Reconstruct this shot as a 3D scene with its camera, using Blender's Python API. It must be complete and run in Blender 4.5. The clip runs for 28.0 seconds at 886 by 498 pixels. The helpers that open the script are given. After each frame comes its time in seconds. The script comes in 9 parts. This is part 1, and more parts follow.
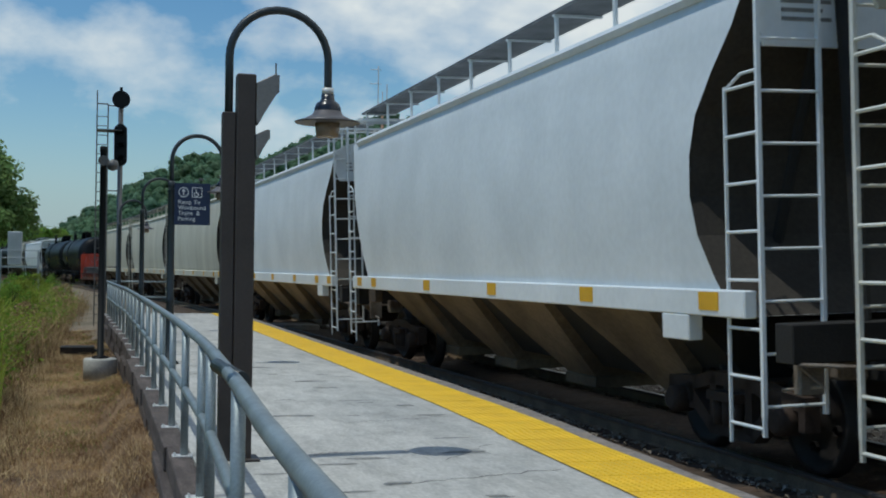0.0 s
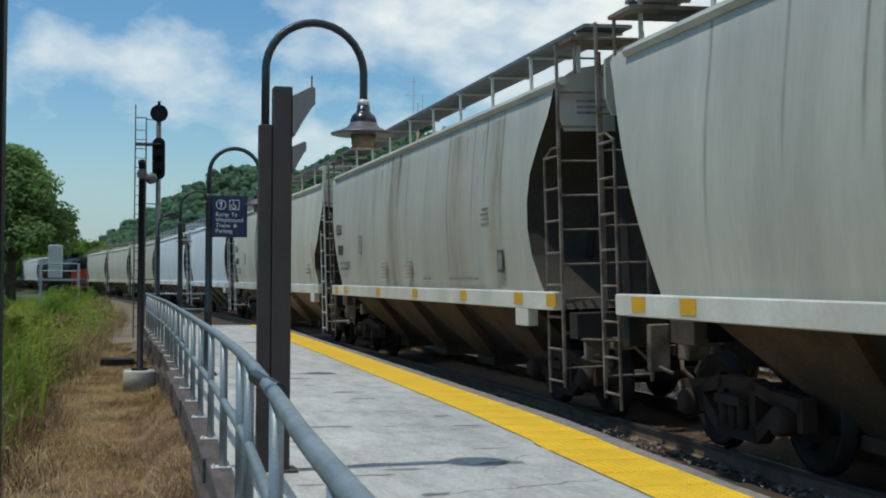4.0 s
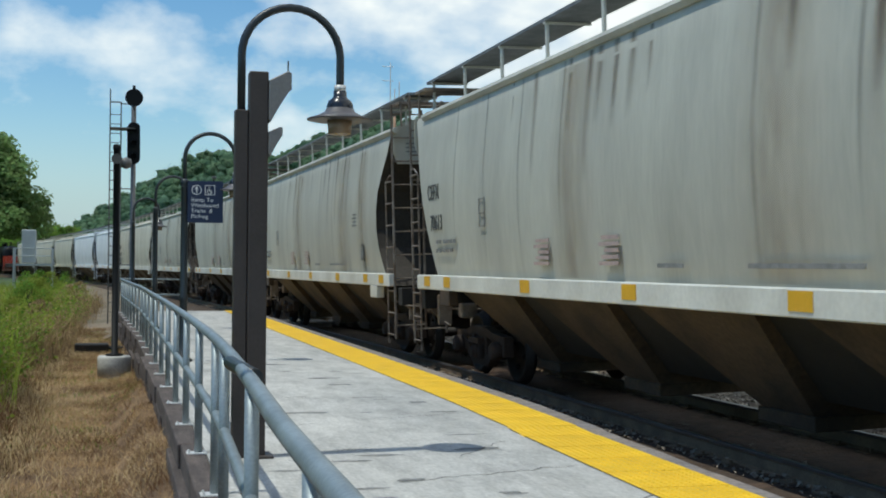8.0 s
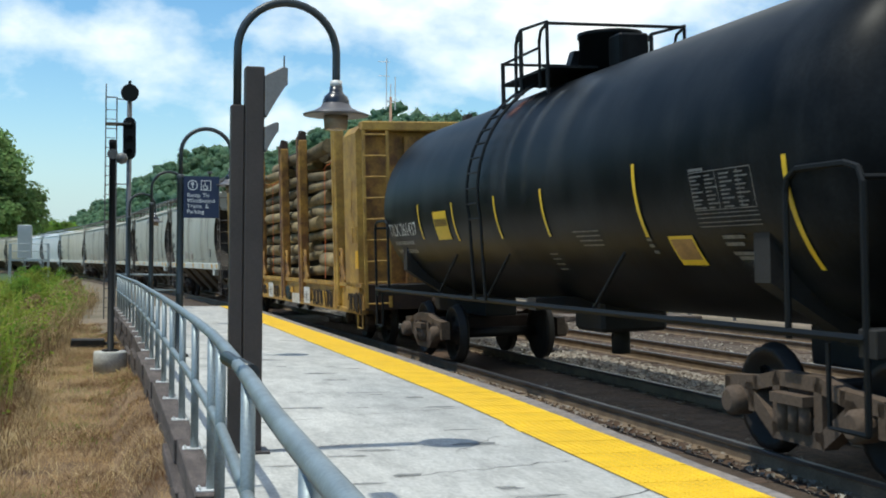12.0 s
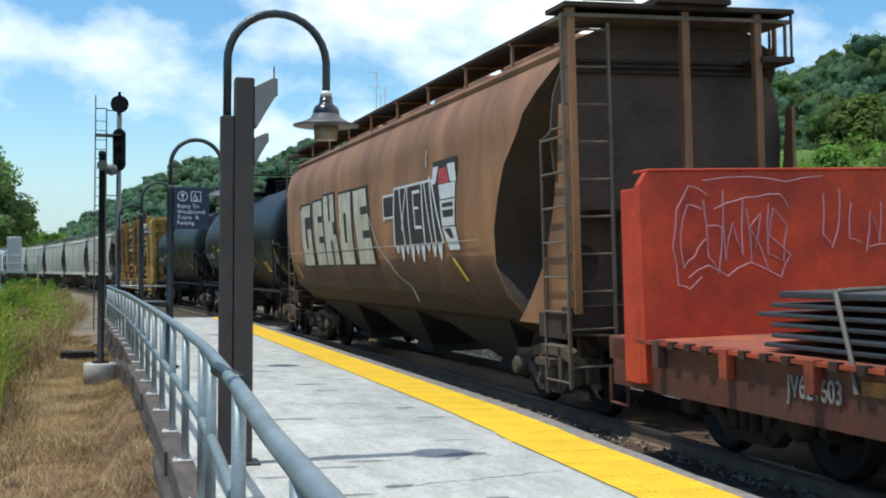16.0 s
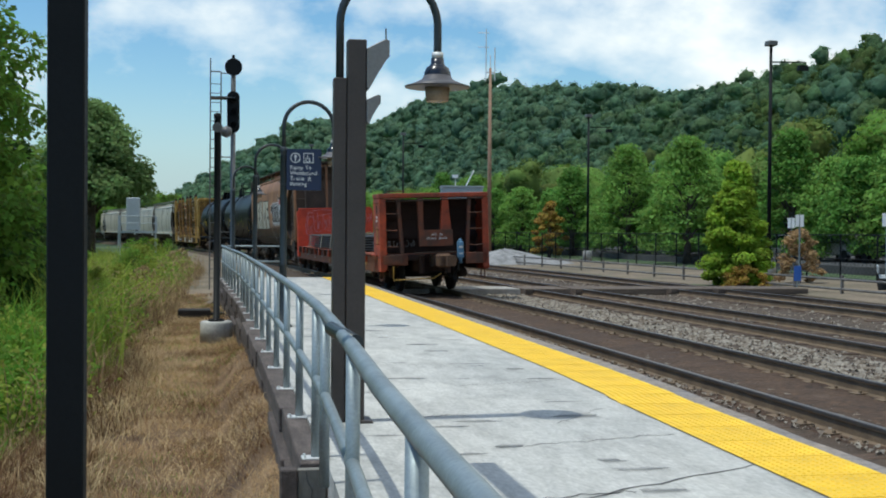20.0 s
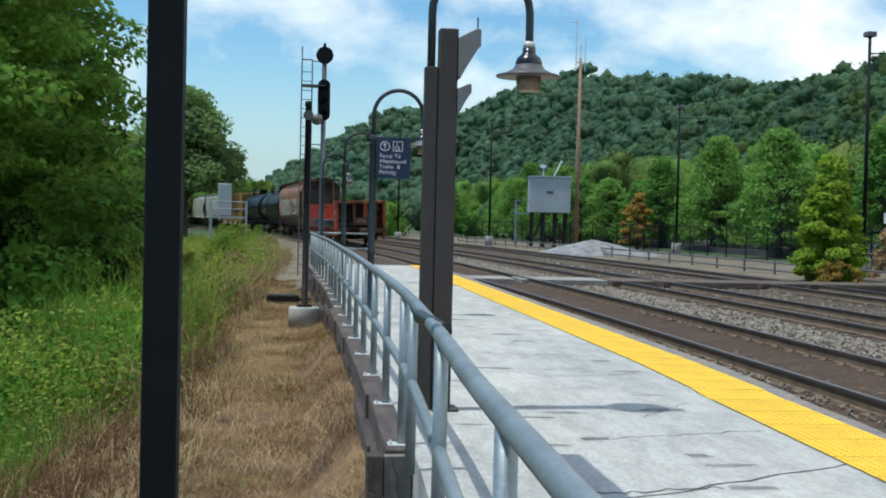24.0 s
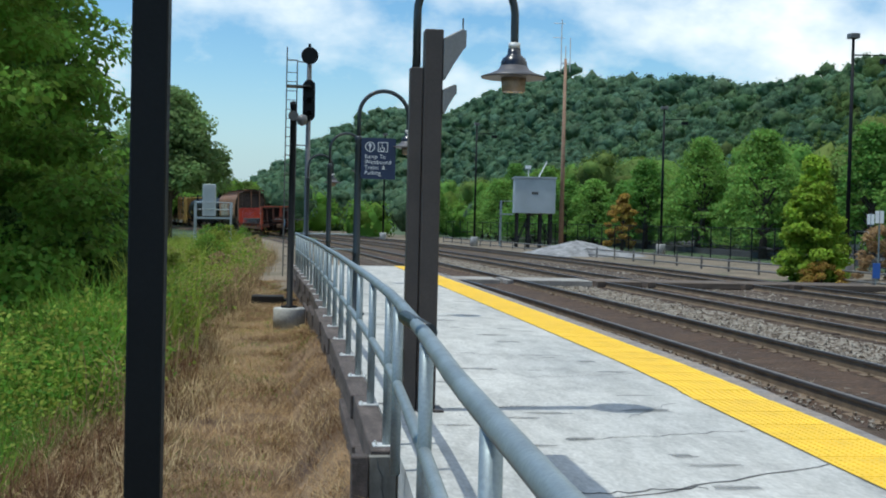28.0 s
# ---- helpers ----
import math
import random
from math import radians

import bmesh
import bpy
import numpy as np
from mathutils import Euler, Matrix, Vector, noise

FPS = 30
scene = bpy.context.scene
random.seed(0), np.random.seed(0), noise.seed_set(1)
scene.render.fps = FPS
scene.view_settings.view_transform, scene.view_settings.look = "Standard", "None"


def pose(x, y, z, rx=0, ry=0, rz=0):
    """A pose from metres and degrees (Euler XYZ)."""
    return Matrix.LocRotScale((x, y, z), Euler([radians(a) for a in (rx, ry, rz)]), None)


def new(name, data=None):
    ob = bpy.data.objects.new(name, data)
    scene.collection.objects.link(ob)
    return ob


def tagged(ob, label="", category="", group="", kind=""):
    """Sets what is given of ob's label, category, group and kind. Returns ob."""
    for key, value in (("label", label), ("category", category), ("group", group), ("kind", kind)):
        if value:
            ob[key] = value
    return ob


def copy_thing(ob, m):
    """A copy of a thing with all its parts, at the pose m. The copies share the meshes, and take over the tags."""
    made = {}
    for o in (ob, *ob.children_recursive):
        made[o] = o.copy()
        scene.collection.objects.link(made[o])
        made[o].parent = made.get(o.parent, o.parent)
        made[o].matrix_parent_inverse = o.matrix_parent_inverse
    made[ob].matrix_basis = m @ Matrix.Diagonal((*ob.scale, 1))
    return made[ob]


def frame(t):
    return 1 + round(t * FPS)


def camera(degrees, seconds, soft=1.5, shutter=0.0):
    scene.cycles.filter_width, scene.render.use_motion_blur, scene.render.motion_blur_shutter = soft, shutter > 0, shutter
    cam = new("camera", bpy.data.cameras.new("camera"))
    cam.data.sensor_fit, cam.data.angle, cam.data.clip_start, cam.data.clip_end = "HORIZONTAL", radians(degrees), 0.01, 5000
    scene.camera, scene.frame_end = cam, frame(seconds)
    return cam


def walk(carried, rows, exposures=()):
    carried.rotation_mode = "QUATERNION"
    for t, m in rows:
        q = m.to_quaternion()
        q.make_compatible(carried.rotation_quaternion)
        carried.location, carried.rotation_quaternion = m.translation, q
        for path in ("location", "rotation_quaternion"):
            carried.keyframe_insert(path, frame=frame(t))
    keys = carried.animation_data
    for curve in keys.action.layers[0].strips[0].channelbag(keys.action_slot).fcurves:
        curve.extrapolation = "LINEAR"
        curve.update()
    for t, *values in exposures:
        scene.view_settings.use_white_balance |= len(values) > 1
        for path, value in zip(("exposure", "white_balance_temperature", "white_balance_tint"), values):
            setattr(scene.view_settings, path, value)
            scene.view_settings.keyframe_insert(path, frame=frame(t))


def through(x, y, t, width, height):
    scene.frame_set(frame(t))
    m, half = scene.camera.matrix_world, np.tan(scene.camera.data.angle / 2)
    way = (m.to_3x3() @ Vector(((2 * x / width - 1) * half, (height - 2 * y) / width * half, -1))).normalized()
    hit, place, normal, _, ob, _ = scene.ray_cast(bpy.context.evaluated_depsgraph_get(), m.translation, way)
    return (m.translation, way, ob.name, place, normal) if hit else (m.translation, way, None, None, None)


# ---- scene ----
cam = camera(40.0, 28.0, soft=1.9, shutter=0.06)
# seconds, yaw, pitch, roll
PATH = [
    (0, -15.97, 0.98, -0.67), (0.5, -15.54, 1.63, -0.54), (1, -15.00, 1.77, -0.51), (1.5, -15.01, 1.52, -0.48),
    (2, -15.26, 1.37, -0.54), (2.5, -15.14, 1.45, -0.35), (3, -14.73, 1.61, -0.35), (3.5, -14.22, 1.46, -0.27),
    (5.5, -14.43, 1.47, -0.44), (6, -14.28, 1.18, -0.22), (6.5, -14.30, 0.90, -0.22), (7, -14.50, 0.76, -0.22),
    (7.5, -14.82, 0.67, -0.36), (8, -15.37, 0.82, -0.48), (8.5, -15.52, 0.88, -0.53), (9, -15.44, 0.87, -0.50),
    (9.5, -15.45, 0.94, -0.46), (10, -15.48, 1.00, -0.51), (10.5, -15.45, 1.00, -0.39), (11, -15.50, 0.99, -0.36),
    (11.5, -15.66, 0.91, -0.53), (12, -15.55, 0.60, -0.47), (12.5, -15.60, 0.63, -0.44), (14.5, -15.85, 0.61, -0.12),
    (15, -15.90, 1.15, -0.31), (15.5, -15.93, 1.15, -0.24), (16, -15.99, 1.08, -0.23), (16.5, -16.00, 1.04, -0.15),
    (17, -16.01, 0.97, -0.26), (17.5, -16.09, 0.98, -0.30), (18, -16.09, 0.84, -0.32), (18.5, -15.80, 0.57, -0.35),
    (19, -15.20, 0.23, -0.25), (19.5, -14.15, -0.18, -0.26), (20, -10.87, -0.77, -0.46), (20.5, -8.34, -1.25, -0.70),
    (21, -7.05, -1.98, -1.02), (21.5, -6.80, -1.88, -1.11), (23.5, -6.64, -1.29, -1.39), (24, -6.79, -1.33, -1.35),
    (24.5, -7.17, -1.33, -1.30), (25, -7.32, -1.28, -1.46), (25.5, -7.45, -1.28, -1.48), (26, -7.52, -1.22, -1.57),
    (26.5, -7.53, -1.19, -1.60), (27, -7.49, -1.30, -1.36), (27.5, -7.49, -1.32, -1.30), (28, -7.49, -1.28, -1.37),
]


def eye_x(t):
    """The camera stands still but for a slight sway as it turns."""
    return 0.02 if t <= 19 else -0.01 if t >= 21 else 0.02 - 0.015 * (t - 19)


walk(cam, [(t, pose(eye_x(t), 0.0, 1.44, 90 + p, r, y)) for t, y, p, r in PATH], [(0, -1.1, 6100, 3), (3, -0.95, 6200, 3), (6, -0.78, 6250, 3), (8, -0.68, 6300, 3), (9, -0.64, 6550, 3), (11, -0.45, 6450, 3), (12, -0.35, 6350, 3), (14.5, -0.33, 6200, 3), (16, -0.30, 6250, 3), (17, -0.54, 6200, 3), (20, -0.62, 6200, 3), (21, -0.52, 6200, 3), (24, -0.52, 6100, 3), (28, -0.55, 6050, 3)])

# ---- world and light ----
SUN_DIR = Vector((0.96, 0.13, -2.55)).normalized()
world = bpy.data.worlds.new("sky")
scene.world = world
world.use_nodes = True
wn, wl = world.node_tree.nodes, world.node_tree.links
wn.clear()
w_out = wn.new("ShaderNodeOutputWorld")
w_bg = wn.new("ShaderNodeBackground")
w_bg.inputs[1].default_value = 1.0
w_sky = wn.new("ShaderNodeTexSky")
w_sky.sky_type = "NISHITA"
w_sky.sun_disc = False
w_sky.sun_elevation = math.asin(-SUN_DIR.z)
w_sky.sun_rotation = math.atan2(-SUN_DIR.x, -SUN_DIR.y)
w_sky.air_density, w_sky.dust_density, w_sky.ozone_density = 1.0, 0.6, 1.5
w_dim = wn.new("ShaderNodeVectorMath")
w_dim.operation = "MULTIPLY"
w_dim.inputs[1].default_value = (0.195, 0.205, 0.205)
w_hue = wn.new("ShaderNodeHueSaturation")
w_hue.inputs["Saturation"].default_value = 1.28
wl.new(w_sky.outputs[0], w_hue.inputs["Color"])
wl.new(w_hue.outputs[0], w_dim.inputs[0])
# broken cumulus, laid on a flat layer high above
w_co = wn.new("ShaderNodeTexCoord")
w_sep = wn.new("ShaderNodeSeparateXYZ")
wl.new(w_co.outputs["Generated"], w_sep.inputs[0])
w_add = wn.new("ShaderNodeMath")
w_add.operation = "ADD"
w_add.inputs[1].default_value = 0.52
wl.new(w_sep.outputs["Z"], w_add.inputs[0])
w_max = wn.new("ShaderNodeMath")
w_max.operation = "MAXIMUM"
w_max.inputs[1].default_value = 0.05
wl.new(w_add.outputs[0], w_max.inputs[0])
w_comb = wn.new("ShaderNodeCombineXYZ")
for k in ("X", "Y"):
    d = wn.new("ShaderNodeMath")
    d.operation = "DIVIDE"
    wl.new(w_sep.outputs[k], d.inputs[0])
    wl.new(w_max.outputs[0], d.inputs[1])
    wl.new(d.outputs[0], w_comb.inputs[k])
w_noise = wn.new("ShaderNodeTexNoise")
w_noise.inputs["Scale"].default_value = 3.3
w_noise.inputs["Detail"].default_value = 7.0
w_noise.inputs["Roughness"].default_value = 0.55
wl.new(w_comb.outputs[0], w_noise.inputs["Vector"])
w_ramp = wn.new("ShaderNodeValToRGB")
w_ramp.color_ramp.elements[0].position = 0.47
w_ramp.color_ramp.elements[1].position = 0.66
w_lean = wn.new("ShaderNodeMath")   # the cover thickens towards the east
w_lean.operation = "MULTIPLY_ADD"
w_lean.inputs[1].default_value = 0.22
wl.new(w_sep.outputs["X"], w_lean.inputs[0])
wl.new(w_noise.outputs[0], w_lean.inputs[2])
wl.new(w_lean.outputs[0], w_ramp.inputs[0])
w_mix = wn.new("ShaderNodeMix")
w_mix.data_type = "RGBA"
w_mix.inputs[7].default_value = (1.62, 1.62, 1.60, 1)
wl.new(w_ramp.outputs[0], w_mix.inputs[0])
wl.new(w_dim.outputs[0], w_mix.inputs[6])
w_low = wn.new("ShaderNodeMapRange")
w_low.interpolation_type = "SMOOTHSTEP"
w_low.inputs["From Min"].default_value, w_low.inputs["From Max"].default_value = -0.02, 0.13
w_low.inputs["To Min"].default_value, w_low.inputs["To Max"].default_value = 0.85, 0.0
wl.new(w_sep.outputs["Z"], w_low.inputs[0])
w_haze = wn.new("ShaderNodeMix")
w_haze.data_type = "RGBA"
w_haze.inputs[7].default_value = (0.66, 0.86, 1.04, 1)
wl.new(w_low.outputs[0], w_haze.inputs[0])
wl.new(w_mix.outputs[2], w_haze.inputs[6])
wl.new(w_haze.outputs[2], w_bg.inputs[0])
wl.new(w_bg.outputs[0], w_out.inputs[0])

sun = new("sun", bpy.data.lights.new("sun", "SUN"))
sun.data.energy, sun.data.angle, sun.data.color = 4.4, radians(0.55), (1.0, 0.95, 0.87)
sun.rotation_mode = "QUATERNION"
sun.rotation_quaternion = SUN_DIR.to_track_quat("-Z", "Y")

# ---- materials ----
def mat(name, base, rough=0.6, metal=0.0, var=0.25, scale=6.0, fine=60.0, bump=0.15, second=None, amount=0.35, stretch=(1, 1, 1), rand=0.0, spec=0.5, emit=0.0):
    """Noise at two scales round a base colour, a second colour in patches, fine relief."""
    m = bpy.data.materials.new(name)
    m.use_nodes = True
    n, l = m.node_tree.nodes, m.node_tree.links
    b = n["Principled BSDF"]
    co = n.new("ShaderNodeTexCoord")
    mp = n.new("ShaderNodeMapping")
    mp.inputs["Scale"].default_value = stretch
    l.new(co.outputs["Object"], mp.inputs[0])
    big, small = n.new("ShaderNodeTexNoise"), n.new("ShaderNodeTexNoise")
    for node, s, d in ((big, scale, 5), (small, fine, 3)):
        node.inputs["Scale"].default_value, node.inputs["Detail"].default_value = s, d
        l.new(mp.outputs[0], node.inputs["Vector"])
    r = n.new("ShaderNodeValToRGB")
    r.color_ramp.elements[0].position, r.color_ramp.elements[1].position = 0.5 - amount * 0.35, 0.62
    l.new(big.outputs[0], r.inputs[0])
    mx = n.new("ShaderNodeMix")
    mx.data_type = "RGBA"
    s2 = second or tuple(c * (1 - var) for c in base)
    mx.inputs[6].default_value, mx.inputs[7].default_value = (*s2, 1), (*base, 1)
    l.new(r.outputs[0], mx.inputs[0])
    hs = n.new("ShaderNodeHueSaturation")
    l.new(mx.outputs[2], hs.inputs["Color"])
    mr = n.new("ShaderNodeMapRange")
    mr.inputs["From Min"].default_value, mr.inputs["From Max"].default_value = 0.3, 0.7
    mr.inputs["To Min"].default_value, mr.inputs["To Max"].default_value = 1 - var * 0.6, 1 + var * 0.6
    l.new(small.outputs[0], mr.inputs[0])
    last = mr.outputs[0]
    if rand:
        oi = n.new("ShaderNodeObjectInfo")
        m2 = n.new("ShaderNodeMapRange")
        m2.inputs["To Min"].default_value, m2.inputs["To Max"].default_value = 1 - rand, 1 + rand
        l.new(oi.outputs["Random"], m2.inputs[0])
        mu = n.new("ShaderNodeMath")
        mu.operation = "MULTIPLY"
        l.new(last, mu.inputs[0])
        l.new(m2.outputs[0], mu.inputs[1])
        last = mu.outputs[0]
    l.new(last, hs.inputs["Value"])
    l.new(hs.outputs[0], b.inputs["Base Color"])
    b.inputs["Roughness"].default_value, b.inputs["Metallic"].default_value = rough, metal
    b.inputs["Specular IOR Level"].default_value = spec
    if bump:
        bp = n.new("ShaderNodeBump")
        bp.inputs["Strength"].default_value, bp.inputs["Distance"].default_value = bump, 0.02
        l.new(small.outputs[0], bp.inputs["Height"])
        l.new(bp.outputs[0], b.inputs["Normal"])
    if emit:
        l.new(hs.outputs[0], b.inputs["Emission Color"])
        b.inputs["Emission Strength"].default_value = emit
    return m


def mottle(m, scale, lo, hi, stretch=(1, 1, 1), rough=0.7):
    """A further layer of stains over a material's colour."""
    n, l = m.node_tree.nodes, m.node_tree.links
    b = n["Principled BSDF"].inputs["Base Color"]
    before = b.links[0].from_socket
    co, mp, no, mr, mx = (n.new("ShaderNode" + k) for k in ("TexCoord", "Mapping", "TexNoise", "MapRange", "VectorMath"))
    mp.inputs["Scale"].default_value = stretch
    mp.inputs["Location"].default_value = (3.1, 7.7, 1.3)
    no.inputs["Scale"].default_value, no.inputs["Detail"].default_value, no.inputs["Roughness"].default_value = scale, 7, rough
    mr.inputs["From Min"].default_value, mr.inputs["From Max"].default_value = 0.32, 0.62
    mr.inputs["To Min"].default_value, mr.inputs["To Max"].default_value = lo, hi
    mx.operation = "SCALE"
    l.new(co.outputs["Object"], mp.inputs[0])
    l.new(mp.outputs[0], no.inputs["Vector"])
    l.new(no.outputs[0], mr.inputs[0])
    l.new(before, mx.inputs[0])
    l.new(mr.outputs[0], mx.inputs["Scale"])
    l.new(mx.outputs[0], b)
    return m


def leaf_mat(name, base, rand=0.55, patch=0.35, through=0.3, single=0.35, hue=(0.475, 0.515), grain=0.0):
    """Foliage: colour varies from clump to clump and over the crown; light passes through."""
    m = bpy.data.materials.new(name)
    m.use_nodes = True
    n, l = m.node_tree.nodes, m.node_tree.links
    b = n["Principled BSDF"]
    ge = n.new("ShaderNodeNewGeometry")
    co = n.new("ShaderNodeTexCoord")
    no = n.new("ShaderNodeTexNoise")
    no.inputs["Scale"].default_value = patch
    no.inputs["Detail"].default_value = 2.0
    l.new(co.outputs["Object"], no.inputs["Vector"])
    a = n.new("ShaderNodeMath")
    a.operation = "ADD"
    a.operation = "MULTIPLY_ADD"
    l.new(ge.outputs["Random Per Island"], a.inputs[0])
    a.inputs[1].default_value = single
    l.new(no.outputs[0], a.inputs[2])
    r = n.new("ShaderNodeMapRange")
    r.inputs["From Min"].default_value, r.inputs["From Max"].default_value = 0.36 + single * 0.2, 0.62 + single * 0.9
    r.inputs["To Min"].default_value, r.inputs["To Max"].default_value = 1 - rand, 1 + rand
    l.new(a.outputs[0], r.inputs[0])
    hs = n.new("ShaderNodeHueSaturation")
    hs.inputs["Color"].default_value = (*base, 1)
    l.new(r.outputs[0], hs.inputs["Value"])
    h = n.new("ShaderNodeMapRange")
    h.inputs["To Min"].default_value, h.inputs["To Max"].default_value = hue
    l.new(ge.outputs["Random Per Island"], h.inputs[0])
    l.new(h.outputs[0], hs.inputs["Hue"])
    if grain:
        fn = n.new("ShaderNodeTexNoise")
        fn.inputs["Scale"].default_value = grain
        fn.inputs["Detail"].default_value = 5.0
        fn.inputs["Roughness"].default_value = 0.7
        l.new(co.outputs["Object"], fn.inputs["Vector"])
        fr = n.new("ShaderNodeMapRange")
        fr.inputs["From Min"].default_value, fr.inputs["From Max"].default_value = 0.36, 0.66
        fr.inputs["To Min"].default_value, fr.inputs["To Max"].default_value = 0.66, 1.4
        l.new(fn.outputs[0], fr.inputs[0])
        mu = n.new("ShaderNodeMath")
        mu.operation = "MULTIPLY"
        l.new(r.outputs[0], mu.inputs[0])
        l.new(fr.outputs[0], mu.inputs[1])
        l.new(mu.outputs[0], hs.inputs["Value"])
        bu = n.new("ShaderNodeBump")
        bu.inputs["Strength"].default_value = 1.0
        bu.inputs["Distance"].default_value = 0.5 / grain
        l.new(fn.outputs[0], bu.inputs["Height"])
        l.new(bu.outputs[0], b.inputs["Normal"])
    l.new(hs.outputs[0], b.inputs["Base Color"])
    b.inputs["Roughness"].default_value = 0.75
    b.inputs["Specular IOR Level"].default_value = 0.2
    tr = n.new("ShaderNodeBsdfTranslucent")
    l.new(hs.outputs[0], tr.inputs[0])
    mixs = n.new("ShaderNodeMixShader")
    mixs.inputs[0].default_value = through
    l.new(b.outputs[0], mixs.inputs[1])
    l.new(tr.outputs[0], mixs.inputs[2])
    l.new(mixs.outputs[0], n["Material Output"].inputs[0])
    return m


M_CONCRETE = mottle(mat("concrete", (0.515, 0.505, 0.47), 0.85, var=0.22, scale=0.8, fine=40, bump=0.2, second=(0.41, 0.41, 0.39), amount=0.6, stretch=(1, 0.35, 1)), 5.0, 0.70, 1.08, (1, 0.35, 1), 0.72)
M_PLANK = mat("crossing_plank", (0.14, 0.105, 0.08), 0.9, var=0.4, scale=3, fine=30, second=(0.085, 0.065, 0.05), stretch=(0.4, 3, 3), rand=0.2)
M_PANEL = mat("crossing_panel", (0.34, 0.32, 0.29), 0.9, var=0.3, scale=2.0, fine=20, second=(0.24, 0.22, 0.20))
M_CRACK = mat("crack", (0.10, 0.10, 0.10), 0.9)
M_YELLOW = mottle(mat("tactile_yellow", (0.90, 0.57, 0.022), 0.6, var=0.12, scale=2.0, fine=30, second=(0.82, 0.50, 0.025), rand=0.05), 3.0, 0.86, 1.04)
M_EDGE = mottle(mat("edge_concrete", (0.29, 0.245, 0.205), 0.9, var=0.3, scale=2.0, fine=30, second=(0.24, 0.22, 0.21)), 6.0, 0.6, 1.1)
M_BALLAST = mat("ballast_bed", (0.078, 0.054, 0.035), 0.95, var=0.5, scale=0.7, fine=18, bump=0.9, second=(0.055, 0.038, 0.026), amount=0.6)
M_STONE = mat("ballast_stone", (0.34, 0.305, 0.25), 0.9, var=0.5, scale=5, fine=45, second=(0.12, 0.085, 0.058), amount=0.55)
M_RAIL = mat("rail_rust", (0.20, 0.142, 0.088), 0.8, 0.0, var=0.3, scale=3, fine=50)
M_RAILTOP = mat("rail_head", (0.11, 0.10, 0.095), 0.42, 0.6, var=0.2, scale=4, fine=40)
M_TIE = mat("tie_wood", (0.095, 0.062, 0.042), 0.95, var=0.4, scale=4, fine=40, bump=0.6, stretch=(0.4, 3, 3), rand=0.3)
M_BARRIER = mat("barrier_pipe", (0.19, 0.18, 0.165), 0.6, 0.2, var=0.3, scale=3)
M_GALV = mottle(mat("galvanised", (0.27, 0.32, 0.34), 0.45, 0.35, var=0.18, scale=5, fine=70, bump=0.05), 4.0, 0.85, 1.08)
M_WHITEPLATE = mat("base_plate", (0.72, 0.72, 0.70), 0.5, 0.3, var=0.1)
M_BROWNPOST = mat("brown_steel", (0.055, 0.043, 0.038), 0.5, var=0.2, scale=4, fine=60, bump=0.05)
M_BLACKPOST = mat("black_paint", (0.006, 0.008, 0.010), 0.6, spec=0.2, var=0.2, scale=3, fine=60, bump=0.05)
M_LAMPPOLE = mat("lamp_pole_paint", (0.022, 0.031, 0.037), 0.4, var=0.2, scale=3, fine=60, bump=0.04)
M_SPEAKER = mat("speaker_grey", (0.20, 0.20, 0.20), 0.5, var=0.15, bump=0.03)
M_GLASS = mat("lamp_globe", (0.27, 0.20, 0.14), 0.25, var=0.15, scale=5)
M_SHADE = mat("lamp_shade", (0.13, 0.13, 0.13), 0.4, 0.2, var=0.15)
M_DOME = mat("lamp_dome", (0.014, 0.018, 0.028), 0.25, var=0.1, bump=0.0)
M_BRIM = mat("lamp_brim", (0.105, 0.10, 0.105), 0.45, 0.1, var=0.1, bump=0.02)
M_ENDBOARD = mottle(mat("end_board", (0.20, 0.19, 0.165), 0.9, var=0.2, scale=3, fine=35, bump=0.3, stretch=(3, 3, 0.5)), 5.0, 0.7, 1.1)
M_TIMBER = mottle(mat("wall_timber", (0.115, 0.092, 0.082), 0.9, var=0.35, scale=3, fine=35, bump=0.5, stretch=(3, 0.5, 3), rand=0.2), 5.0, 0.6, 1.15, (2, 0.6, 2))
M_SOIL = mottle(mat("dry_grass_soil", (0.27, 0.175, 0.092), 0.95, var=0.5, scale=1.1, fine=45, bump=0.5, second=(0.095, 0.052, 0.028), amount=0.6), 3.5, 0.55, 1.2)
M_BRIGHTBLUE = mat("bright_blue", (0.03, 0.12, 0.45), 0.5, var=0.1, bump=0.0)
M_SIGNBLUE = mat("sign_blue", (0.008, 0.022, 0.07), 0.4, var=0.1, bump=0.0)
M_WHITE = mat("white_paint", (0.78, 0.79, 0.79), 0.5, var=0.08, scale=2, fine=30, bump=0.03)
M_GREYBOX = mat("grey_box", (0.42, 0.46, 0.48), 0.5, 0.2, var=0.12, scale=1)
M_WOODPOLE = mat("wood_pole", (0.36, 0.22, 0.145), 0.8, var=0.2, scale=2, fine=20)
M_SHOULDER = mat("shoulder_soil", (0.21, 0.165, 0.115), 0.95, var=0.4, scale=0.5, fine=8, bump=0.6, second=(0.13, 0.11, 0.07), amount=0.5)
M_ASPHALT = mat("asphalt", (0.07, 0.07, 0.07), 0.9, var=0.3, scale=0.6, fine=40)
M_GRAVEL = mat("gravel", (0.31, 0.31, 0.31), 0.95, var=0.4, scale=2, fine=12, bump=0.8)
M_LAND = mat("land_green", (0.07, 0.11, 0.04), 0.95, var=0.4, scale=0.05, fine=0.8, bump=0.3, second=(0.05, 0.085, 0.035))
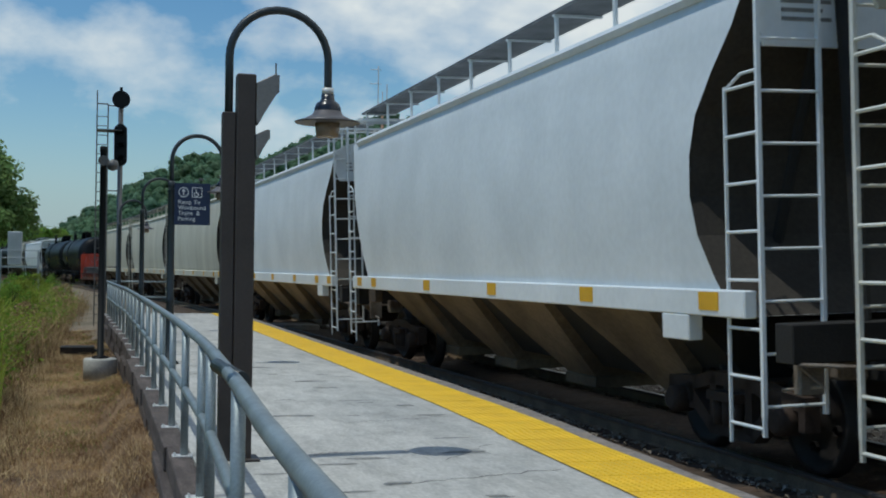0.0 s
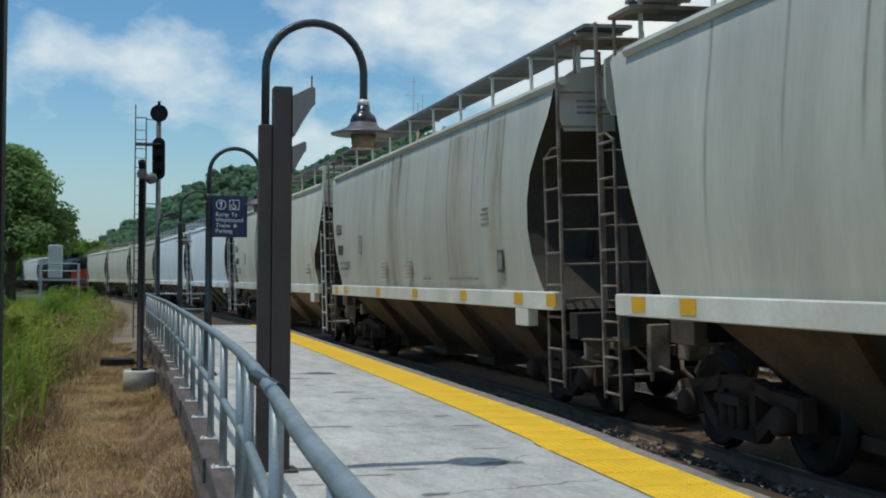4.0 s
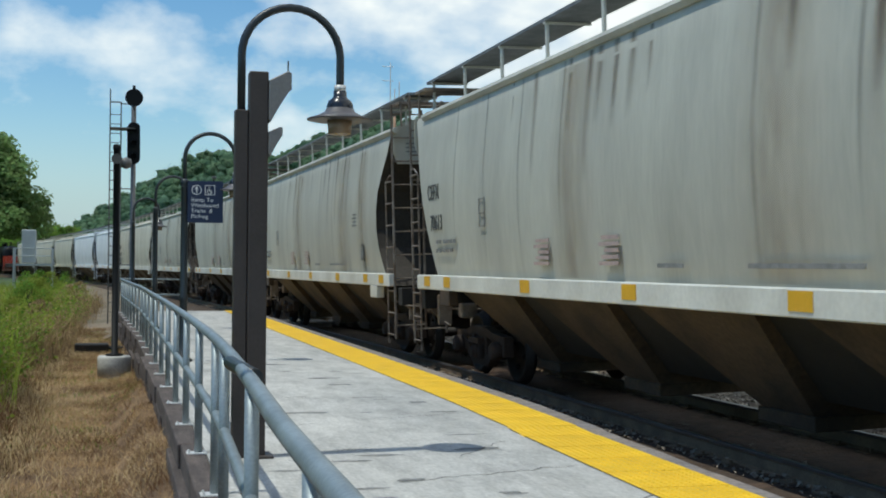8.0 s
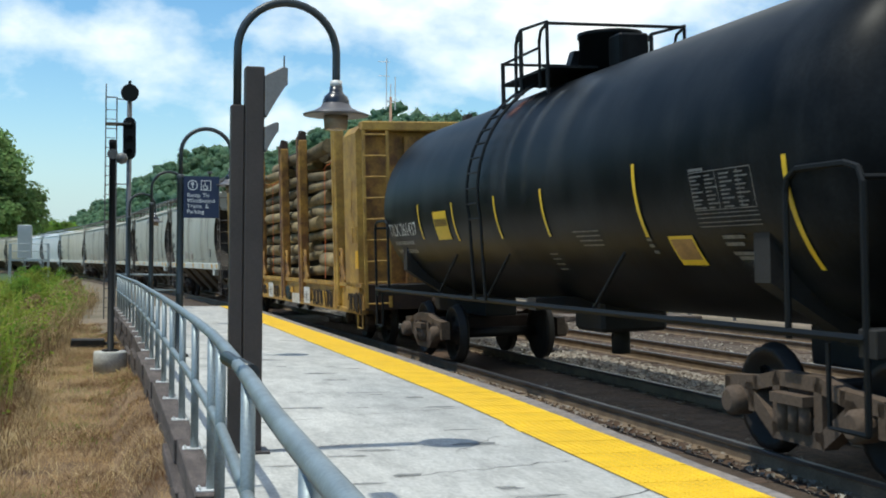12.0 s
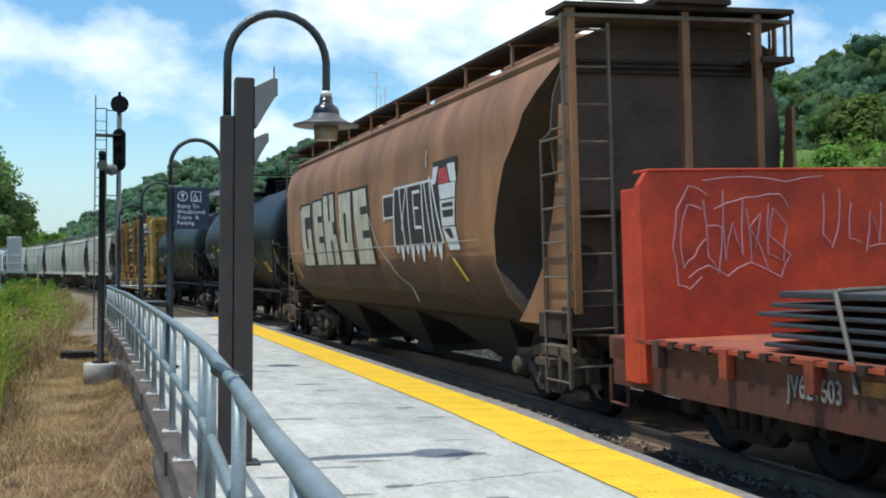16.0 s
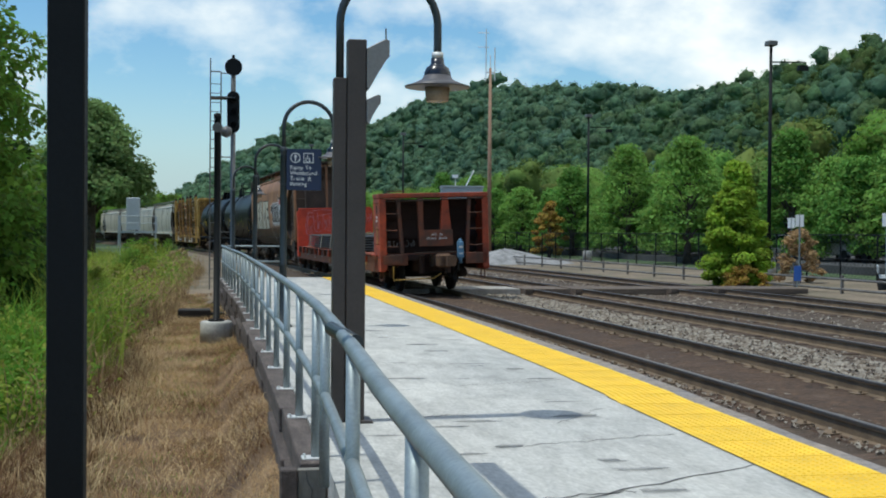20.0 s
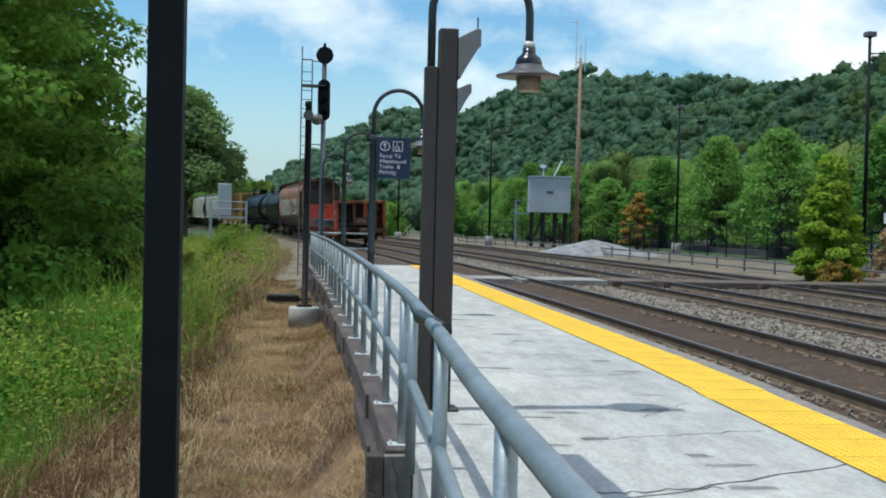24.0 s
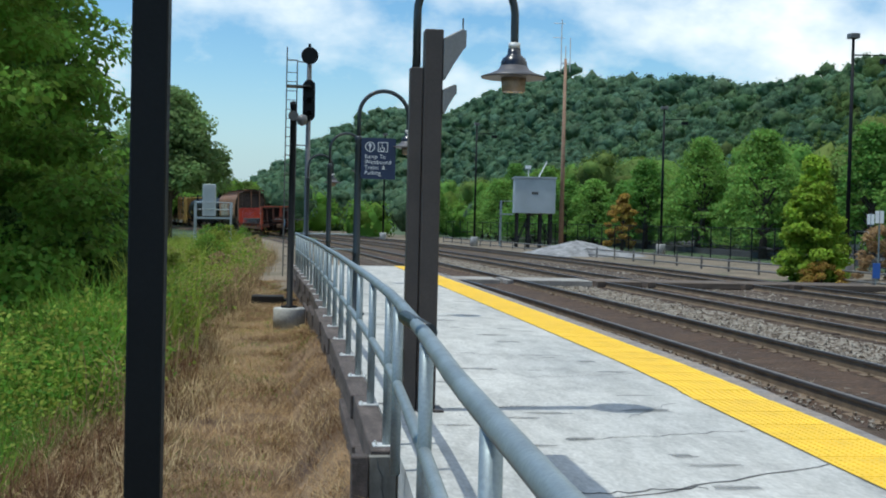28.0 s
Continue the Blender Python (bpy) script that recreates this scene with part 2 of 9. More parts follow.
M_BARK = mat("bark", (0.09, 0.07, 0.055), 0.9, var=0.4, scale=5, fine=40, bump=0.6)
M_LEAF_DARK = leaf_mat("leaf_dark", (0.055, 0.115, 0.026), 0.5, 0.5, 0.35)
M_LEAF_LOW = leaf_mat("leaf_low", (0.078, 0.185, 0.025), 0.38, 0.7, 0.4)
M_LEAF = leaf_mat("leaf_mid", (0.155, 0.29, 0.045), 0.5, 0.5, 0.55)
# lightened leaf colour: haze before the distant trees is put into it
M_LEAF_FARHAZE = leaf_mat("leaf_far_haze", (0.20, 0.31, 0.115), 0.3, 0.25, 0.6, 0.25)
M_LEAF_LIGHT = leaf_mat("leaf_light", (0.205, 0.36, 0.075), 0.30, 0.4, 0.5, 0.25, (0.485, 0.515))
M_LEAF_LOT = leaf_mat("leaf_lot", (0.15, 0.30, 0.06), 0.30, 0.4, 0.5, 0.25, (0.485, 0.515))
M_LEAF_YELLOW = leaf_mat("leaf_yellow_green", (0.31, 0.43, 0.05), 0.40, 1.2, 0.5, 0.25, (0.492, 0.520))
M_LEAF_OLIVE = leaf_mat("leaf_olive", (0.135, 0.20, 0.045), 0.35, 0.25, 0.3, 0.2)
# ridge haze is put into these leaf tones, palest in the last two
M_HILL = [leaf_mat("leaf_hill_dark", (0.090, 0.172, 0.118), 0.26, 0.15, 0.5, 0.18, grain=0.9), leaf_mat("leaf_hill_mid", (0.110, 0.205, 0.118), 0.26, 0.15, 0.5, 0.18, grain=0.9), leaf_mat("leaf_hill_light", (0.130, 0.228, 0.100), 0.26, 0.15, 0.5, 0.18, grain=0.9), leaf_mat("leaf_hill_olive", (0.12, 0.19, 0.055), 0.26, 0.15, 0.5, 0.18, grain=0.9), leaf_mat("leaf_hill_haze", (0.125, 0.225, 0.140), 0.22, 0.15, 0.5, 0.18, grain=0.6), leaf_mat("leaf_hill_haze_pale", (0.145, 0.245, 0.135), 0.22, 0.15, 0.5, 0.18, grain=0.6)]
M_LEAF_RUST = leaf_mat("leaf_rust", (0.38, 0.25, 0.055), 0.4, 0.8, 0.3, 0.3, (0.47, 0.53))
M_GRASS = leaf_mat("grass_green", (0.125, 0.255, 0.030), 0.42, 0.9, 0.5)
M_STEM = leaf_mat("dead_stem", (0.33, 0.235, 0.125), 0.4, 0.8, 0.3, 0.5, (0.49, 0.51))
M_STRAW = leaf_mat("straw", (0.50, 0.38, 0.21), 0.45, 0.6, 0.3, 0.5, (0.492, 0.506))
M_DEADGRASS = leaf_mat("grass_dead", (0.155, 0.085, 0.042), 0.4, 0.8, 0.3, 0.5, (0.49, 0.51))
M_GRASS_DRY = leaf_mat("grass_dry", (0.42, 0.285, 0.145), 0.40, 0.9, 0.35, 0.3, (0.492, 0.506))
M_WEED = leaf_mat("weed_yellow", (0.27, 0.34, 0.055), 0.45, 0.9, 0.5)
M_H_WHITE = mat("hopper_white", (0.78, 0.82, 0.84), 0.45, var=0.06, scale=0.6, fine=12, bump=0.02, second=(0.68, 0.72, 0.74))
M_SILL = mat("sill_cream", (0.70, 0.695, 0.63), 0.5, var=0.1, scale=1.2, fine=20, bump=0.02, second=(0.56, 0.55, 0.49), amount=0.4)
M_H_GREY = mottle(mat("hopper_grey", (0.53, 0.52, 0.44), 0.5, var=0.08, scale=0.5, fine=10, bump=0.02, second=(0.44, 0.43, 0.365), stretch=(1, 2.5, 0.4)), 0.9, 0.86, 1.04, (1, 1.4, 0.35))
M_H_CREAM = mottle(mat("hopper_cream", (0.66, 0.63, 0.52), 0.5, var=0.08, scale=0.5, fine=10, bump=0.02, second=(0.56, 0.53, 0.43), stretch=(1, 2.5, 0.4)), 0.9, 0.84, 1.04, (1, 1.4, 0.35))
M_H_BROWN = mottle(mat("hopper_brown", (0.345, 0.168, 0.074), 0.6, var=0.15, scale=0.5, fine=14, bump=0.04, second=(0.23, 0.108, 0.052), stretch=(1, 2.0, 0.5)), 1.2, 0.7, 1.1, (1, 1.4, 0.45))
M_GRATING = mat("walkway_grating", (0.20, 0.21, 0.22), 0.6, 0.3, var=0.3, scale=4, fine=60)
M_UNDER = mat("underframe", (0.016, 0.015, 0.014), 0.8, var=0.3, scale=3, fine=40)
M_RUSTDARK = mat("dark_rust", (0.042, 0.025, 0.017), 0.85, var=0.3, scale=3, fine=40)
M_GRIME = mat("grimy_chute", (0.085, 0.056, 0.032), 0.85, var=0.35, scale=1.2, fine=20, second=(0.03, 0.021, 0.014), amount=0.5)
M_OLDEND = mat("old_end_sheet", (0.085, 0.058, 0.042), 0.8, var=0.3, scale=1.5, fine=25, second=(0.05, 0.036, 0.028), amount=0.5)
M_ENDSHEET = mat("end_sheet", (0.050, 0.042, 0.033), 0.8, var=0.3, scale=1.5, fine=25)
M_BEDDIRT = mottle(mat("bed_dirt", (0.070, 0.040, 0.022), 0.95, var=0.6, scale=1.6, fine=26, bump=0.9, second=(0.048, 0.028, 0.017), amount=0.5), 9.0, 0.5, 1.5)
M_TANK = mottle(mat("tank_black", (0.0048, 0.006, 0.0074), 0.38, spec=0.055, var=0.25, scale=1.2, fine=30, bump=0.02, second=(0.013, 0.0145, 0.016)), 0.8, 0.6, 1.5, (1, 1.6, 0.35))
M_LOGYELLOW = mottle(mat("car_yellow", (0.43, 0.265, 0.052), 0.65, var=0.2, scale=2.2, fine=25, second=(0.29, 0.165, 0.04), amount=0.35), 5.0, 0.68, 1.08)
M_LOGSTAKE = mottle(mat("stake_rusty", (0.37, 0.20, 0.038), 0.75, var=0.3, scale=3.5, fine=25, second=(0.15, 0.07, 0.025), amount=0.45), 4.0, 0.55, 1.1)
M_LOG = mottle(mat("log", (0.285, 0.215, 0.105), 0.9, var=0.3, scale=1.6, fine=20, bump=0.5, stretch=(2, 0.8, 2), rand=0.38, second=(0.15, 0.11, 0.055), amount=0.5), 2.2, 0.6, 1.15, (1.5, 0.8, 1.5))
M_LOGGAP = mat("log_gap_dark", (0.018, 0.014, 0.010), 0.9)
M_STRAP = mat("strap_orange", (0.75, 0.16, 0.03), 0.6, var=0.15)
M_FLATRED = mottle(mat("flat_oxide_red", (0.115, 0.032, 0.014), 0.75, var=0.3, scale=1.5, fine=25, second=(0.075, 0.028, 0.018), amount=0.45), 2.5, 0.6, 1.15)
M_REDPANEL = mottle(mat("bulkhead_red", (0.58, 0.056, 0.014), 0.6, var=0.15, scale=1.6, fine=20, second=(0.42, 0.036, 0.012)), 4.0, 0.72, 1.06)
M_TAILRED = mottle(mat("tail_red", (0.37, 0.056, 0.018), 0.7, var=0.3, scale=2.0, fine=25, second=(0.17, 0.04, 0.022), amount=0.35), 2.5, 0.6, 1.15)
M_TAILDARK = mat("tail_dark", (0.035, 0.016, 0.012), 0.85, var=0.3, scale=2)
M_TAILBROWN = mat("tail_brown", (0.15, 0.045, 0.022), 0.8, var=0.3, scale=3, second=(0.07, 0.035, 0.025))
M_COUPLER = mat("coupler_rust", (0.13, 0.072, 0.042), 0.85, var=0.35, scale=5, fine=40, second=(0.06, 0.034, 0.022), amount=0.5)
M_DECKDUST = mat("deck_dust", (0.36, 0.10, 0.05), 0.85, var=0.35, scale=2, fine=20, second=(0.20, 0.06, 0.035))
M_GREYLADDER = mat("grimy_ladder", (0.24, 0.205, 0.17), 0.7, var=0.35, scale=4, second=(0.12, 0.085, 0.06))
M_OLDLADDER = mat("old_ladder", (0.15, 0.115, 0.085), 0.7, var=0.3, scale=4)
M_STEELLOAD = mat("steel_load", (0.042, 0.047, 0.054), 0.5, 0.0, var=0.3, scale=2, fine=30)
M_REFLECT = mat("reflector_amber", (0.72, 0.40, 0.02), 0.4, var=0.1)
M_DECAL_BLACK = mat("stencil_black", (0.085, 0.085, 0.08), 0.6, var=0.2)
M_DECAL_FADE = mat("stencil_faded", (0.25, 0.25, 0.24), 0.6, var=0.3, scale=12)
M_DECAL_DIM = mat("stencil_dim", (0.14, 0.14, 0.135), 0.6, var=0.4, scale=14)
M_DECAL_RED = mat("placard_pink", (0.46, 0.35, 0.32), 0.6, var=0.2, scale=10)
M_DECAL_WHITE = mat("stencil_white", (0.62, 0.63, 0.62), 0.6, var=0.15, scale=9)
M_PLACARD = mat("placard_yellow", (0.70, 0.47, 0.02), 0.5, var=0.1)
M_BLUE = mat("air_hose_blue", (0.10, 0.22, 0.36), 0.5, var=0.1)
M_TRUCK = mat("truck_dust", (0.10, 0.068, 0.045), 0.85, var=0.35, scale=3, fine=30, second=(0.10, 0.07, 0.05), amount=0.4)
M_WHEEL = mat("wheel_steel", (0.016, 0.012, 0.010), 0.65, 0.2, var=0.3, scale=5)
M_CHAIN = mat("chain_dusty", (0.16, 0.145, 0.12), 0.7, 0.2, var=0.3, scale=6)
M_DULLPANEL = mat("faded_yellow_panel", (0.25, 0.115, 0.02), 0.7, var=0.4, scale=6, second=(0.12, 0.05, 0.02))
M_PURPLE = mat("graffiti_mauve", (0.50, 0.24, 0.27), 0.6, var=0.2, scale=5)
M_BOTTLE_RED = mat("bottle_red", (0.42, 0.05, 0.05), 0.6, var=0.15)
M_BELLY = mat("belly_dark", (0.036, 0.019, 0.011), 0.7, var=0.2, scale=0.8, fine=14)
M_SPRAYDARK = mat("spray_dark", (0.030, 0.022, 0.017), 0.7, var=0.3, scale=4)
M_SPRAYBLUE = mat("spray_blue", (0.02, 0.07, 0.10), 0.6, var=0.2)
M_TAG = mat("tag_yellow", (0.62, 0.60, 0.04), 0.5, var=0.1)
M_SPRAYPALE = mottle(mat("spray_pale", (0.50, 0.47, 0.36), 0.65, var=0.2, scale=3, fine=25), 3.0, 0.75, 1.08)
M_GRAF = mat("graffiti_silver", (0.46, 0.44, 0.39), 0.55, var=0.15, scale=3)


def soft_mat(name, base, strength, down=0.0, ragged=0.0):
    """Dirt and other colour in a strip that thins out towards its edges; down: it also fades towards its foot; ragged:
    it fades upward instead.
    """
    m = mat(name, base, 0.7, var=0.2, scale=2.0, fine=12, bump=0)
    n, l = m.node_tree.nodes, m.node_tree.links
    co = n.new("ShaderNodeTexCoord")
    sp = n.new("ShaderNodeSeparateXYZ")
    l.new(co.outputs["Generated"], sp.inputs[0])

    def op(kind, a, b):
        q = n.new("ShaderNodeMath")
        q.operation = kind
        q.use_clamp = kind != "SUBTRACT"
        for k, v in enumerate((a, b)):
            if isinstance(v, (int, float)):
                q.inputs[k].default_value = v
            else:
                l.new(v, q.inputs[k])
        return q.outputs[0]
    away = op("ABSOLUTE", op("SUBTRACT", sp.outputs["Y"], 0.5), 0)
    edge = op("POWER", op("SUBTRACT", 1.0, op("MULTIPLY", away, 2.0)), 1.3)
    no = n.new("ShaderNodeTexNoise")
    no.inputs["Scale"].default_value, no.inputs["Detail"].default_value = 3.0, 4
    mp = n.new("ShaderNodeMapping")
    mp.inputs["Scale"].default_value = (1, 1.6, 0.5)
    l.new(co.outputs["Object"], mp.inputs[0])
    l.new(mp.outputs[0], no.inputs["Vector"])
    a = op("MULTIPLY", edge, op("MULTIPLY", no.outputs[0], strength * 1.8))
    if down:
        a = op("MULTIPLY", a, op("POWER", sp.outputs["Z"], down))
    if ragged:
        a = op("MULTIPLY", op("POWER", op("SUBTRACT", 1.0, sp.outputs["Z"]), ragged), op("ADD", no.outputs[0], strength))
    tr = n.new("ShaderNodeBsdfTransparent")
    mx = n.new("ShaderNodeMixShader")
    l.new(a, mx.inputs[0])
    l.new(tr.outputs[0], mx.inputs[1])
    l.new(n["Principled BSDF"].outputs[0], mx.inputs[2])
    l.new(mx.outputs[0], n["Material Output"].inputs[0])
    return m


M_SOFT = soft_mat("soft_grime", (0.20, 0.19, 0.17), 0.42)
M_SCUFF = soft_mat("platform_scuff", (0.15, 0.155, 0.15), 0.62)
M_RUSTPATCH = soft_mat("rust_patch", (0.26, 0.075, 0.028), 1.0, 0.5)
M_DUST = soft_mat("tank_dust", (0.16, 0.17, 0.175), 0.30, 0.5)
M_SOFTRUST = soft_mat("soft_rust", (0.22, 0.16, 0.11), 0.6, 0.8)
M_SEAM = soft_mat("seam_grime", (0.16, 0.155, 0.14), 0.40, 0.6)
M_BELLYFADE = soft_mat("belly_fade", (0.03, 0.018, 0.012), 0.5, ragged=0.7)
M_WARMSTAIN = soft_mat("warm_stain", (0.36, 0.28, 0.19), 0.36)
M_DULLORANGE = mat("dull_orange", (0.34, 0.19, 0.06), 0.7, var=0.3, scale=6)
M_CHUTE = mat("stained_chute", (0.19, 0.14, 0.088), 0.8, var=0.25, scale=1.0, fine=16, second=(0.085, 0.062, 0.04), amount=0.5)
M_STAKEEDGE = mat("stake_edge", (0.20, 0.10, 0.05), 0.8, var=0.4, scale=5, fine=30, second=(0.09, 0.05, 0.035))

# ---- builders ----
def box(bm, x0, x1, y0, y1, z0, z1, bev=0.0):
    v = [bm.verts.new(p) for p in ((x0, y0, z0), (x1, y0, z0), (x1, y1, z0), (x0, y1, z0), (x0, y0, z1), (x1, y0, z1), (x1, y1, z1), (x0, y1, z1))]
    f = [bm.faces.new([v[i] for i in q]) for q in ((3, 2, 1, 0), (4, 5, 6, 7), (0, 1, 5, 4), (1, 2, 6, 5), (2, 3, 7, 6), (3, 0, 4, 7))]
    if bev:
        edges = list({e for g in f for e in g.edges})
        bmesh.ops.bevel(bm, geom=edges, offset=bev, segments=1, affect="EDGES")
    return bm


def ring(bm, c, ux, uy, r, n, r2=None):
    return [bm.verts.new(c + ux * (r * math.cos(2 * math.pi * i / n)) + uy * ((r2 or r) * math.sin(2 * math.pi * i / n))) for i in range(n)]


def skin(bm, a, b):
    n = len(a)
    for i in range(n):
        f = bm.faces.new((a[i], a[(i + 1) % n], b[(i + 1) % n], b[i]))
        f.smooth = n > 6


def tube(bm, pts, r, n=8, caps=True):
    """A round bar along points; r one radius or one for each point."""
    pts = [Vector(p) for p in pts]
    rs = r if isinstance(r, (list, tuple)) else [r] * len(pts)
    rings, up = [], None
    for i, p in enumerate(pts):
        d = (pts[min(i + 1, len(pts) - 1)] - pts[max(i - 1, 0)]).normalized()
        if up is None:
            up = Vector((0, 0, 1)) if abs(d.z) < 0.9 else Vector((1, 0, 0))
        ux = d.cross(up).normalized()
        uy = ux.cross(d).normalized()
        up = uy
        rings.append(ring(bm, p, ux, uy, rs[i], n))
    for a, b in zip(rings, rings[1:]):
        skin(bm, a, b)
    if caps:
        bm.faces.new(rings[0][::-1])
        bm.faces.new(rings[-1])
    return bm


def turned(bm, profile, c=(0, 0, 0), n=20):
    """A body of revolution about z: profile of (radius, height)."""
    c = Vector(c)
    rings = [ring(bm, c + Vector((0, 0, z)), Vector((1, 0, 0)), Vector((0, 1, 0)), max(r, 1e-4), n) for r, z in profile]
    for a, b in zip(rings, rings[1:]):
        skin(bm, a, b)
    bm.faces.new(rings[0][::-1])
    bm.faces.new(rings[-1])
    return bm


def prism(bm, poly, y0, y1):
    """A profile of (x, z) pulled along y."""
    a = [bm.verts.new((x, y0, z)) for x, z in poly]
    b = [bm.verts.new((x, y1, z)) for x, z in poly]
    n = len(poly)
    for i in range(n):
        bm.faces.new((a[i], a[(i + 1) % n], b[(i + 1) % n], b[i]))
    bm.faces.new(a[::-1])
    bm.faces.new(b)
    return bm


def mesh_of(name, bm, material):
    bmesh.ops.recalc_face_normals(bm, faces=bm.faces)
    me = bpy.data.meshes.new(name)
    bm.to_mesh(me)
    bm.free()
    me.materials.append(material)
    return me


def part(name, bm, material=None, parent=None, label=""):
    """One bmesh as one mesh object under a thing or a part."""
    ob = new(name, mesh_of(name, bm, material) if isinstance(bm, bmesh.types.BMesh) else bm)
    if parent:
        ob.parent = parent
    if label:
        ob["label"] = label
    return ob


def thing(name, label, category, group="", m=None, kind=""):
    ob = new(name)
    ob.empty_display_size = 0.2
    if m is not None:
        ob.matrix_basis = m
    return tagged(ob, label, category, group, kind)


def B():
    return bmesh.new()


def from_arrays(name, verts, faces_n, material):
    """A mesh of separate polygons: verts (n * k, 3), each k in a row one face."""
    me = bpy.data.meshes.new(name)
    k = faces_n
    nv = len(verts)
    me.vertices.add(nv)
    me.vertices.foreach_set("co", np.asarray(verts, np.float32).ravel())
    me.loops.add(nv)
    me.loops.foreach_set("vertex_index", np.arange(nv, dtype=np.int32))
    me.polygons.add(nv // k)
    me.polygons.foreach_set("loop_start", np.arange(0, nv, k, dtype=np.int32))
    me.update(calc_edges=True)
    me.materials.append(material)
    return me


def leaves(rng, pts, size, out=None, loose=0.7):
    """A leaf clump (one four-sided face) at every point; out: the way most of it faces."""
    n = len(pts)
    m = rng.normal(size=(n, 3))
    if out is not None:
        m = out / (np.linalg.norm(out, axis=1)[:, None] + 1e-9) + loose * m * 0.6
    m /= np.linalg.norm(m, axis=1)[:, None] + 1e-9
    a = np.cross(m, rng.normal(size=(n, 3)))
    a /= np.linalg.norm(a, axis=1)[:, None] + 1e-9
    b = np.cross(m, a)
    s = size * rng.uniform(0.55, 1.35, (n, 1))
    q = np.stack([pts - a * s * 0.5, pts + b * s * 0.34 + m * s * 0.08, pts + a * s * 0.55, pts - b * s * 0.34 + m * s * 0.08], 1)
    return q.reshape(-1, 3)


def crown_points(rng, blobs, per, shell=0.72):
    """Points in the outer shell of many ellipsoids (x, y, z, rx, ry, rz)."""
    out, way = [], []
    for x, y, z, rx, ry, rz in blobs:
        d = rng.normal(size=(per, 3))
        d /= np.linalg.norm(d, axis=1)[:, None]
        r = shell + (1.08 - shell) * rng.random((per, 1)) ** 0.7
        out.append(np.array([x, y, z]) + d * r * np.array([rx, ry, rz]))
        way.append(d + np.array([0, 0, 0.35]))
    return np.concatenate(out), np.concatenate(way)


LUMP = {}


def lump(level):
    """Corners and triangles of a unit ball, to be made uneven."""
    if level not in LUMP:
        bm = bmesh.new()
        bmesh.ops.create_icosphere(bm, subdivisions=level, radius=1.0)
        bm.verts.ensure_lookup_table()
        LUMP[level] = (np.array([v.co[:] for v in bm.verts]), np.array([[v.index for v in f.verts] for f in bm.faces]))
        bm.free()
    return LUMP[level]


def foliage(name, rng, blobs, quads, material, levels, inner=0.93, rough=0.12):
    """Uneven leafy masses (one to a blob) with loose leaf faces on them, as one mesh."""
    vs, ls, n0 = [quads], [], len(quads)
    for k, (x, y, z, rx, ry, rz) in enumerate(blobs):
        v, f = lump(levels(k))
        a, b, c = rng.uniform(0, 6.28, 3)
        w = 1 + 0.10 * np.sin(5 * v[:, 0] + a) * np.sin(5 * v[:, 2] + b) + 0.07 * np.sin(9 * v[:, 1] + c) * np.cos(8 * v[:, 2] + a) + rng.uniform(-rough, rough, len(v))
        vs.append(np.array([x, y, z]) + v * w[:, None] * inner * np.array([rx, ry, rz]))
        ls.append(f + n0)
        n0 += len(v)
    co = np.concatenate(vs).astype(np.float32)
    tri = np.concatenate(ls).astype(np.int32) if ls else np.zeros((0, 3), np.int32)
    nq = len(quads) // 4
    me = bpy.data.meshes.new(name)
    me.vertices.add(len(co))
    me.vertices.foreach_set("co", co.ravel())
    me.loops.add(nq * 4 + tri.size)
    me.loops.foreach_set("vertex_index", np.concatenate([np.arange(nq * 4, dtype=np.int32), tri.ravel()]))
    me.polygons.add(nq + len(tri))
    me.polygons.foreach_set("loop_start", np.concatenate([np.arange(0, nq * 4, 4, dtype=np.int32), nq * 4 + np.arange(0, tri.size, 3, dtype=np.int32)]))
    me.polygons.foreach_set("use_smooth", np.ones(nq + len(tri), dtype=bool))
    me.update(calc_edges=True)
    me.materials.append(material)
    return me


def text_mesh(words, size, material, name="lettering", thick=0.004, space=1.0):
    cu = bpy.data.curves.new("words", "FONT")
    cu.body, cu.size, cu.extrude, cu.space_character = words, size, thick, space
    cu.align_x, cu.align_y = "LEFT", "BOTTOM"
    ob = bpy.data.objects.new("words", cu)
    me = bpy.data.meshes.new_from_object(ob)
    me.name = name
    me.materials.clear()
    me.materials.append(material)
    bpy.data.objects.remove(ob)
    bpy.data.curves.remove(cu)
    return me


# ---- plan: x across the tracks, y along them, z up from the platform ----
RAIL_Z = -0.20
BEND = 855.0
CANT = 1.9     # degrees by which the running track leans into its curve


def along(s, off=0.0):
    """A point of the running track's middle line at the length s, off metres to its right; and its turn."""
    c = max(s - 4.0, 0.0)
    h = c / BEND
    return 6.45 - c * c / (2 * BEND) + off * math.cos(h), s - c ** 3 / (6 * BEND ** 2) + off * math.sin(h), h


def rail_edge(y):
    """The x of the hand rail and of the platform's outer edge at y."""
    return float(np.interp(y, (-8, 0, 2.1, 3.1, 3.7, 4.9, 6.8, 7.75, 9.5, 11.2, 15.6, 25.5, 38), (0.40, 0.42, 0.475, 0.50, 0.52, 0.58, 0.655, 0.68, 0.70, 0.71, 0.71, 0.66, 0.40)))


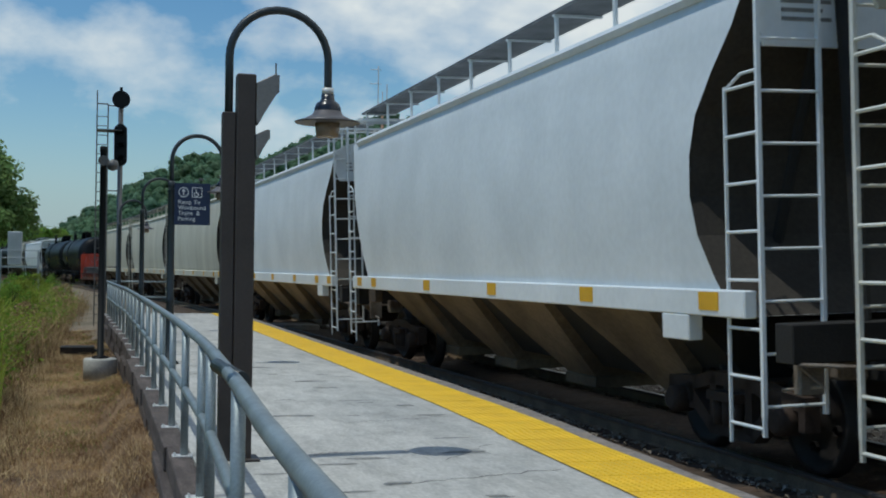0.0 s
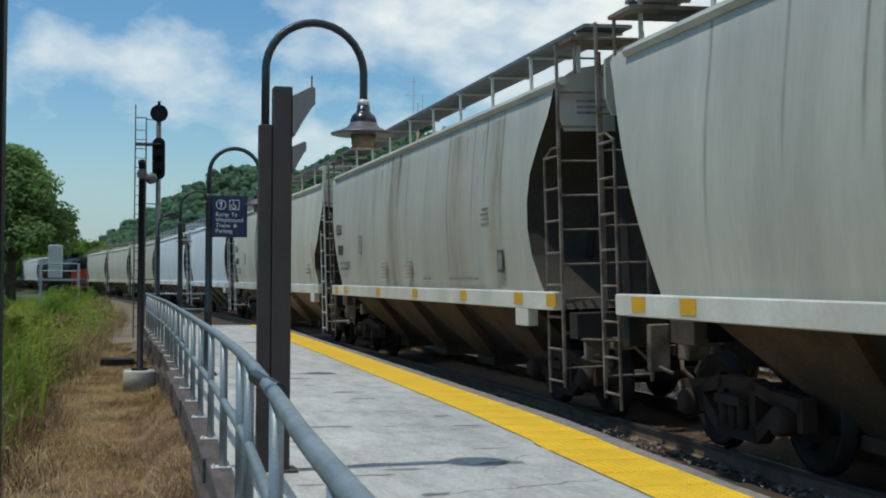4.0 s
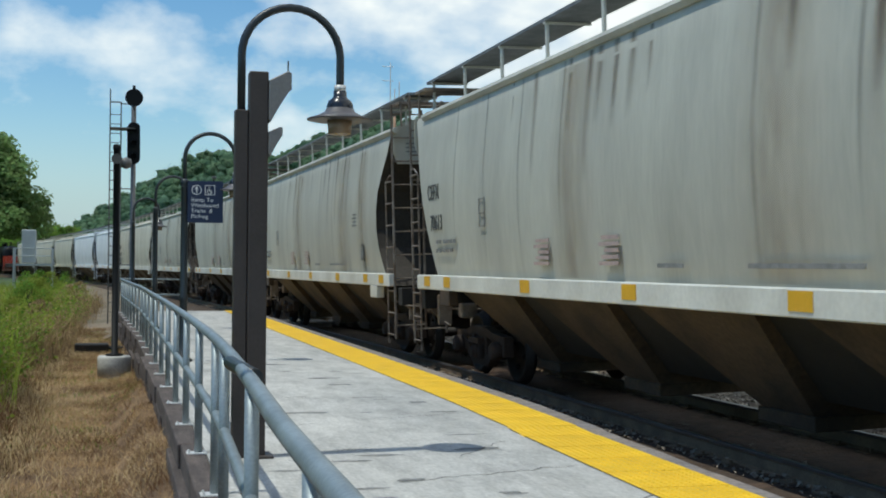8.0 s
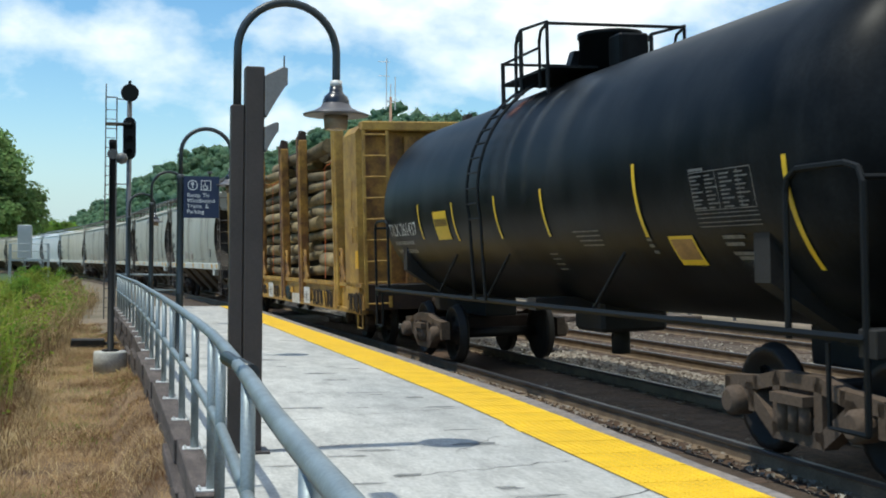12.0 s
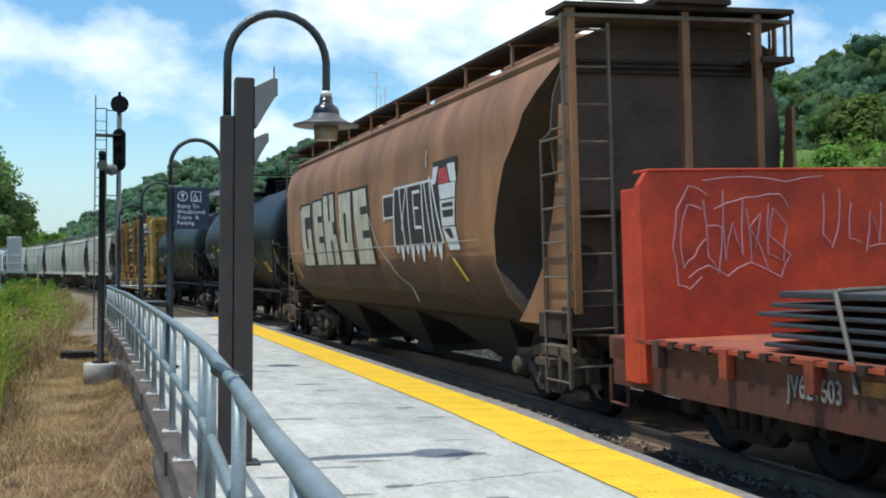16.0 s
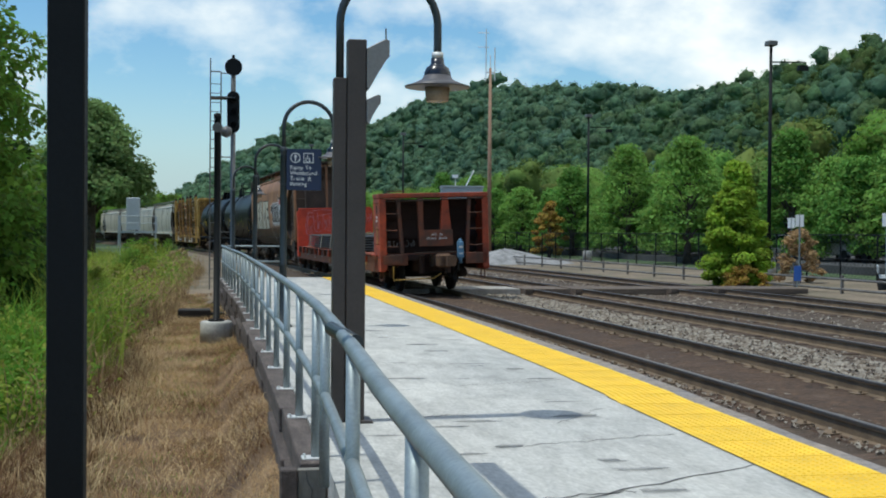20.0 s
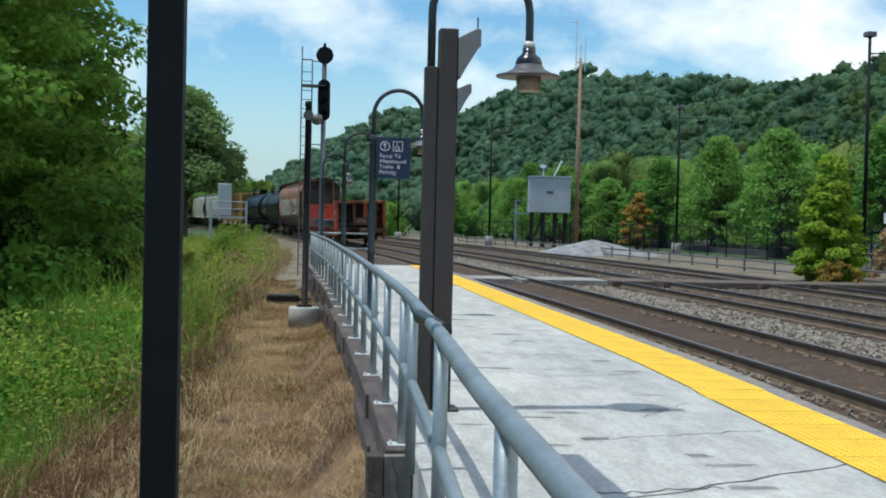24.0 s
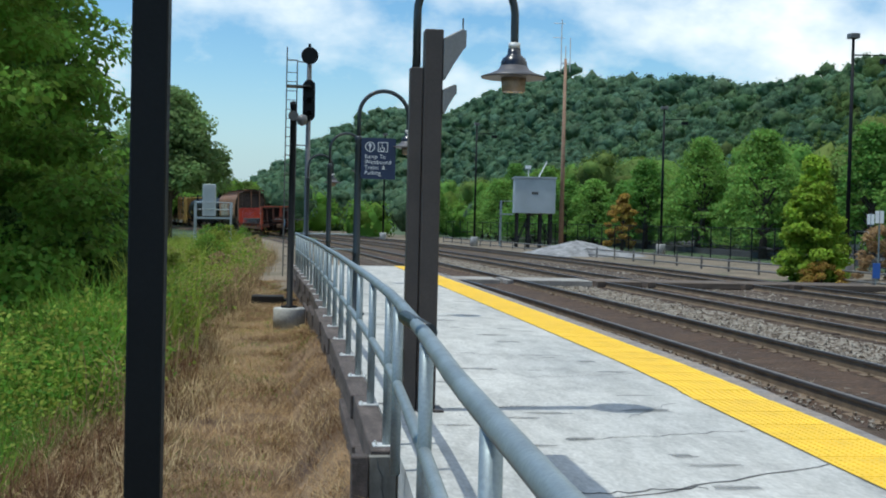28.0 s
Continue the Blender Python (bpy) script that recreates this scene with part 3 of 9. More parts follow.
# ---- ground and platform ----
def ground_z(x, y):
    """Height of the open ground."""
    z = -0.47
    e = 0.62 if y < 38 else 3.0
    if x < e:
        z = -0.78 - 0.22 * min(max((-1.0 - x) / 6.0, 0), 1) + 0.35 * min(max((y - 45) / 60, 0), 1)
        # a low bank against the retaining wall
        b = min(max((x - 0.10) / 0.38, 0), 1)
        z += 0.40 * b * b * (3 - 2 * b) * min(max((22.5 - y) / 4, 0.25), 1)
    if x > 22:
        z = -0.47 + 0.5 * min((x - 22) / 20, 1)
    # the wooded ridge across the tracks, turning in front of the line far ahead
    if y > -300 and x > -80:
        crest = float(np.interp(y, (-300, 100, 160, 216, 277, 330, 418, 500, 650), (25, 30.5, 30, 27.8, 30, 35.4, 45, 54.5, 63)))
        a = min(max((x - 46) / 66, 0), 1)
        b = min(max((y - 420) / 280, 0), 1)
        c = min(max((x + 50) / 110, 0), 1)
        z += max(crest * a * a * (3 - 2 * a), 53 * b * b * (3 - 2 * b) * c * c * (3 - 2 * c))
    return z + 0.03 * noise.noise((x * 0.6, y * 0.6, 0)) + 0.015 * noise.noise((x * 2.5, y * 2.5, 3))


def build_ground():
    def steps(a, b, fine0, fine1, near, far_n):
        t = list(np.arange(fine0, fine1 + 1e-6, near))
        lo = list(fine0 - np.geomspace(near, fine0 - a, far_n))[::-1]
        hi = list(fine1 + np.geomspace(near, b - fine1, far_n))
        return np.array(lo + t + hi)
    xs, ys = steps(-2500, 2500, -9, 1.0, 0.4, 34), steps(-2500, 3500, 2, 40, 0.5, 40)
    v = [(x, y, ground_z(x, y) - (0.45 if -3.0 < x < 0.7 and -13 < y < 43 else 0.0)) for y in ys for x in xs]
    nx = len(xs)
    f = [(j * nx + i, j * nx + i + 1, (j + 1) * nx + i + 1, (j + 1) * nx + i) for j in range(len(ys) - 1) for i in range(nx - 1)]
    me = bpy.data.meshes.new("ground")
    me.from_pydata(v, [], f)
    me.materials.append(M_LAND)
    me.polygons.foreach_set("use_smooth", [True] * len(f))
    tagged(new("ground", me), "green and brown open ground rising to a wooded ridge", "ground", kind="structure")
    # mown dry verge beside the platform wall
    v, f = [], []
    xs, ys = np.linspace(-3.2, 0.60, 24), np.linspace(-14, 44, 146)
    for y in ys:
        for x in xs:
            wob = 0.5 * noise.noise((0, y * 0.35, 7))
            xx = x if x > -3 else x + wob
            v.append((xx, y, ground_z(xx, y) + 0.03 + 0.02 * noise.noise((xx * 3, y * 3, 1))))
    f = [(j * 24 + i, j * 24 + i + 1, (j + 1) * 24 + i + 1, (j + 1) * 24 + i) for j in range(145) for i in range(23)]
    me = bpy.data.meshes.new("verge")
    me.from_pydata(v, [], f)
    me.materials.append(M_SOIL)
    tagged(new("verge", me), "strip of dry mown grass and bare soil", "ground", kind="structure")


def build_path():
    """Bare gravelly ground between the weeds and the line, beyond the platform's end."""
    v, f = [], []
    ys = np.linspace(36, 120, 64)
    for y in ys:
        right = 6.45 - max(y - 4, 0) ** 2 / (2 * BEND) - 1.95
        left = -3.4 - max(y - 55, 0) ** 2 / 900
        for i in range(10):
            x = left + (right - left) * i / 9
            v.append((x, y, max(ground_z(x, y), -0.66 if i > 7 else -9) + 0.045 + 0.02 * noise.noise((x * 2, y * 2, 5))))
    f = [(j * 10 + i, j * 10 + i + 1, (j + 1) * 10 + i + 1, (j + 1) * 10 + i) for j in range(63) for i in range(9)]
    me = bpy.data.meshes.new("gravel_path")
    me.from_pydata(v, [], f)
    me.materials.append(M_SHOULDER)
    tagged(new("gravel_path", me), "bare brown gravelly strip beside the far track", "ground", kind="structure")


def strip(y0, y1, n, left, right, z0, z1):
    """A slab between two edges given as functions of y."""
    bm = B()
    rows = []
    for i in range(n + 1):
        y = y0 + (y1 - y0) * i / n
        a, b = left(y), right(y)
        rows.append([bm.verts.new(p) for p in ((a, y, z0), (b, y, z0), (b, y, z1), (a, y, z1))])
    for r, q in zip(rows, rows[1:]):
        for k in range(4):
            bm.faces.new((r[k], r[(k + 1) % 4], q[(k + 1) % 4], q[k]))
    bm.faces.new(rows[0])
    bm.faces.new(rows[-1][::-1])
    return bm


PLAT_END = 38.4
RAIL_TOP, RAIL_MID = 0.97, 0.50


def edge_shift(y):
    """How far the platform's track side leans out at y."""
    return float(np.interp(y, (4, 7, 8.5, 10.2, 10.35, 12.5, 18, 38), (-0.14, -0.09, -0.05, 0.0, 0.035, 0.09, 0.09, 0.05)))


def build_platform():
    p = tagged(part("platform", strip(-12, PLAT_END, 126, lambda y: rail_edge(y) + 0.06, lambda y: 3.46 + edge_shift(y), -0.75, 0.0), M_CONCRETE), "pale grey concrete platform slab with hairline cracks", "platform", kind="structure")
    part("edge_beam", strip(-12, PLAT_END, 126, lambda y: 4.11 + edge_shift(y), lambda y: 4.27 + edge_shift(y) + 0.02 * noise.noise((0, y * 1.3, 2)) + float(np.interp(y, (8, 12), (0.0, 0.07))), -0.6, -0.012), M_EDGE, p, "weathered concrete edge")
    part("tactile_bed", strip(-12, PLAT_END, 126, lambda y: 3.465 + edge_shift(y), lambda y: 4.105 + edge_shift(y), -0.6, -0.004), M_EDGE, p)
    # the yellow tiles, 61 cm wide, one by one, with rows of domes
    bm = B()
    box(bm, 3.462, 4.102, 0.009, 0.601, -0.003, 0.008)
    tile = mesh_of("tactile_tile", bm, M_YELLOW)
    for i in range(72):
        y = -5.5 + i * 0.61
        lean = math.atan((edge_shift(y + 0.6) - edge_shift(y)) / 0.6)
        part("tactile_tile", tile, None, p).matrix_basis = Matrix.Translation((3.782 + edge_shift(y + 0.3), y + 0.305, 0)) @ Matrix.Rotation(-lean, 4, "Z") @ Matrix.Translation((-3.782, -0.305, 0))
    v = []
    for y in np.arange(4.0, 30, 0.06):
        for x in np.arange(3.50, 4.08, 0.06):
            r = 0.013
            c = np.array((x + edge_shift(y), y, 0.008))
            base = [c + np.array((r * math.cos(a), r * math.sin(a), 0)) for a in (0.8, 2.37, 3.94, 5.5)]
            topp = [c + np.array((0.5 * r * math.cos(a), 0.5 * r * math.sin(a), 0.006)) for a in (0.8, 2.37, 3.94, 5.5)]
            for k in range(4):
                v += [base[k], base[(k + 1) % 4], topp[(k + 1) % 4], topp[k]]
            v += topp
    dm = part("tactile_domes", from_arrays("tactile_domes", np.array(v), 4, M_YELLOW), None, p)
    dm["kind"] = "stuff"
    # dirty joint along the tiles' inner edge
    bm = B()
    last = None
    for y in np.arange(3.0, 38.0, 0.15):
        w = 0.006 + 0.006 * noise.noise((0.0, y * 3.1, 7))
        r = [bm.verts.new((3.458 + edge_shift(y) - w, y, 0.004)), bm.verts.new((3.458 + edge_shift(y) + 0.004, y, 0.004))]
        if last:
            bm.faces.new((last[0], last[1], r[1], r[0]))
        last = r
    part("joint", bm, M_CRACK, p, "dirt-filled joint beside the yellow tiles")
    # dark scuffs and worn patches
    rng = random.Random(8)
    spots = [(2.73, 15.38, 0.16, 0.10), (2.75, 14.50, 0.14, 0.07), (3.17, 12.52, 0.09, 0.10), (3.25, 11.63, 0.12, 0.06), (2.52, 7.35, 0.08, 0.10), (2.61, 7.08, 0.16, 0.07), (2.51, 6.44, 0.12, 0.08), (1.63, 7.72, 0.12, 0.06), (1.71, 8.82, 0.14, 0.05), (2.9, 9.2, 0.2, 0.12), (1.9, 11.8, 0.2, 0.1), (2.2, 17.6, 0.3, 0.12)]
    spots += [(rng.uniform(1.2, 3.35), rng.uniform(5.5, 27), rng.uniform(0.06, 0.22), rng.uniform(0.03, 0.09)) for _ in range(34)]
    for x, y, a, b in spots:
        bm = B()
        bm.faces.new([bm.verts.new((x + a * math.cos(q) * (1 + 0.5 * rng.uniform(-1, 1)), y + b * math.sin(q) * (1 + 0.6 * rng.uniform(-1, 1)), 0.0035)) for q in np.linspace(0, 2 * math.pi, 13)[:-1]])
        part("scuff", bm, M_SCUFF, p)
    # cracks
    rng = random.Random(4)
    for x0, y0, x1, y1 in ((1.2, 5.9, 3.4, 7.1), (1.5, 6.30, 2.35, 6.47), (1.65, 9.38, 2.03, 9.39), (1.3, 8.95, 1.9, 8.85), (1.2, 9.2, 2.0, 9.4), (1.6, 13.3, 2.4, 13.0), (1.7, 14.6, 2.2, 14.3), (1.1, 12.0, 1.6, 12.4), (2.2, 20, 3.0, 20.5), (1.9, 7.9, 3.3, 8.3), (1.0, 10.6, 1.9, 11.0), (2.3, 11.2, 3.4, 11.5), (1.1, 16.2, 2.0, 16.0), (2.2, 17.0, 3.3, 17.5), (0.9, 23.0, 2.2, 23.4), (2.6, 8.9, 3.2, 9.6)):
        bm = B()
        n, last = 16, None
        for i in range(n + 1):
            f = i / n
            x, y = x0 + (x1 - x0) * f, y0 + (y1 - y0) * f + rng.uniform(-0.04, 0.04)
            w = (0.006 + 0.009 * rng.random()) * (1.0 if y0 < 7 else 0.45)
            a, b = bm.verts.new((x, y - w, 0.003)), bm.verts.new((x, y + w, 0.003))
            if last:
                bm.faces.new((last[0], a, b, last[1]))
            last = (a, b)
        part("crack", bm, M_CRACK, p)
    # timber retaining wall, one beam on another
    w = tagged(new("wall_timber"), "weathered brown timber retaining wall under the railing", "wall", kind="structure")
    y = 7.6
    rows = 4
    for r in range(rows):
        yy = 7.6 - (0 if r % 2 else 1.2)
        while yy < PLAT_END:
            y1 = min(yy + 2.4, PLAT_END)
            a, b = max(yy, 7.6), y1
            if b - a > 0.1:
                xa, xb = rail_edge(a), rail_edge(b)
                bm = B()
                z0, z1 = -0.80 + r * 0.2, -0.605 + r * 0.2
                o = 0.14 + 0.022 * ((int(yy * 7) + r * 5) % 4 - 1.5)
                vs = [bm.verts.new(q) for q in ((xa - o, a + 0.006, z0), (xa + 0.055, a + 0.006, z0), (xb + 0.055, b - 0.006, z0), (xb - o, b - 0.006, z0), (xa - o, a + 0.006, z1), (xa + 0.055, a + 0.006, z1), (xb + 0.055, b - 0.006, z1), (xb - o, b - 0.006, z1))]
                for q in ((3, 2, 1, 0), (4, 5, 6, 7), (0, 1, 5, 4), (1, 2, 6, 5), (2, 3, 7, 6), (3, 0, 4, 7)):
                    bm.faces.new([vs[k] for k in q])
                bmesh.ops.bevel(bm, geom=bm.edges[:], offset=0.008, segments=1, affect="EDGES")
                part("beam", bm, M_TIMBER, w)
            yy += 2.4
    bm = B()
    box(bm, 0.44, 0.545, 7.47, 7.59, -0.95, -0.02, 0.008)
    part("end_post", bm, M_TIMBER, w, "grey weathered end post of the wall")
    bm = B()
    prism(bm, ((0.56, -0.95), (0.72, -0.95), (0.72, -0.03), (0.552, -0.03), (0.552, -0.12)), 7.50, 7.585)
    part("end_board", bm, M_ENDBOARD, w, "pale cracked end board")
    bm = B()
    tube(bm, [(0.60, 7.497, -0.03), (0.61, 7.497, -0.10), (0.635, 7.497, -0.15), (0.63, 7.497, -0.22), (0.65, 7.497, -0.30)], 0.004, 4)
    part("split", bm, M_CRACK, w)


def build_railing():
    g = thing("platform_railing", "grey galvanised pipe railing along the platform edge", "railing")
    ys = [y for y in np.arange(1.0, PLAT_END, 0.45)]
    for h, r in ((RAIL_TOP, 0.033), (RAIL_MID, 0.029)):
        bm = B()
        tube(bm, [(rail_edge(y), y, h) for y in ys] + [(rail_edge(PLAT_END), PLAT_END, h)], r, 12)
        part("top_rail" if h > 0.8 else "middle_rail", bm, M_GALV, g)
    bm = B()
    tube(bm, [(0, 0, -0.02), (0, 0, RAIL_TOP - 0.01)], 0.030, 12)
    post = mesh_of("post", bm, M_GALV)
    bm = B()
    box(bm, -0.09, 0.06, -0.06, 0.06, -0.012, 0.004, 0.002)
    for sx in (-0.07, 0.04):
        for sy in (-0.04, 0.04):
            tube(bm, [(sx, sy, 0.0), (sx, sy, 0.018)], 0.009, 6)
    plate = mesh_of("base_plate", bm, M_WHITEPLATE)
    bm = B()
    tube(bm, [(0.014, -0.39, 0), (-0.014, 0.39, 0)], 0.0345, 12)
    sleeve = mesh_of("sleeve", bm, M_LAMPPOLE)
    y = 7.77
    posts = [1.0, 2.85, 4.9, 6.95]
    while y < PLAT_END:
        posts.append(y)
        y += 1.735
    for y in posts:
        x = rail_edge(y)
        q = part("post", post, None, g)
        q.location = (x, y, 0)
        if y > 7:
            part("base_plate", plate, None, q, "white bolted base plate")
    # slender bars between the posts
    for y in (5.52,):
        q = part("sleeve", sleeve, None, g, "dark splice sleeve")
        q.location = (rail_edge(y), y, RAIL_TOP)
    # end railing across the platform's head
    e = thing("end_railing", "grey pipe railing across the far end of the platform", "railing")
    x0, x1 = rail_edge(PLAT_END) + 0.05, 2.3
    for h in (RAIL_TOP, RAIL_MID):
        bm = B()
        tube(bm, [(x0, PLAT_END, h), (x1, PLAT_END, h)], 0.026, 8)
        part("rail", bm, M_GALV, e)
    for x in (x0, (x0 + x1) / 2, x1):
        part("post", post, None, e).location = (x, PLAT_END, 0)


def build_tracks():
    """Three lines: bed, ties and rails; the pieces near the platform are single."""
    bed = tagged(new("track_bed"), "brown ballast bed with scattered pale stones", "ballast", kind="structure")
    pts = list(np.arange(-60, 60, 3.0)) + list(np.arange(60, 330, 8.0))
    bm = B()
    last = None
    for s in pts:
        a = [along(s, o) for o in (-2.05, -1.6, 11.2, 13.2)]
        r = [bm.verts.new((x, y, z)) for (x, y, _), z in zip(a, (-0.62, -0.375, -0.375, -0.5))]
        if last:
            for k in range(3):
                bm.faces.new((last[k], last[k + 1], r[k + 1], r[k]))
        last = r
    part("bed", bm, M_BALLAST, bed)
    # trodden shoulder between the last track and the lot
    bm = B()
    last = None
    for s in np.arange(6, 200, 2.0):
        r = [bm.verts.new((along(s, o)[0], along(s, o)[1], z + 0.03 * noise.noise((o * 1.7, s * 0.6, 4)))) for o, z in ((12.6, -0.46), (13.6, -0.43), (15, -0.43), (17, -0.42), (19.5, -0.38), (22, -0.36))]
        if last:
            for k in range(5):
                bm.faces.new((last[k], last[k + 1], r[k + 1], r[k]))
        last = r
    part("shoulder", bm, M_SHOULDER, bed, "dry brown gravel shoulder")
    # trodden dirt between the rails
    for off, z, w0, w1 in ((0.0, -0.352, -1.15, 1.0), (4.25, -0.358, -0.66, 0.66), (8.75, -0.356, -0.9, 0.9)):
        bm = B()
        last = None
        for s in np.arange(5, 60, 0.22):
            r = []
            for i in range(9):
                o = w0 + (w1 - w0) * i / 8
                x, y, _ = along(s, off + o)
                r.append(bm.verts.new((x, y, z + (0.033 * (o + 0.75) if off == 0 else 0) - (0.05 if i in (0, 8) else 0.0) + 0.022 * noise.noise((x * 2.3, y * 2.3, 0.0)))))
            if last:
                for i in range(8):
                    bm.faces.new((last[i], last[i + 1], r[i + 1], r[i]))
            last = r
        part("dirt_fill", bm, M_BEDDIRT, bed)
    # loose stones
    rng = np.random.default_rng(5)
    n = 34000
    s = rng.uniform(6, 60, n) ** 1.0
    pick = rng.random(n)
    off = np.where(pick < 0.50, rng.uniform(1.15, 3.1, n), np.where(pick < 0.80, rng.uniform(-1.1, 0.68, n), rng.uniform(1.2, 11.0, n)))
    c = np.maximum(s - 4, 0)
    px = 6.45 - c * c / (2 * BEND) + off
    ctr = np.stack([px, s + off * c / BEND, np.where(np.abs(off) < 1.1, -0.345, -0.372)], 1)
    sz = (rng.uniform(0.012, 0.028, (n, 1)) + 0.022 * (rng.random((n, 1)) < 0.2)) * np.where(np.abs(off) < 1.12, 0.55, 1.0)[:, None]
    tet = np.array([(1, 1, 1), (1, -1, -1), (-1, 1, -1), (-1, -1, 1)], float)
    ang = rng.uniform(0, 6.28, n)
    ca, sa = np.cos(ang), np.sin(ang)
    vs = []
    jit = rng.uniform(0.5, 1.3, (n, 4, 1))
    T = tet[None] * jit * sz[:, None, :]
    T = np.stack([T[..., 0] * ca[:, None] - T[..., 1] * sa[:, None], T[..., 0] * sa[:, None] + T[..., 1] * ca[:, None], T[..., 2] * 0.8], -1) + ctr[:, None, :]
    tri = np.concatenate([T[:, [0, 1, 2]], T[:, [0, 3, 1]], T[:, [0, 2, 3]], T[:, [1, 3, 2]]], 1).reshape(-1, 3)
    st = part("stones", from_arrays("stones", tri, 3, M_STONE), None, bed, "pale grey crushed stones")
    st["kind"] = "stuff"
    for k, off in enumerate((0.0, 4.25, 8.75)):
        t = tagged(new("track_%d" % (k + 1)), "rusty steel rails on dark wooden ties", "railway track", kind="structure")
        for side in (-0.7525, 0.7525):
            bm, bh = B(), B()
            prof = ((-0.065, -0.17), (0.065, -0.17), (0.06, -0.155), (0.012, -0.14), (0.012, -0.045), (0.033, -0.035), (0.033, -0.006), (-0.033, -0.006), (-0.033, -0.035), (-0.012, -0.045), (-0.012, -0.14), (-0.06, -0.155))
            head = ((-0.034, -0.030), (0.034, -0.030), (0.034, -0.008), (0.028, 0.0), (-0.028, 0.0), (-0.034, -0.008))
            for b, pr in ((bm, prof), (bh, head)):
                last = None
                for s in pts:
                    x, y, h = along(s, off + side)
                    r = [b.verts.new((x + px * math.cos(h), y + px * math.sin(h), RAIL_Z + pz + (0.05 if k == 0 and side > 0 else 0))) for px, pz in pr]
                    if last:
                        skin(b, last, r)
                    last = r
                for f in b.faces:
                    f.smooth = False
            part("rail", bm, M_RAIL, t)
            part("rail_head", bh, M_RAILTOP, t, "dark worn running surface")
        bm = B()
        box(bm, -1.28, 1.28, -0.11, 0.11, -0.18, 0.0, 0.01)
        tie = mesh_of("tie", bm, M_TIE)
        bm = B()
        for sx in (-0.7525, 0.7525):
            box(bm, sx - 0.17, sx + 0.17, -0.09, 0.09, 0.002, 0.018)
            for dx in (-0.10, 0.10):
                box(bm, sx + dx - 0.012, sx + dx + 0.012, -0.07, -0.04, 0.018, 0.045)
        plates = mesh_of("tie_plate", bm, M_RAIL)
        for i in range(84):
            x, y, h = along(6.5 + i * 0.53, off)
            q = part("tie", tie, None, t)
            q.matrix_basis = pose(x, y, RAIL_Z - 0.168 + (0.025 if k == 0 else 0) + 0.006 * ((i * 7) % 3), 0, -CANT if k == 0 else 0, math.degrees(h) + ((i * 5) % 3 - 1) * 0.6)
            if k == 0 and i < 50:
                part("tie_plate", plates, None, q)
    # timber and concrete foot crossing over all the tracks
    c = tagged(new("track_crossing"), "pale concrete foot crossing laid across the tracks", "crossing", kind="structure")
    y0, y1 = 34.6, 36.4
    for xa, xb in ((4.5, 5.03), (5.17, 6.55), (6.74, 9.28), (9.42, 10.78), (10.95, 13.8), (13.94, 15.3), (15.45, 18.4)):
        bm = B()
        box(bm, xa - 0.3, xb - 0.3, y0, y1, -0.36, -0.19, 0.012)
        part("panel", bm, M_PANEL if xb < 9.3 else M_PLANK, c)

# ---- the train: x right, y ahead, z up from the rail's top ----
SPEED = 10.3


def gone(t):
    """The way the train has gone by the time t; it slows a little after the start."""
    return SPEED * t if t < 3 else SPEED * 3 + (SPEED - 0.2) * (t - 3)


ROLLING = []   # wheelsets that turn
CARS = []      # (car, middle at the start)


def lettering(words, size, material, parent, x, y, z, side=-1, space=1.0, wide=1.0, name="lettering"):
    """Words on a car's left flank, read from the left: they run towards the rear."""
    q = part(name, text_mesh(words, size, material, name, space=space), None, parent)
    q.matrix_basis = Matrix.Translation((x, y, z)) @ Matrix(((0, 0, -1, 0), (-1, 0, 0, 0), (0, 1, 0, 0), (0, 0, 0, 1))) @ Matrix.Diagonal((wide, 1, 1, 1))
    return q


def decal(parent, name, x, y0, y1, z0, z1, material, label=""):
    bm = B()
    box(bm, x - 0.004, x + 0.004, min(y0, y1), max(y0, y1), z0, z1)
    return part(name, bm, material, parent, label)


TRUCK = {}


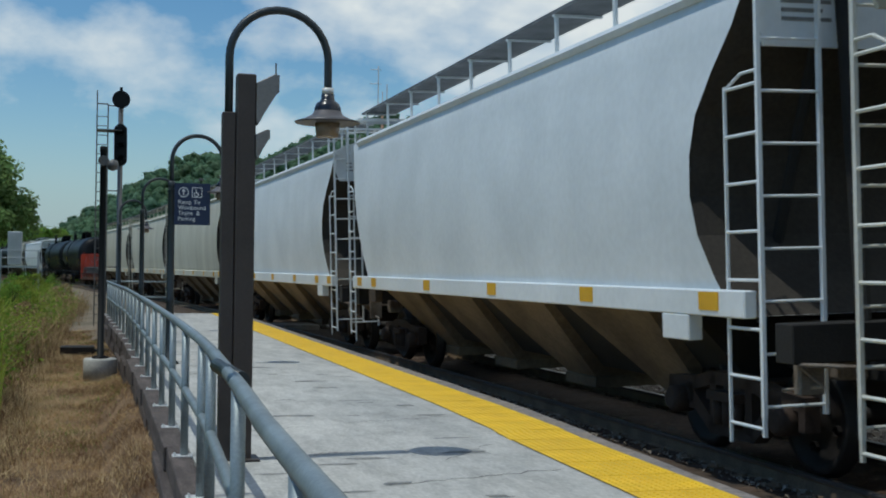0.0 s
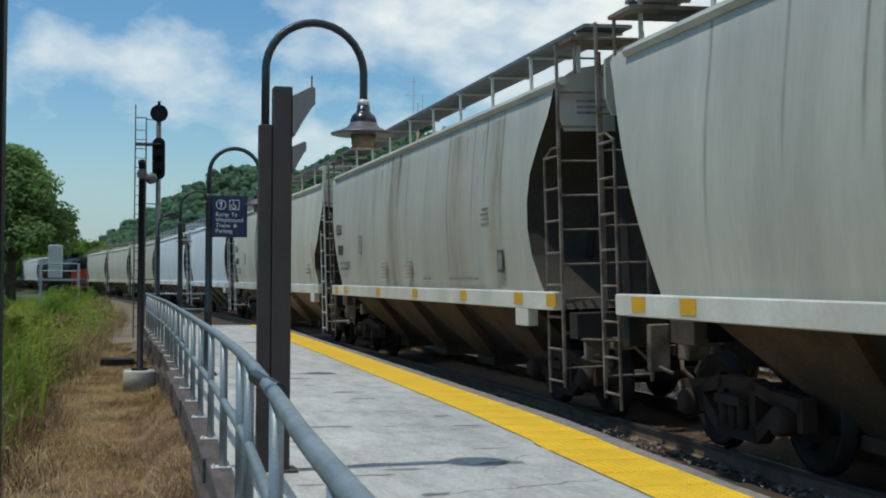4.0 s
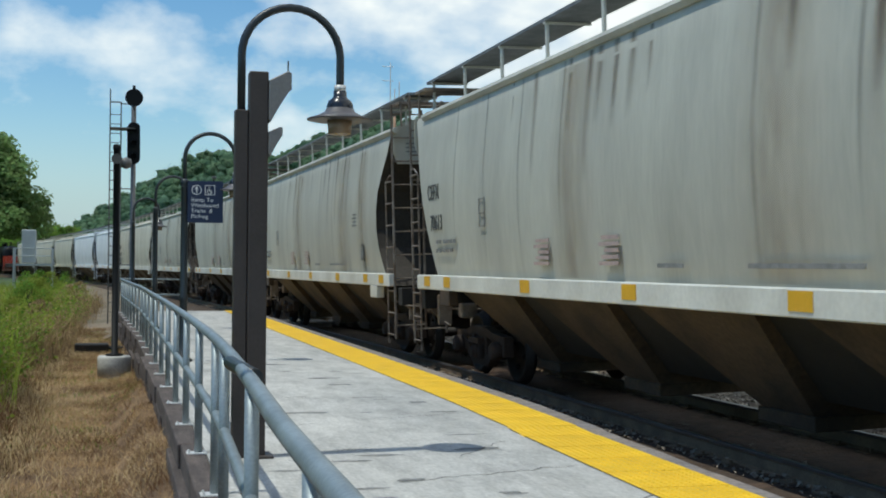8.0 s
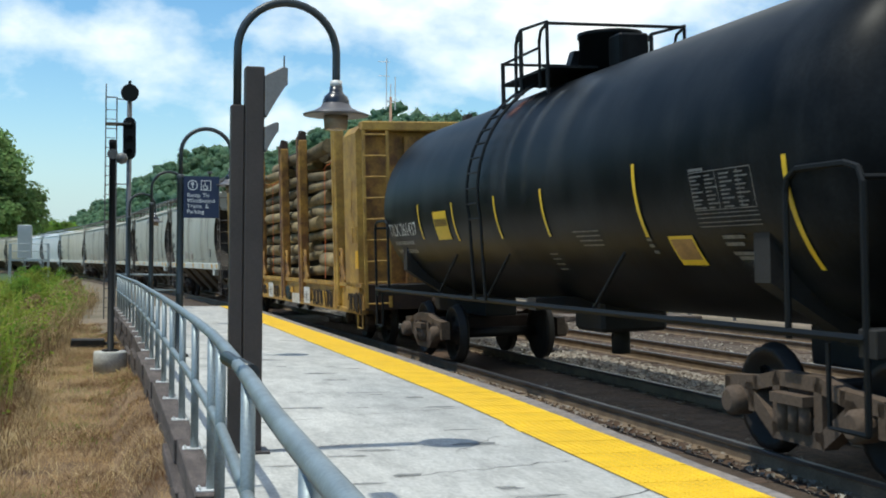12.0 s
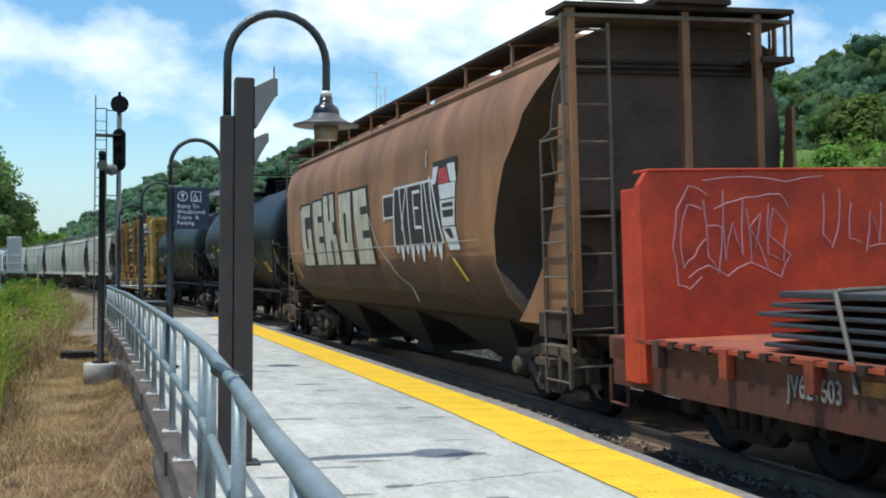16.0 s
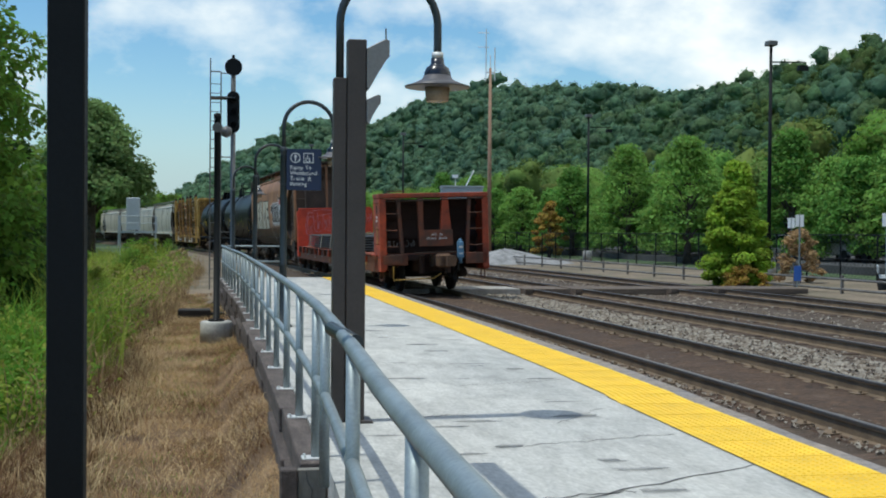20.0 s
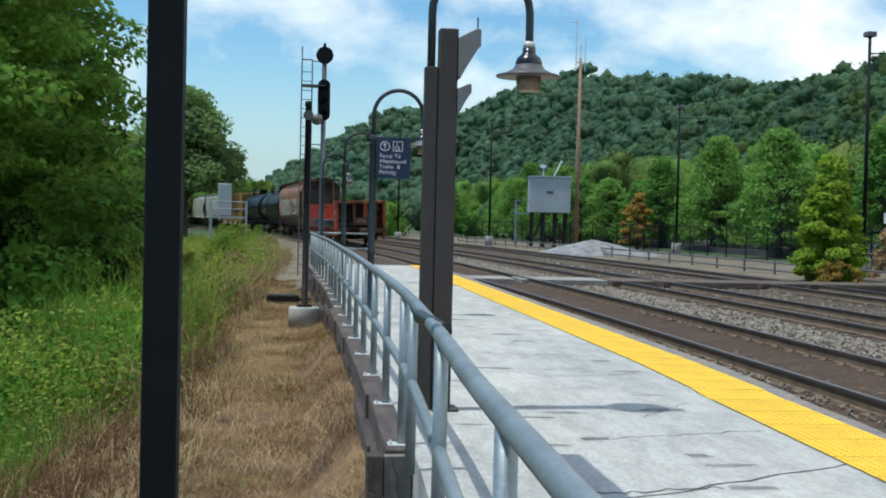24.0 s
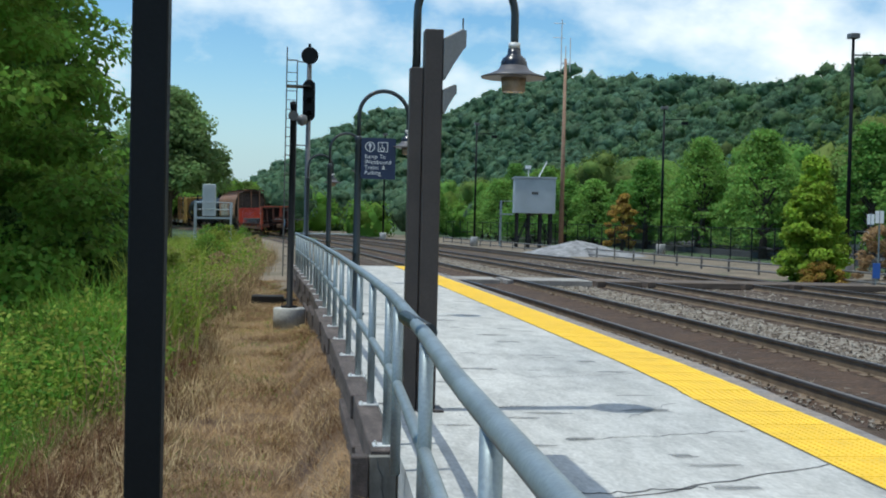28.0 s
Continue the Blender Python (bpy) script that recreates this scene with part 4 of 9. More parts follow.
def truck_meshes():
    for sx in (-1.0, 1.0):
        bm = B()
        # cast side frame: top chord, bottom chord, columns and bearing jaws round open windows
        def bar(pts, wide):
            for (y0, z0), (y1, z1) in zip(pts, pts[1:]):
                d = Vector((0, y1 - y0, z1 - z0))
                nrm = Vector((0, -d.z, d.y)).normalized() * wide / 2
                e = d.normalized() * wide * 0.25
                p, q = Vector((0, y0, z0)) - e, Vector((0, y1, z1)) + e
                v = [bm.verts.new(c + Vector((sx + o, 0, 0))) for o in (-0.07, 0.07) for c in (p - nrm, q - nrm, q + nrm, p + nrm)]
                for f in ((0, 1, 2, 3), (7, 6, 5, 4), (0, 4, 5, 1), (1, 5, 6, 2), (2, 6, 7, 3), (3, 7, 4, 0)):
                    bm.faces.new([v[k] for k in f])
        bar(((-1.10, 0.60), (-0.62, 0.63), (-0.3, 0.70), (0.3, 0.70), (0.62, 0.63), (1.10, 0.60)), 0.12)
        bar(((-0.78, 0.56), (-0.34, 0.26), (0.34, 0.26), (0.78, 0.56)), 0.13)
        for side in (-1, 1):
            bar(((side * 0.30, 0.28), (side * 0.30, 0.68)), 0.11)
            bar(((side * 1.10, 0.62), (side * 1.10, 0.40)), 0.09)
            bar(((side * 0.70, 0.60), (side * 0.70, 0.40)), 0.09)
        for y in (-0.16, 0.0, 0.16):
            tube(bm, [(sx * 1.09, y, 0.30), (sx * 1.09, y, 0.52)], 0.055, 8)
        for y in (-0.89, 0.89):
            tube(bm, [(sx * 0.98, y, 0.455), (sx * 1.16, y, 0.455), (sx * 1.20, y, 0.455)], [0.13, 0.13, 0.09], 12)
        box(bm, sx * 1.09 - 0.08, sx * 1.09 + 0.08, -0.24, 0.24, 0.52, 0.60)
        TRUCK["frame", sx] = mesh_of("side_frame", bm, M_TRUCK)
        # second, darker frame: the shade under most cars is put into its colour
        TRUCK["dark", sx] = TRUCK["frame", sx].copy()
        TRUCK["dark", sx].materials[0] = M_RUSTDARK
    bm = B()
    box(bm, -1.05, 1.05, -0.17, 0.17, 0.42, 0.68, 0.02)
    TRUCK["bolster"] = mesh_of("bolster", bm, M_RUSTDARK)
    bm = B()
    ux, uy = Vector((0, 1, 0)), Vector((0, 0, 1))
    for sx in (-1, 1):
        prof = ((0.62, 0.08), (0.66, 0.12), (0.665, 0.36), (0.655, 0.455), (0.69, 0.49), (0.72, 0.49), (0.735, 0.46), (0.81, 0.455), (0.81, 0.40), (0.75, 0.36), (0.74, 0.15), (0.80, 0.10), (0.80, 0.01))
        rs = [ring(bm, Vector((sx * x, 0, 0)), ux, uy, r, 20) for x, r in prof]
        for a, b in zip(rs, rs[1:]):
            skin(bm, a, b)
        bm.faces.new(rs[-1])
        for k in range(4):
            t = k * math.pi / 2 + 0.3
            c = Vector((sx * 0.765, 0.25 * math.cos(t), 0.25 * math.sin(t)))
            rr = [ring(bm, c + Vector((d, 0, 0)), ux, uy, 0.045, 6) for d in (-0.02, 0.02)]
            skin(bm, *rr)
            bm.faces.new(rr[1])
    tube(bm, [(-0.64, 0, 0), (0.64, 0, 0)], 0.085, 10)
    TRUCK["wheelset"] = mesh_of("wheelset", bm, M_WHEEL)


def truck(car, y, rolling, kind="frame"):
    t = part("truck", TRUCK["bolster"], None, car, "rusty cast steel truck")
    t.location = (0, y, 0)
    for sx in (-1.0, 1.0):
        part("side_frame", TRUCK[kind, sx], None, t)
    for dy in (-0.89, 0.89):
        w = part("wheelset", TRUCK["wheelset"], None, t)
        w.location = (0, dy, 0.455)
        if rolling:
            ROLLING.append((w, dy))
    return t


RUNGS = {}


def rung(parent, a, b, r, material):
    """One round bar from a to b; alike bars share their mesh."""
    a, b = Vector(a), Vector(b)
    d = b - a
    key = (tuple(round(c, 3) for c in d), r, material.name)
    if key not in RUNGS:
        bm = B()
        tube(bm, [(0, 0, 0), tuple(d)], r, 6)
        RUNGS[key] = mesh_of("rung", bm, material)
    part("rung", RUNGS[key], None, parent).location = a


def ladder(parent, x, y0, y1, z0, z1, rungs, material, name="ladder", r=0.022, across="y", stile=0.03):
    """Two flat stiles and round rungs; it stands in the plane of the flank, or of the end (across x)."""
    bm = B()
    for e in (y0, y1):
        if across == "y":
            box(bm, x - 0.02, x + 0.02, e - stile, e + stile, z0, z1)
        else:
            box(bm, e - stile, e + stile, x - 0.02, x + 0.02, z0, z1)
    lad = part(name, bm, material, parent)
    for i in range(rungs):
        z = z0 + 0.08 + (z1 - z0 - 0.16) * i / (rungs - 1)
        if across == "y":
            rung(lad, (x, y0, z), (x, y1, z), r, material)
        else:
            rung(lad, (y0, x, z), (y1, x, z), r, material)
    return lad


def flank_ladder(parent, x, yc, yi, material, slim=1.0):
    """A wide ladder at the car's corner: a tall corner stile, a shorter inner one, and rungs; a stirrup below."""
    bm = B()
    box(bm, x - 0.015, x + 0.015, yc - 0.042 * slim, yc + 0.042 * slim, 0.40, 4.44)
    box(bm, x - 0.012, x + 0.012, yi - 0.03 * slim, yi + 0.03 * slim, 0.30, 3.15)
    tube(bm, [(x, yi, 3.12), (x, (yc + yi) / 2, 3.22), (x, yc, 3.22)], 0.014, 6)
    lad = part("ladder", bm, material, parent)
    for i in range(8):
        z = 0.46 + 0.38 * i
        rung(lad, (x, yc, z), (x, yi, z), 0.015, material)
    return lad


def couplers(car, half, material):
    for e in (-1, 1):
        bm = B()
        tube(bm, [(0, e * (half - 0.9), 0.85), (0, e * (half - 0.15), 0.85)], 0.11, 8)
        box(bm, -0.16, 0.16, e * half - 0.2, e * half + 0.2, 0.68, 1.02, 0.04)
        tube(bm, [(0.25, e * (half - 0.5), 0.95), (0.30, e * (half - 0.1), 0.55), (0.2, e * (half + 0.1), 0.5)], 0.03, 6)
        part("coupler", bm, material, car)


def shell_section(sill, edge, top, w):
    """Half-round flank from sill to roof edge, shallow arched roof; (x, z), right half from the bottom up."""
    pts = []
    for i in range(9):
        f = i / 8
        z = sill + (edge - sill) * f
        pts.append((w * (0.935 + 0.065 * math.sin(math.pi * min(1, f * 1.05))) - 0.03 * f, z))
    for x, z in ((0.93, 0.25), (0.78, 0.62), (0.5, 0.88), (0.2, 1.0)):
        pts.append((w * x * 0.96, edge + (top - edge) * z))
    return pts


def flank_end(half, z, ahead, belly):
    """How far the flank reaches from the car's middle: a straight slant ahead, a hollow curve behind."""
    if belly == "notch" and not ahead:
        a = np.interp(z, (1.30, 1.62, 1.68, 1.94, 2.22, 2.45, 2.63, 2.80, 3.13, 3.97), (1.30, 1.41, 1.53, 1.66, 1.62, 1.45, 1.08, 1.06, 0.72, 0.68))
    elif belly is True:
        a = np.interp(z, (0.6, 1.0, 1.3, 2.4, 3.9), (3.6, 2.2, 1.5, 1.0, 0.6)) if ahead else np.interp(z, (0.6, 1.05, 1.2, 1.5, 2.2, 2.9, 3.5, 4.0, 4.3), (3.4, 2.6, 2.45, 2.9, 2.75, 2.45, 1.75, 1.0, 0.9))
    else:
        a = np.interp(z, (1.3, 3.95), (1.85, 0.5)) if ahead else np.interp(z, (1.30, 1.5, 1.8, 2.2, 2.6, 3.0, 3.4, 3.7, 3.95), (1.45, 1.6, 1.85, 2.0, 2.0, 1.9, 1.6, 1.36, 1.22))
    return half - float(a)


def flank_strip(car, name, y, half_wide, z0, z1, material, sill=1.30, edge=3.97, w=1.60, out=0.006):
    """A thin strip of dirt that follows the flank's curve."""
    bm = B()
    prev = None
    for i in range(9):
        z = z0 + (z1 - z0) * i / 8
        k = min(1, (z - sill) / (edge - sill))
        x = -(w * (0.935 + 0.065 * math.sin(math.pi * min(1, k * 1.05))) - 0.03 * k) - out
        pr = [bm.verts.new((x, y - half_wide, z)), bm.verts.new((x, y + half_wide, z))]
        if prev:
            bm.faces.new((*prev, pr[1], pr[0]))
        prev = pr
    return part(name, bm, material, car)


def hopper(name, label, L, body, sill_mat, mark="", number="", streaks=0, seed=0, rolling=False, chutes=4, old=False, placards=False, frame_mat=None, belly=False, notch=False):
    car = thing(name, label, "railcar", "cars of the freight train")
    fm = M_OLDLADDER if old else frame_mat or sill_mat
    half = L / 2
    yt, yb = half - 0.95, half - 2.35
    sill, edge, top, w = (1.02, 4.12, 4.48, 1.60) if belly else (1.30, 3.97, 4.26, 1.60)
    half_sec = shell_section(sill, edge, top, w)
    if belly:
        half_sec = [(0.30, 0.72), (0.75, 0.86), (1.20, 1.06), (1.43, 1.36), (1.535, 1.75)] + [p for p in half_sec if 1.8 < p[1] < 3.4] + [(1.55, 3.5), (1.50, 3.72), (1.40, 3.95), (1.23, 4.17), (0.95, 4.34), (0.6, 4.44), (0.25, 4.48)]
    sec = half_sec + [(-x, z) for x, z in half_sec[::-1]]
    bm = B()
    rows = []
    n_long = 13
    for i in range(n_long):
        f = -1 + 2 * i / (n_long - 1)
        row = []
        for x, z in sec:
            # the flank ends in a curve, deepest below the middle
            row.append(bm.verts.new((x, f * flank_end(half, z, f > 0, "notch" if notch else belly), z)))
        rows.append(row)
    for a, b in zip(rows, rows[1:]):
        skin(bm, a, b)
    part("body", bm, body, car)
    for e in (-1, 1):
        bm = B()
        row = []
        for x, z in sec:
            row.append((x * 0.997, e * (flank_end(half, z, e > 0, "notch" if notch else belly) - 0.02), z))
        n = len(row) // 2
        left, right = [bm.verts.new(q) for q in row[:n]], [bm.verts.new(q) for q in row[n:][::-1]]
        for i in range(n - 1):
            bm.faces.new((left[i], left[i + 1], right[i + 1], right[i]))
        part("end_sheet", bm, M_ENDSHEET if not old else M_OLDEND, car, "dark grey-brown end sheet")
    rng = random.Random(seed)
    # side sills, end platforms and posts
    for sx in () if belly else (-1, 1):
        bm = B()
        box(bm, sx * 1.53 - 0.06, sx * 1.53 + 0.06, -half + 1.15, half - 0.75, 1.30, 1.52, 0.012)
        part("side_sill", bm, sill_mat, car)
        for e in (-1, 1):
            bm = B()
            jp = 1.97 if notch else 2.3
            box(bm, sx * 1.52 - 0.07, sx * 1.52 + 0.07, e * (half - jp) - 0.24, e * (half - jp) + 0.24, 1.08, 1.30, 0.01)
            part("jack_pad", bm, sill_mat if e < 0 else M_GRIME, car)
    for e in (-1, 1):
        bm = B()
        box(bm, -1.5, 1.5, e * (half - 0.75) - 0.12, e * (half - 0.75) + 0.12, 0.98, 1.28, 0.01)
        box(bm, -0.3, 0.3, e * (half - 1.9) - 1.3, e * (half - 1.9) + 1.3, 0.75, 1.2)
        for sx in (-0.8, 0.8):
            if not belly:
                tube(bm, [(sx, e * (half - 0.75), 1.25), (sx * 0.9, e * (yt - 0.1), 3.95)], 0.06, 6)
                tube(bm, [(sx, e * (half - 2.2), 1.2), (sx, e * (half - 1.25), 3.6)], 0.05, 6)
        part("end_frame", bm, M_UNDER if not old else M_RUSTDARK, car)
        # rust-dark slope sheet under the overhang
        lm = fm
        lp = 0.60 if old else 0.25 if e > 0 else 0.48 if notch else 1.0
        flank_ladder(car, -1.52, e * (half - lp), e * (half - lp - (0.68 if old else 0.42 if e > 0 else 0.5)), lm, 0.45 if old else 0.34)
        ladder(car, e * (half - lp), -1.52, -0.98, 0.55, 4.35, 10, lm, "end_ladder", across="x", stile=0.016, r=0.014)
        if not old or e > 0:
            flank_ladder(car, 1.52, e * (half - lp), e * (half - lp - 0.6), lm, 0.34)
            ladder(car, e * (half - lp), 1.52, 0.98, 0.55, 4.35, 10, lm, "end_ladder", across="x")
        bm = B()
        cx = 1.28 if old else 1.50
        box(bm, -1.50, cx, e * (half - 0.85) - 0.3, e * (half - 0.85) + 0.3, 4.40, 4.44)
        for sx in (-1.45, 0, cx - 0.05):
            tube(bm, [(sx, e * (half - 0.6), 4.42), (sx, e * (half - 0.6), 4.02 if sx else 4.1)], 0.02, 6)
        part("crossover_platform", bm, lm, car)
        if not old:
            # plain sheet that closes the end under the roof, with the reporting marks on it
            bm = B()
            ys = e * (half - lp - 0.10)
            prism(bm, ((-1.40, 3.42), (1.40, 3.42), (1.47, 3.6), (1.47, 4.02), (1.25, 4.16), (0.6, 4.27), (-0.6, 4.27), (-1.25, 4.16), (-1.47, 4.02), (-1.47, 3.6)), ys - 0.02, ys + 0.02)
            plate = part("end_plate", bm, body, car, "grey sheet closing the top of the end")
            if e < 0:
                for k in range(3):
                    bm = B()
                    box(bm, -1.25, -0.80 - 0.08 * (k % 2), ys - 0.027, ys - 0.021, 3.62 + 0.07 * k, 3.65 + 0.07 * k)
                    part("small_print", bm, M_DECAL_FADE, plate)
        # brake rods, hoses and brackets about the coupler
        bm = B()
        ye = e * (half - 0.35)
        tube(bm, [(-1.45, ye - e * 0.3, 0.98), (-0.5, ye, 0.92), (0.2, ye, 0.95)], 0.018, 6)
        tube(bm, [(-0.35, ye, 0.9), (-0.42, ye + e * 0.18, 0.62), (-0.25, ye + e * 0.32, 0.42), (-0.05, ye + e * 0.34, 0.55)], 0.026, 6)
        tube(bm, [(-1.40, ye - e * 0.5, 1.25), (-1.42, ye - e * 0.4, 1.0), (-1.2, ye - e * 0.35, 0.8), (-1.2, ye - e * 0.9, 0.72)], 0.016, 6)
        box(bm, -1.30, -1.08, ye - e * 0.55 - 0.05, ye - e * 0.55 + 0.05, 0.72, 1.2, 0.01)
        box(bm, -0.95, -0.70, ye - e * 0.6 - 0.12, ye - e * 0.6 + 0.12, 0.82, 1.05, 0.02)
        part("brake_rigging", bm, M_GREYLADDER if not old else M_RUSTDARK, car, "grimy rods and brackets at the end")
    # running boards on brackets along the roof
    for sx in (-1, 1):
        bm = B()
        wz = 4.50 if old else 4.56
        rb = 0.86 if old else 1.02
        box(bm, sx * 1.02 - 0.30 if sx < 0 else rb - 0.30, sx * 1.02 + 0.30 if sx < 0 else rb + 0.30, -half + 0.6, half - 0.6, wz, wz + 0.04)
        part("running_board", bm, M_GRATING if not old else M_RUSTDARK, car, "grey grating walkway" if not old else "dark grating walkway")
        bm = B()
        box(bm, sx * 1.28 - 0.015, sx * 1.28 + 0.015, -0.03, 0.03, 4.08, wz - 0.005)
        box(bm, sx * 1.02 - 0.30, sx * 1.02 + 0.30, -0.03, 0.03, wz - 0.03, wz - 0.004)
        bracket = mesh_of("bracket", bm, sill_mat)
        k = 10
        for i in range(k):
            part("bracket", bracket, None, car).location = (0, -half + 0.9 + (L - 1.8) * i / (k - 1), 0)
        bm = B()
        rx = 1.27 if belly else 1.46
        tube(bm, [(sx * rx, -half + 0.95, edge + 0.02), (sx * rx, half - 0.95, edge + 0.02)], 0.06, 6)
        part("roof_rail", bm, body, car)
    bm = B()
    for i in range(4):
        y = -yb + 2 * yb * (i + 0.5) / 4
        box(bm, -0.45, 0.45, y - 1.4, y + 1.4, top + 0.02, top + 0.16, 0.03)
    part("hatch", bm, body, car)
    # discharge hoppers
    if belly:
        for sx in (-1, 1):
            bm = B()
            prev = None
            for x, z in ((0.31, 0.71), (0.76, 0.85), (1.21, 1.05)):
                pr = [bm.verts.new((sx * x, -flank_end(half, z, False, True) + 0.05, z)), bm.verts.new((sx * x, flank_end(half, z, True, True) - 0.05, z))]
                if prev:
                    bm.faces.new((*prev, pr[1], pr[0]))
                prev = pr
            part("belly_sheet", bm, M_BELLY, car, "dark brown underside sheet")
            # band darkest at its foot, thinning out unevenly towards the top
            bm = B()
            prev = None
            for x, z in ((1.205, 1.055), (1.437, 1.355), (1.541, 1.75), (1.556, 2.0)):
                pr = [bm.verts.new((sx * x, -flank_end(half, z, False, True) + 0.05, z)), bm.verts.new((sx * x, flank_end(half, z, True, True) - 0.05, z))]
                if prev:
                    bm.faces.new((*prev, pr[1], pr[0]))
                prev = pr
            part("belly_band", bm, M_BELLYFADE, car, "near-black band fading upward along the lower side")
        decal(car, "chalk_line", -1.60, -half + 3.4, half - 1.1, 2.067, 2.078, M_GRAF)
        bm = B()
        # end sheet between the uprights, with a round hole low down on the near side
        hole = [(-1.02 + 0.19 * math.cos(a), 1.72 + 0.24 * math.sin(a)) for a in np.linspace(0, 2 * math.pi, 20, endpoint=False)]
        rim = [(-1.02 + 0.45 * max(-1, min(1, 1.5 * math.cos(a))), 1.72 + 0.62 * max(-1, min(1, 1.5 * math.sin(a)))) for a in np.linspace(0, 2 * math.pi, 20, endpoint=False)]
        rings = [[bm.verts.new((x, y, z)) for x, z in ring2] for ring2, y in ((hole, -half + 1.34), (rim, -half + 1.34))]
        skin(bm, *rings)
        for f in bm.faces:
            f.smooth = False
        box(bm, -0.57, 1.2, -half + 1.32, -half + 1.36, 1.1, 2.34)
        part("end_plate", bm, M_OLDEND, car, "dark end sheet with a round hole")
        bm = B()
        prism(bm, [(x, z) for x, z in ((1.28, 2.34), (1.36, 2.8), (1.38, 3.2), (1.33, 3.6), (1.2, 3.92), (1.0, 4.17), (0.72, 4.34), (0.35, 4.42))] + [(-x, z) for x, z in ((0.35, 4.42), (0.82, 4.34), (1.15, 4.17), (1.36, 3.92), (1.48, 3.6), (1.52, 3.2), (1.49, 2.8), (1.38, 2.34))], -half + 0.98, -half + 1.02)
        part("end_sheet", bm, M_OLDEND, car, "dark brown end sheet behind the uprights")
        bm = B()
        for k in range(3):
            box(bm, -1.2, 1.2, -half + 0.93, -half + 0.975, 3.86 + 0.06 * k, 3.89 + 0.06 * k)
        part("end_rib", bm, M_RUSTDARK, car)
        # side sheets and uprights that frame the rear end
        for sx in (-1, 1):
            bm = B()
            ring = ((0.78, 1.06), (2.3, 1.06), (1.9, 1.35), (1.45, 1.75), (1.16, 2.3), (0.98, 2.9), (0.90, 3.5), (0.78, 3.5))
            a, b = ([bm.verts.new((sx * x, -half + y, z)) for y, z in ring] for x in (1.41, 1.45))
            skin(bm, a, b)
            bm.faces.new(a)
            bm.faces.new(b)
            for f in bm.faces:
                f.smooth = False
            part("corner_sheet", bm, M_H_BROWN, car, "brown corner sheet")
        for x in (-1.42, -0.05, 0.86):
            bm = B()
            box(bm, x - 0.045, x + 0.045, -half + 0.56, -half + 0.66, 1.2, 4.5, 0.006)
            part("upright", bm, M_H_BROWN, car, "brown steel upright")
        bm = B()
        box(bm, -1.52, 1.30, -half + 0.5, -half + 1.05, 4.50, 4.555, 0.006)
        part("end_walkway", bm, M_RUSTDARK, car)
        bm = B()
        box(bm, -0.45, 0.45, -half + 0.42, -half + 1.1, 4.56, 4.63, 0.006)
        part("hatch_step", bm, M_RUSTDARK, car)
        bm = B()
        tube(bm, [(1.28, -half + 0.55, 4.5), (1.28, -half + 0.55, 3.95)], 0.016, 6)
        tube(bm, [(1.28, -half + 1.0, 4.5), (1.28, -half + 1.0, 3.95)], 0.016, 6)
        box(bm, 0.88, 1.30, -half + 0.52, -half + 1.02, 3.95, 4.02, 0.006)
        tube(bm, [(-1.2, -half + 0.7, 4.55), (-1.2, -half + 0.7, 4.62), (-0.6, -half + 0.7, 4.62), (-0.6, -half + 0.7, 4.55)], 0.012, 6)
        part("end_bracket", bm, M_RUSTDARK, car, "hanging bracket step beside the roof")
        for e in (-1, 1):
            bm = B()
            box(bm, -1.45, 1.45, e * (half - 1.15) - 0.35, e * (half - 1.15) + 0.35, 0.98, 1.06, 0.01)
            box(bm, -1.5, -1.38, e * (half - 1.15) - 0.4, e * (half - 1.15) + 0.4, 0.92, 1.2, 0.01)
            part("end_platform", bm, M_RUSTDARK, car)
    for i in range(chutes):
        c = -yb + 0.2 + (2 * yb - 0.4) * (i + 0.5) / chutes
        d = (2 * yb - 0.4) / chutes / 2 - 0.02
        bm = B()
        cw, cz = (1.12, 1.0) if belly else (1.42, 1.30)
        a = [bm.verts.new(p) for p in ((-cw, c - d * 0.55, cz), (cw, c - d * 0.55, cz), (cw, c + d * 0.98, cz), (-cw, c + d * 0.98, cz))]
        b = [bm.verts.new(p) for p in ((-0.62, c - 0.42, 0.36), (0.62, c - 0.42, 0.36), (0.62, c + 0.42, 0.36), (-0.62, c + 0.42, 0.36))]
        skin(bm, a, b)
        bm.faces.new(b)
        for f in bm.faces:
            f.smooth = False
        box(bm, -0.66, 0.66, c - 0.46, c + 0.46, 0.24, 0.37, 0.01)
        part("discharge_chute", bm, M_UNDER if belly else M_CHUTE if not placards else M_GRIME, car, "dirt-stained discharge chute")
    # added black inner sheet: shade in the gaps between chutes, put into colour
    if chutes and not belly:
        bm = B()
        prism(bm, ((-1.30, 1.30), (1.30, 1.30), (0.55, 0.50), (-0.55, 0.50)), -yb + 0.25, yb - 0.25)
        part("chute_gap_sheet", bm, M_UNDER, car, "black sheet drawn as the shade between the chutes")
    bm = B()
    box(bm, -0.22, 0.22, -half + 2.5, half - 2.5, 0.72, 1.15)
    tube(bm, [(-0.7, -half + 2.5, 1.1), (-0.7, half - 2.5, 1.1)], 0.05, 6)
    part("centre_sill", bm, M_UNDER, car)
    for e in (-1, 1):
        truck(car, e * (half - 2.3), rolling, "frame" if old else "dark")
    couplers(car, half, M_RUSTDARK)
    # hand brake on the forward end
    yw = half - 0.52
    bx, bz = (-1.08, 2.09) if number == "70609" else (-0.62, 2.35)
    wheel = [(bx + 0.27 * math.cos(a), yw, bz + 0.27 * math.sin(a)) for a in np.linspace(0, 2 * math.pi, 19)]
    bm = B()
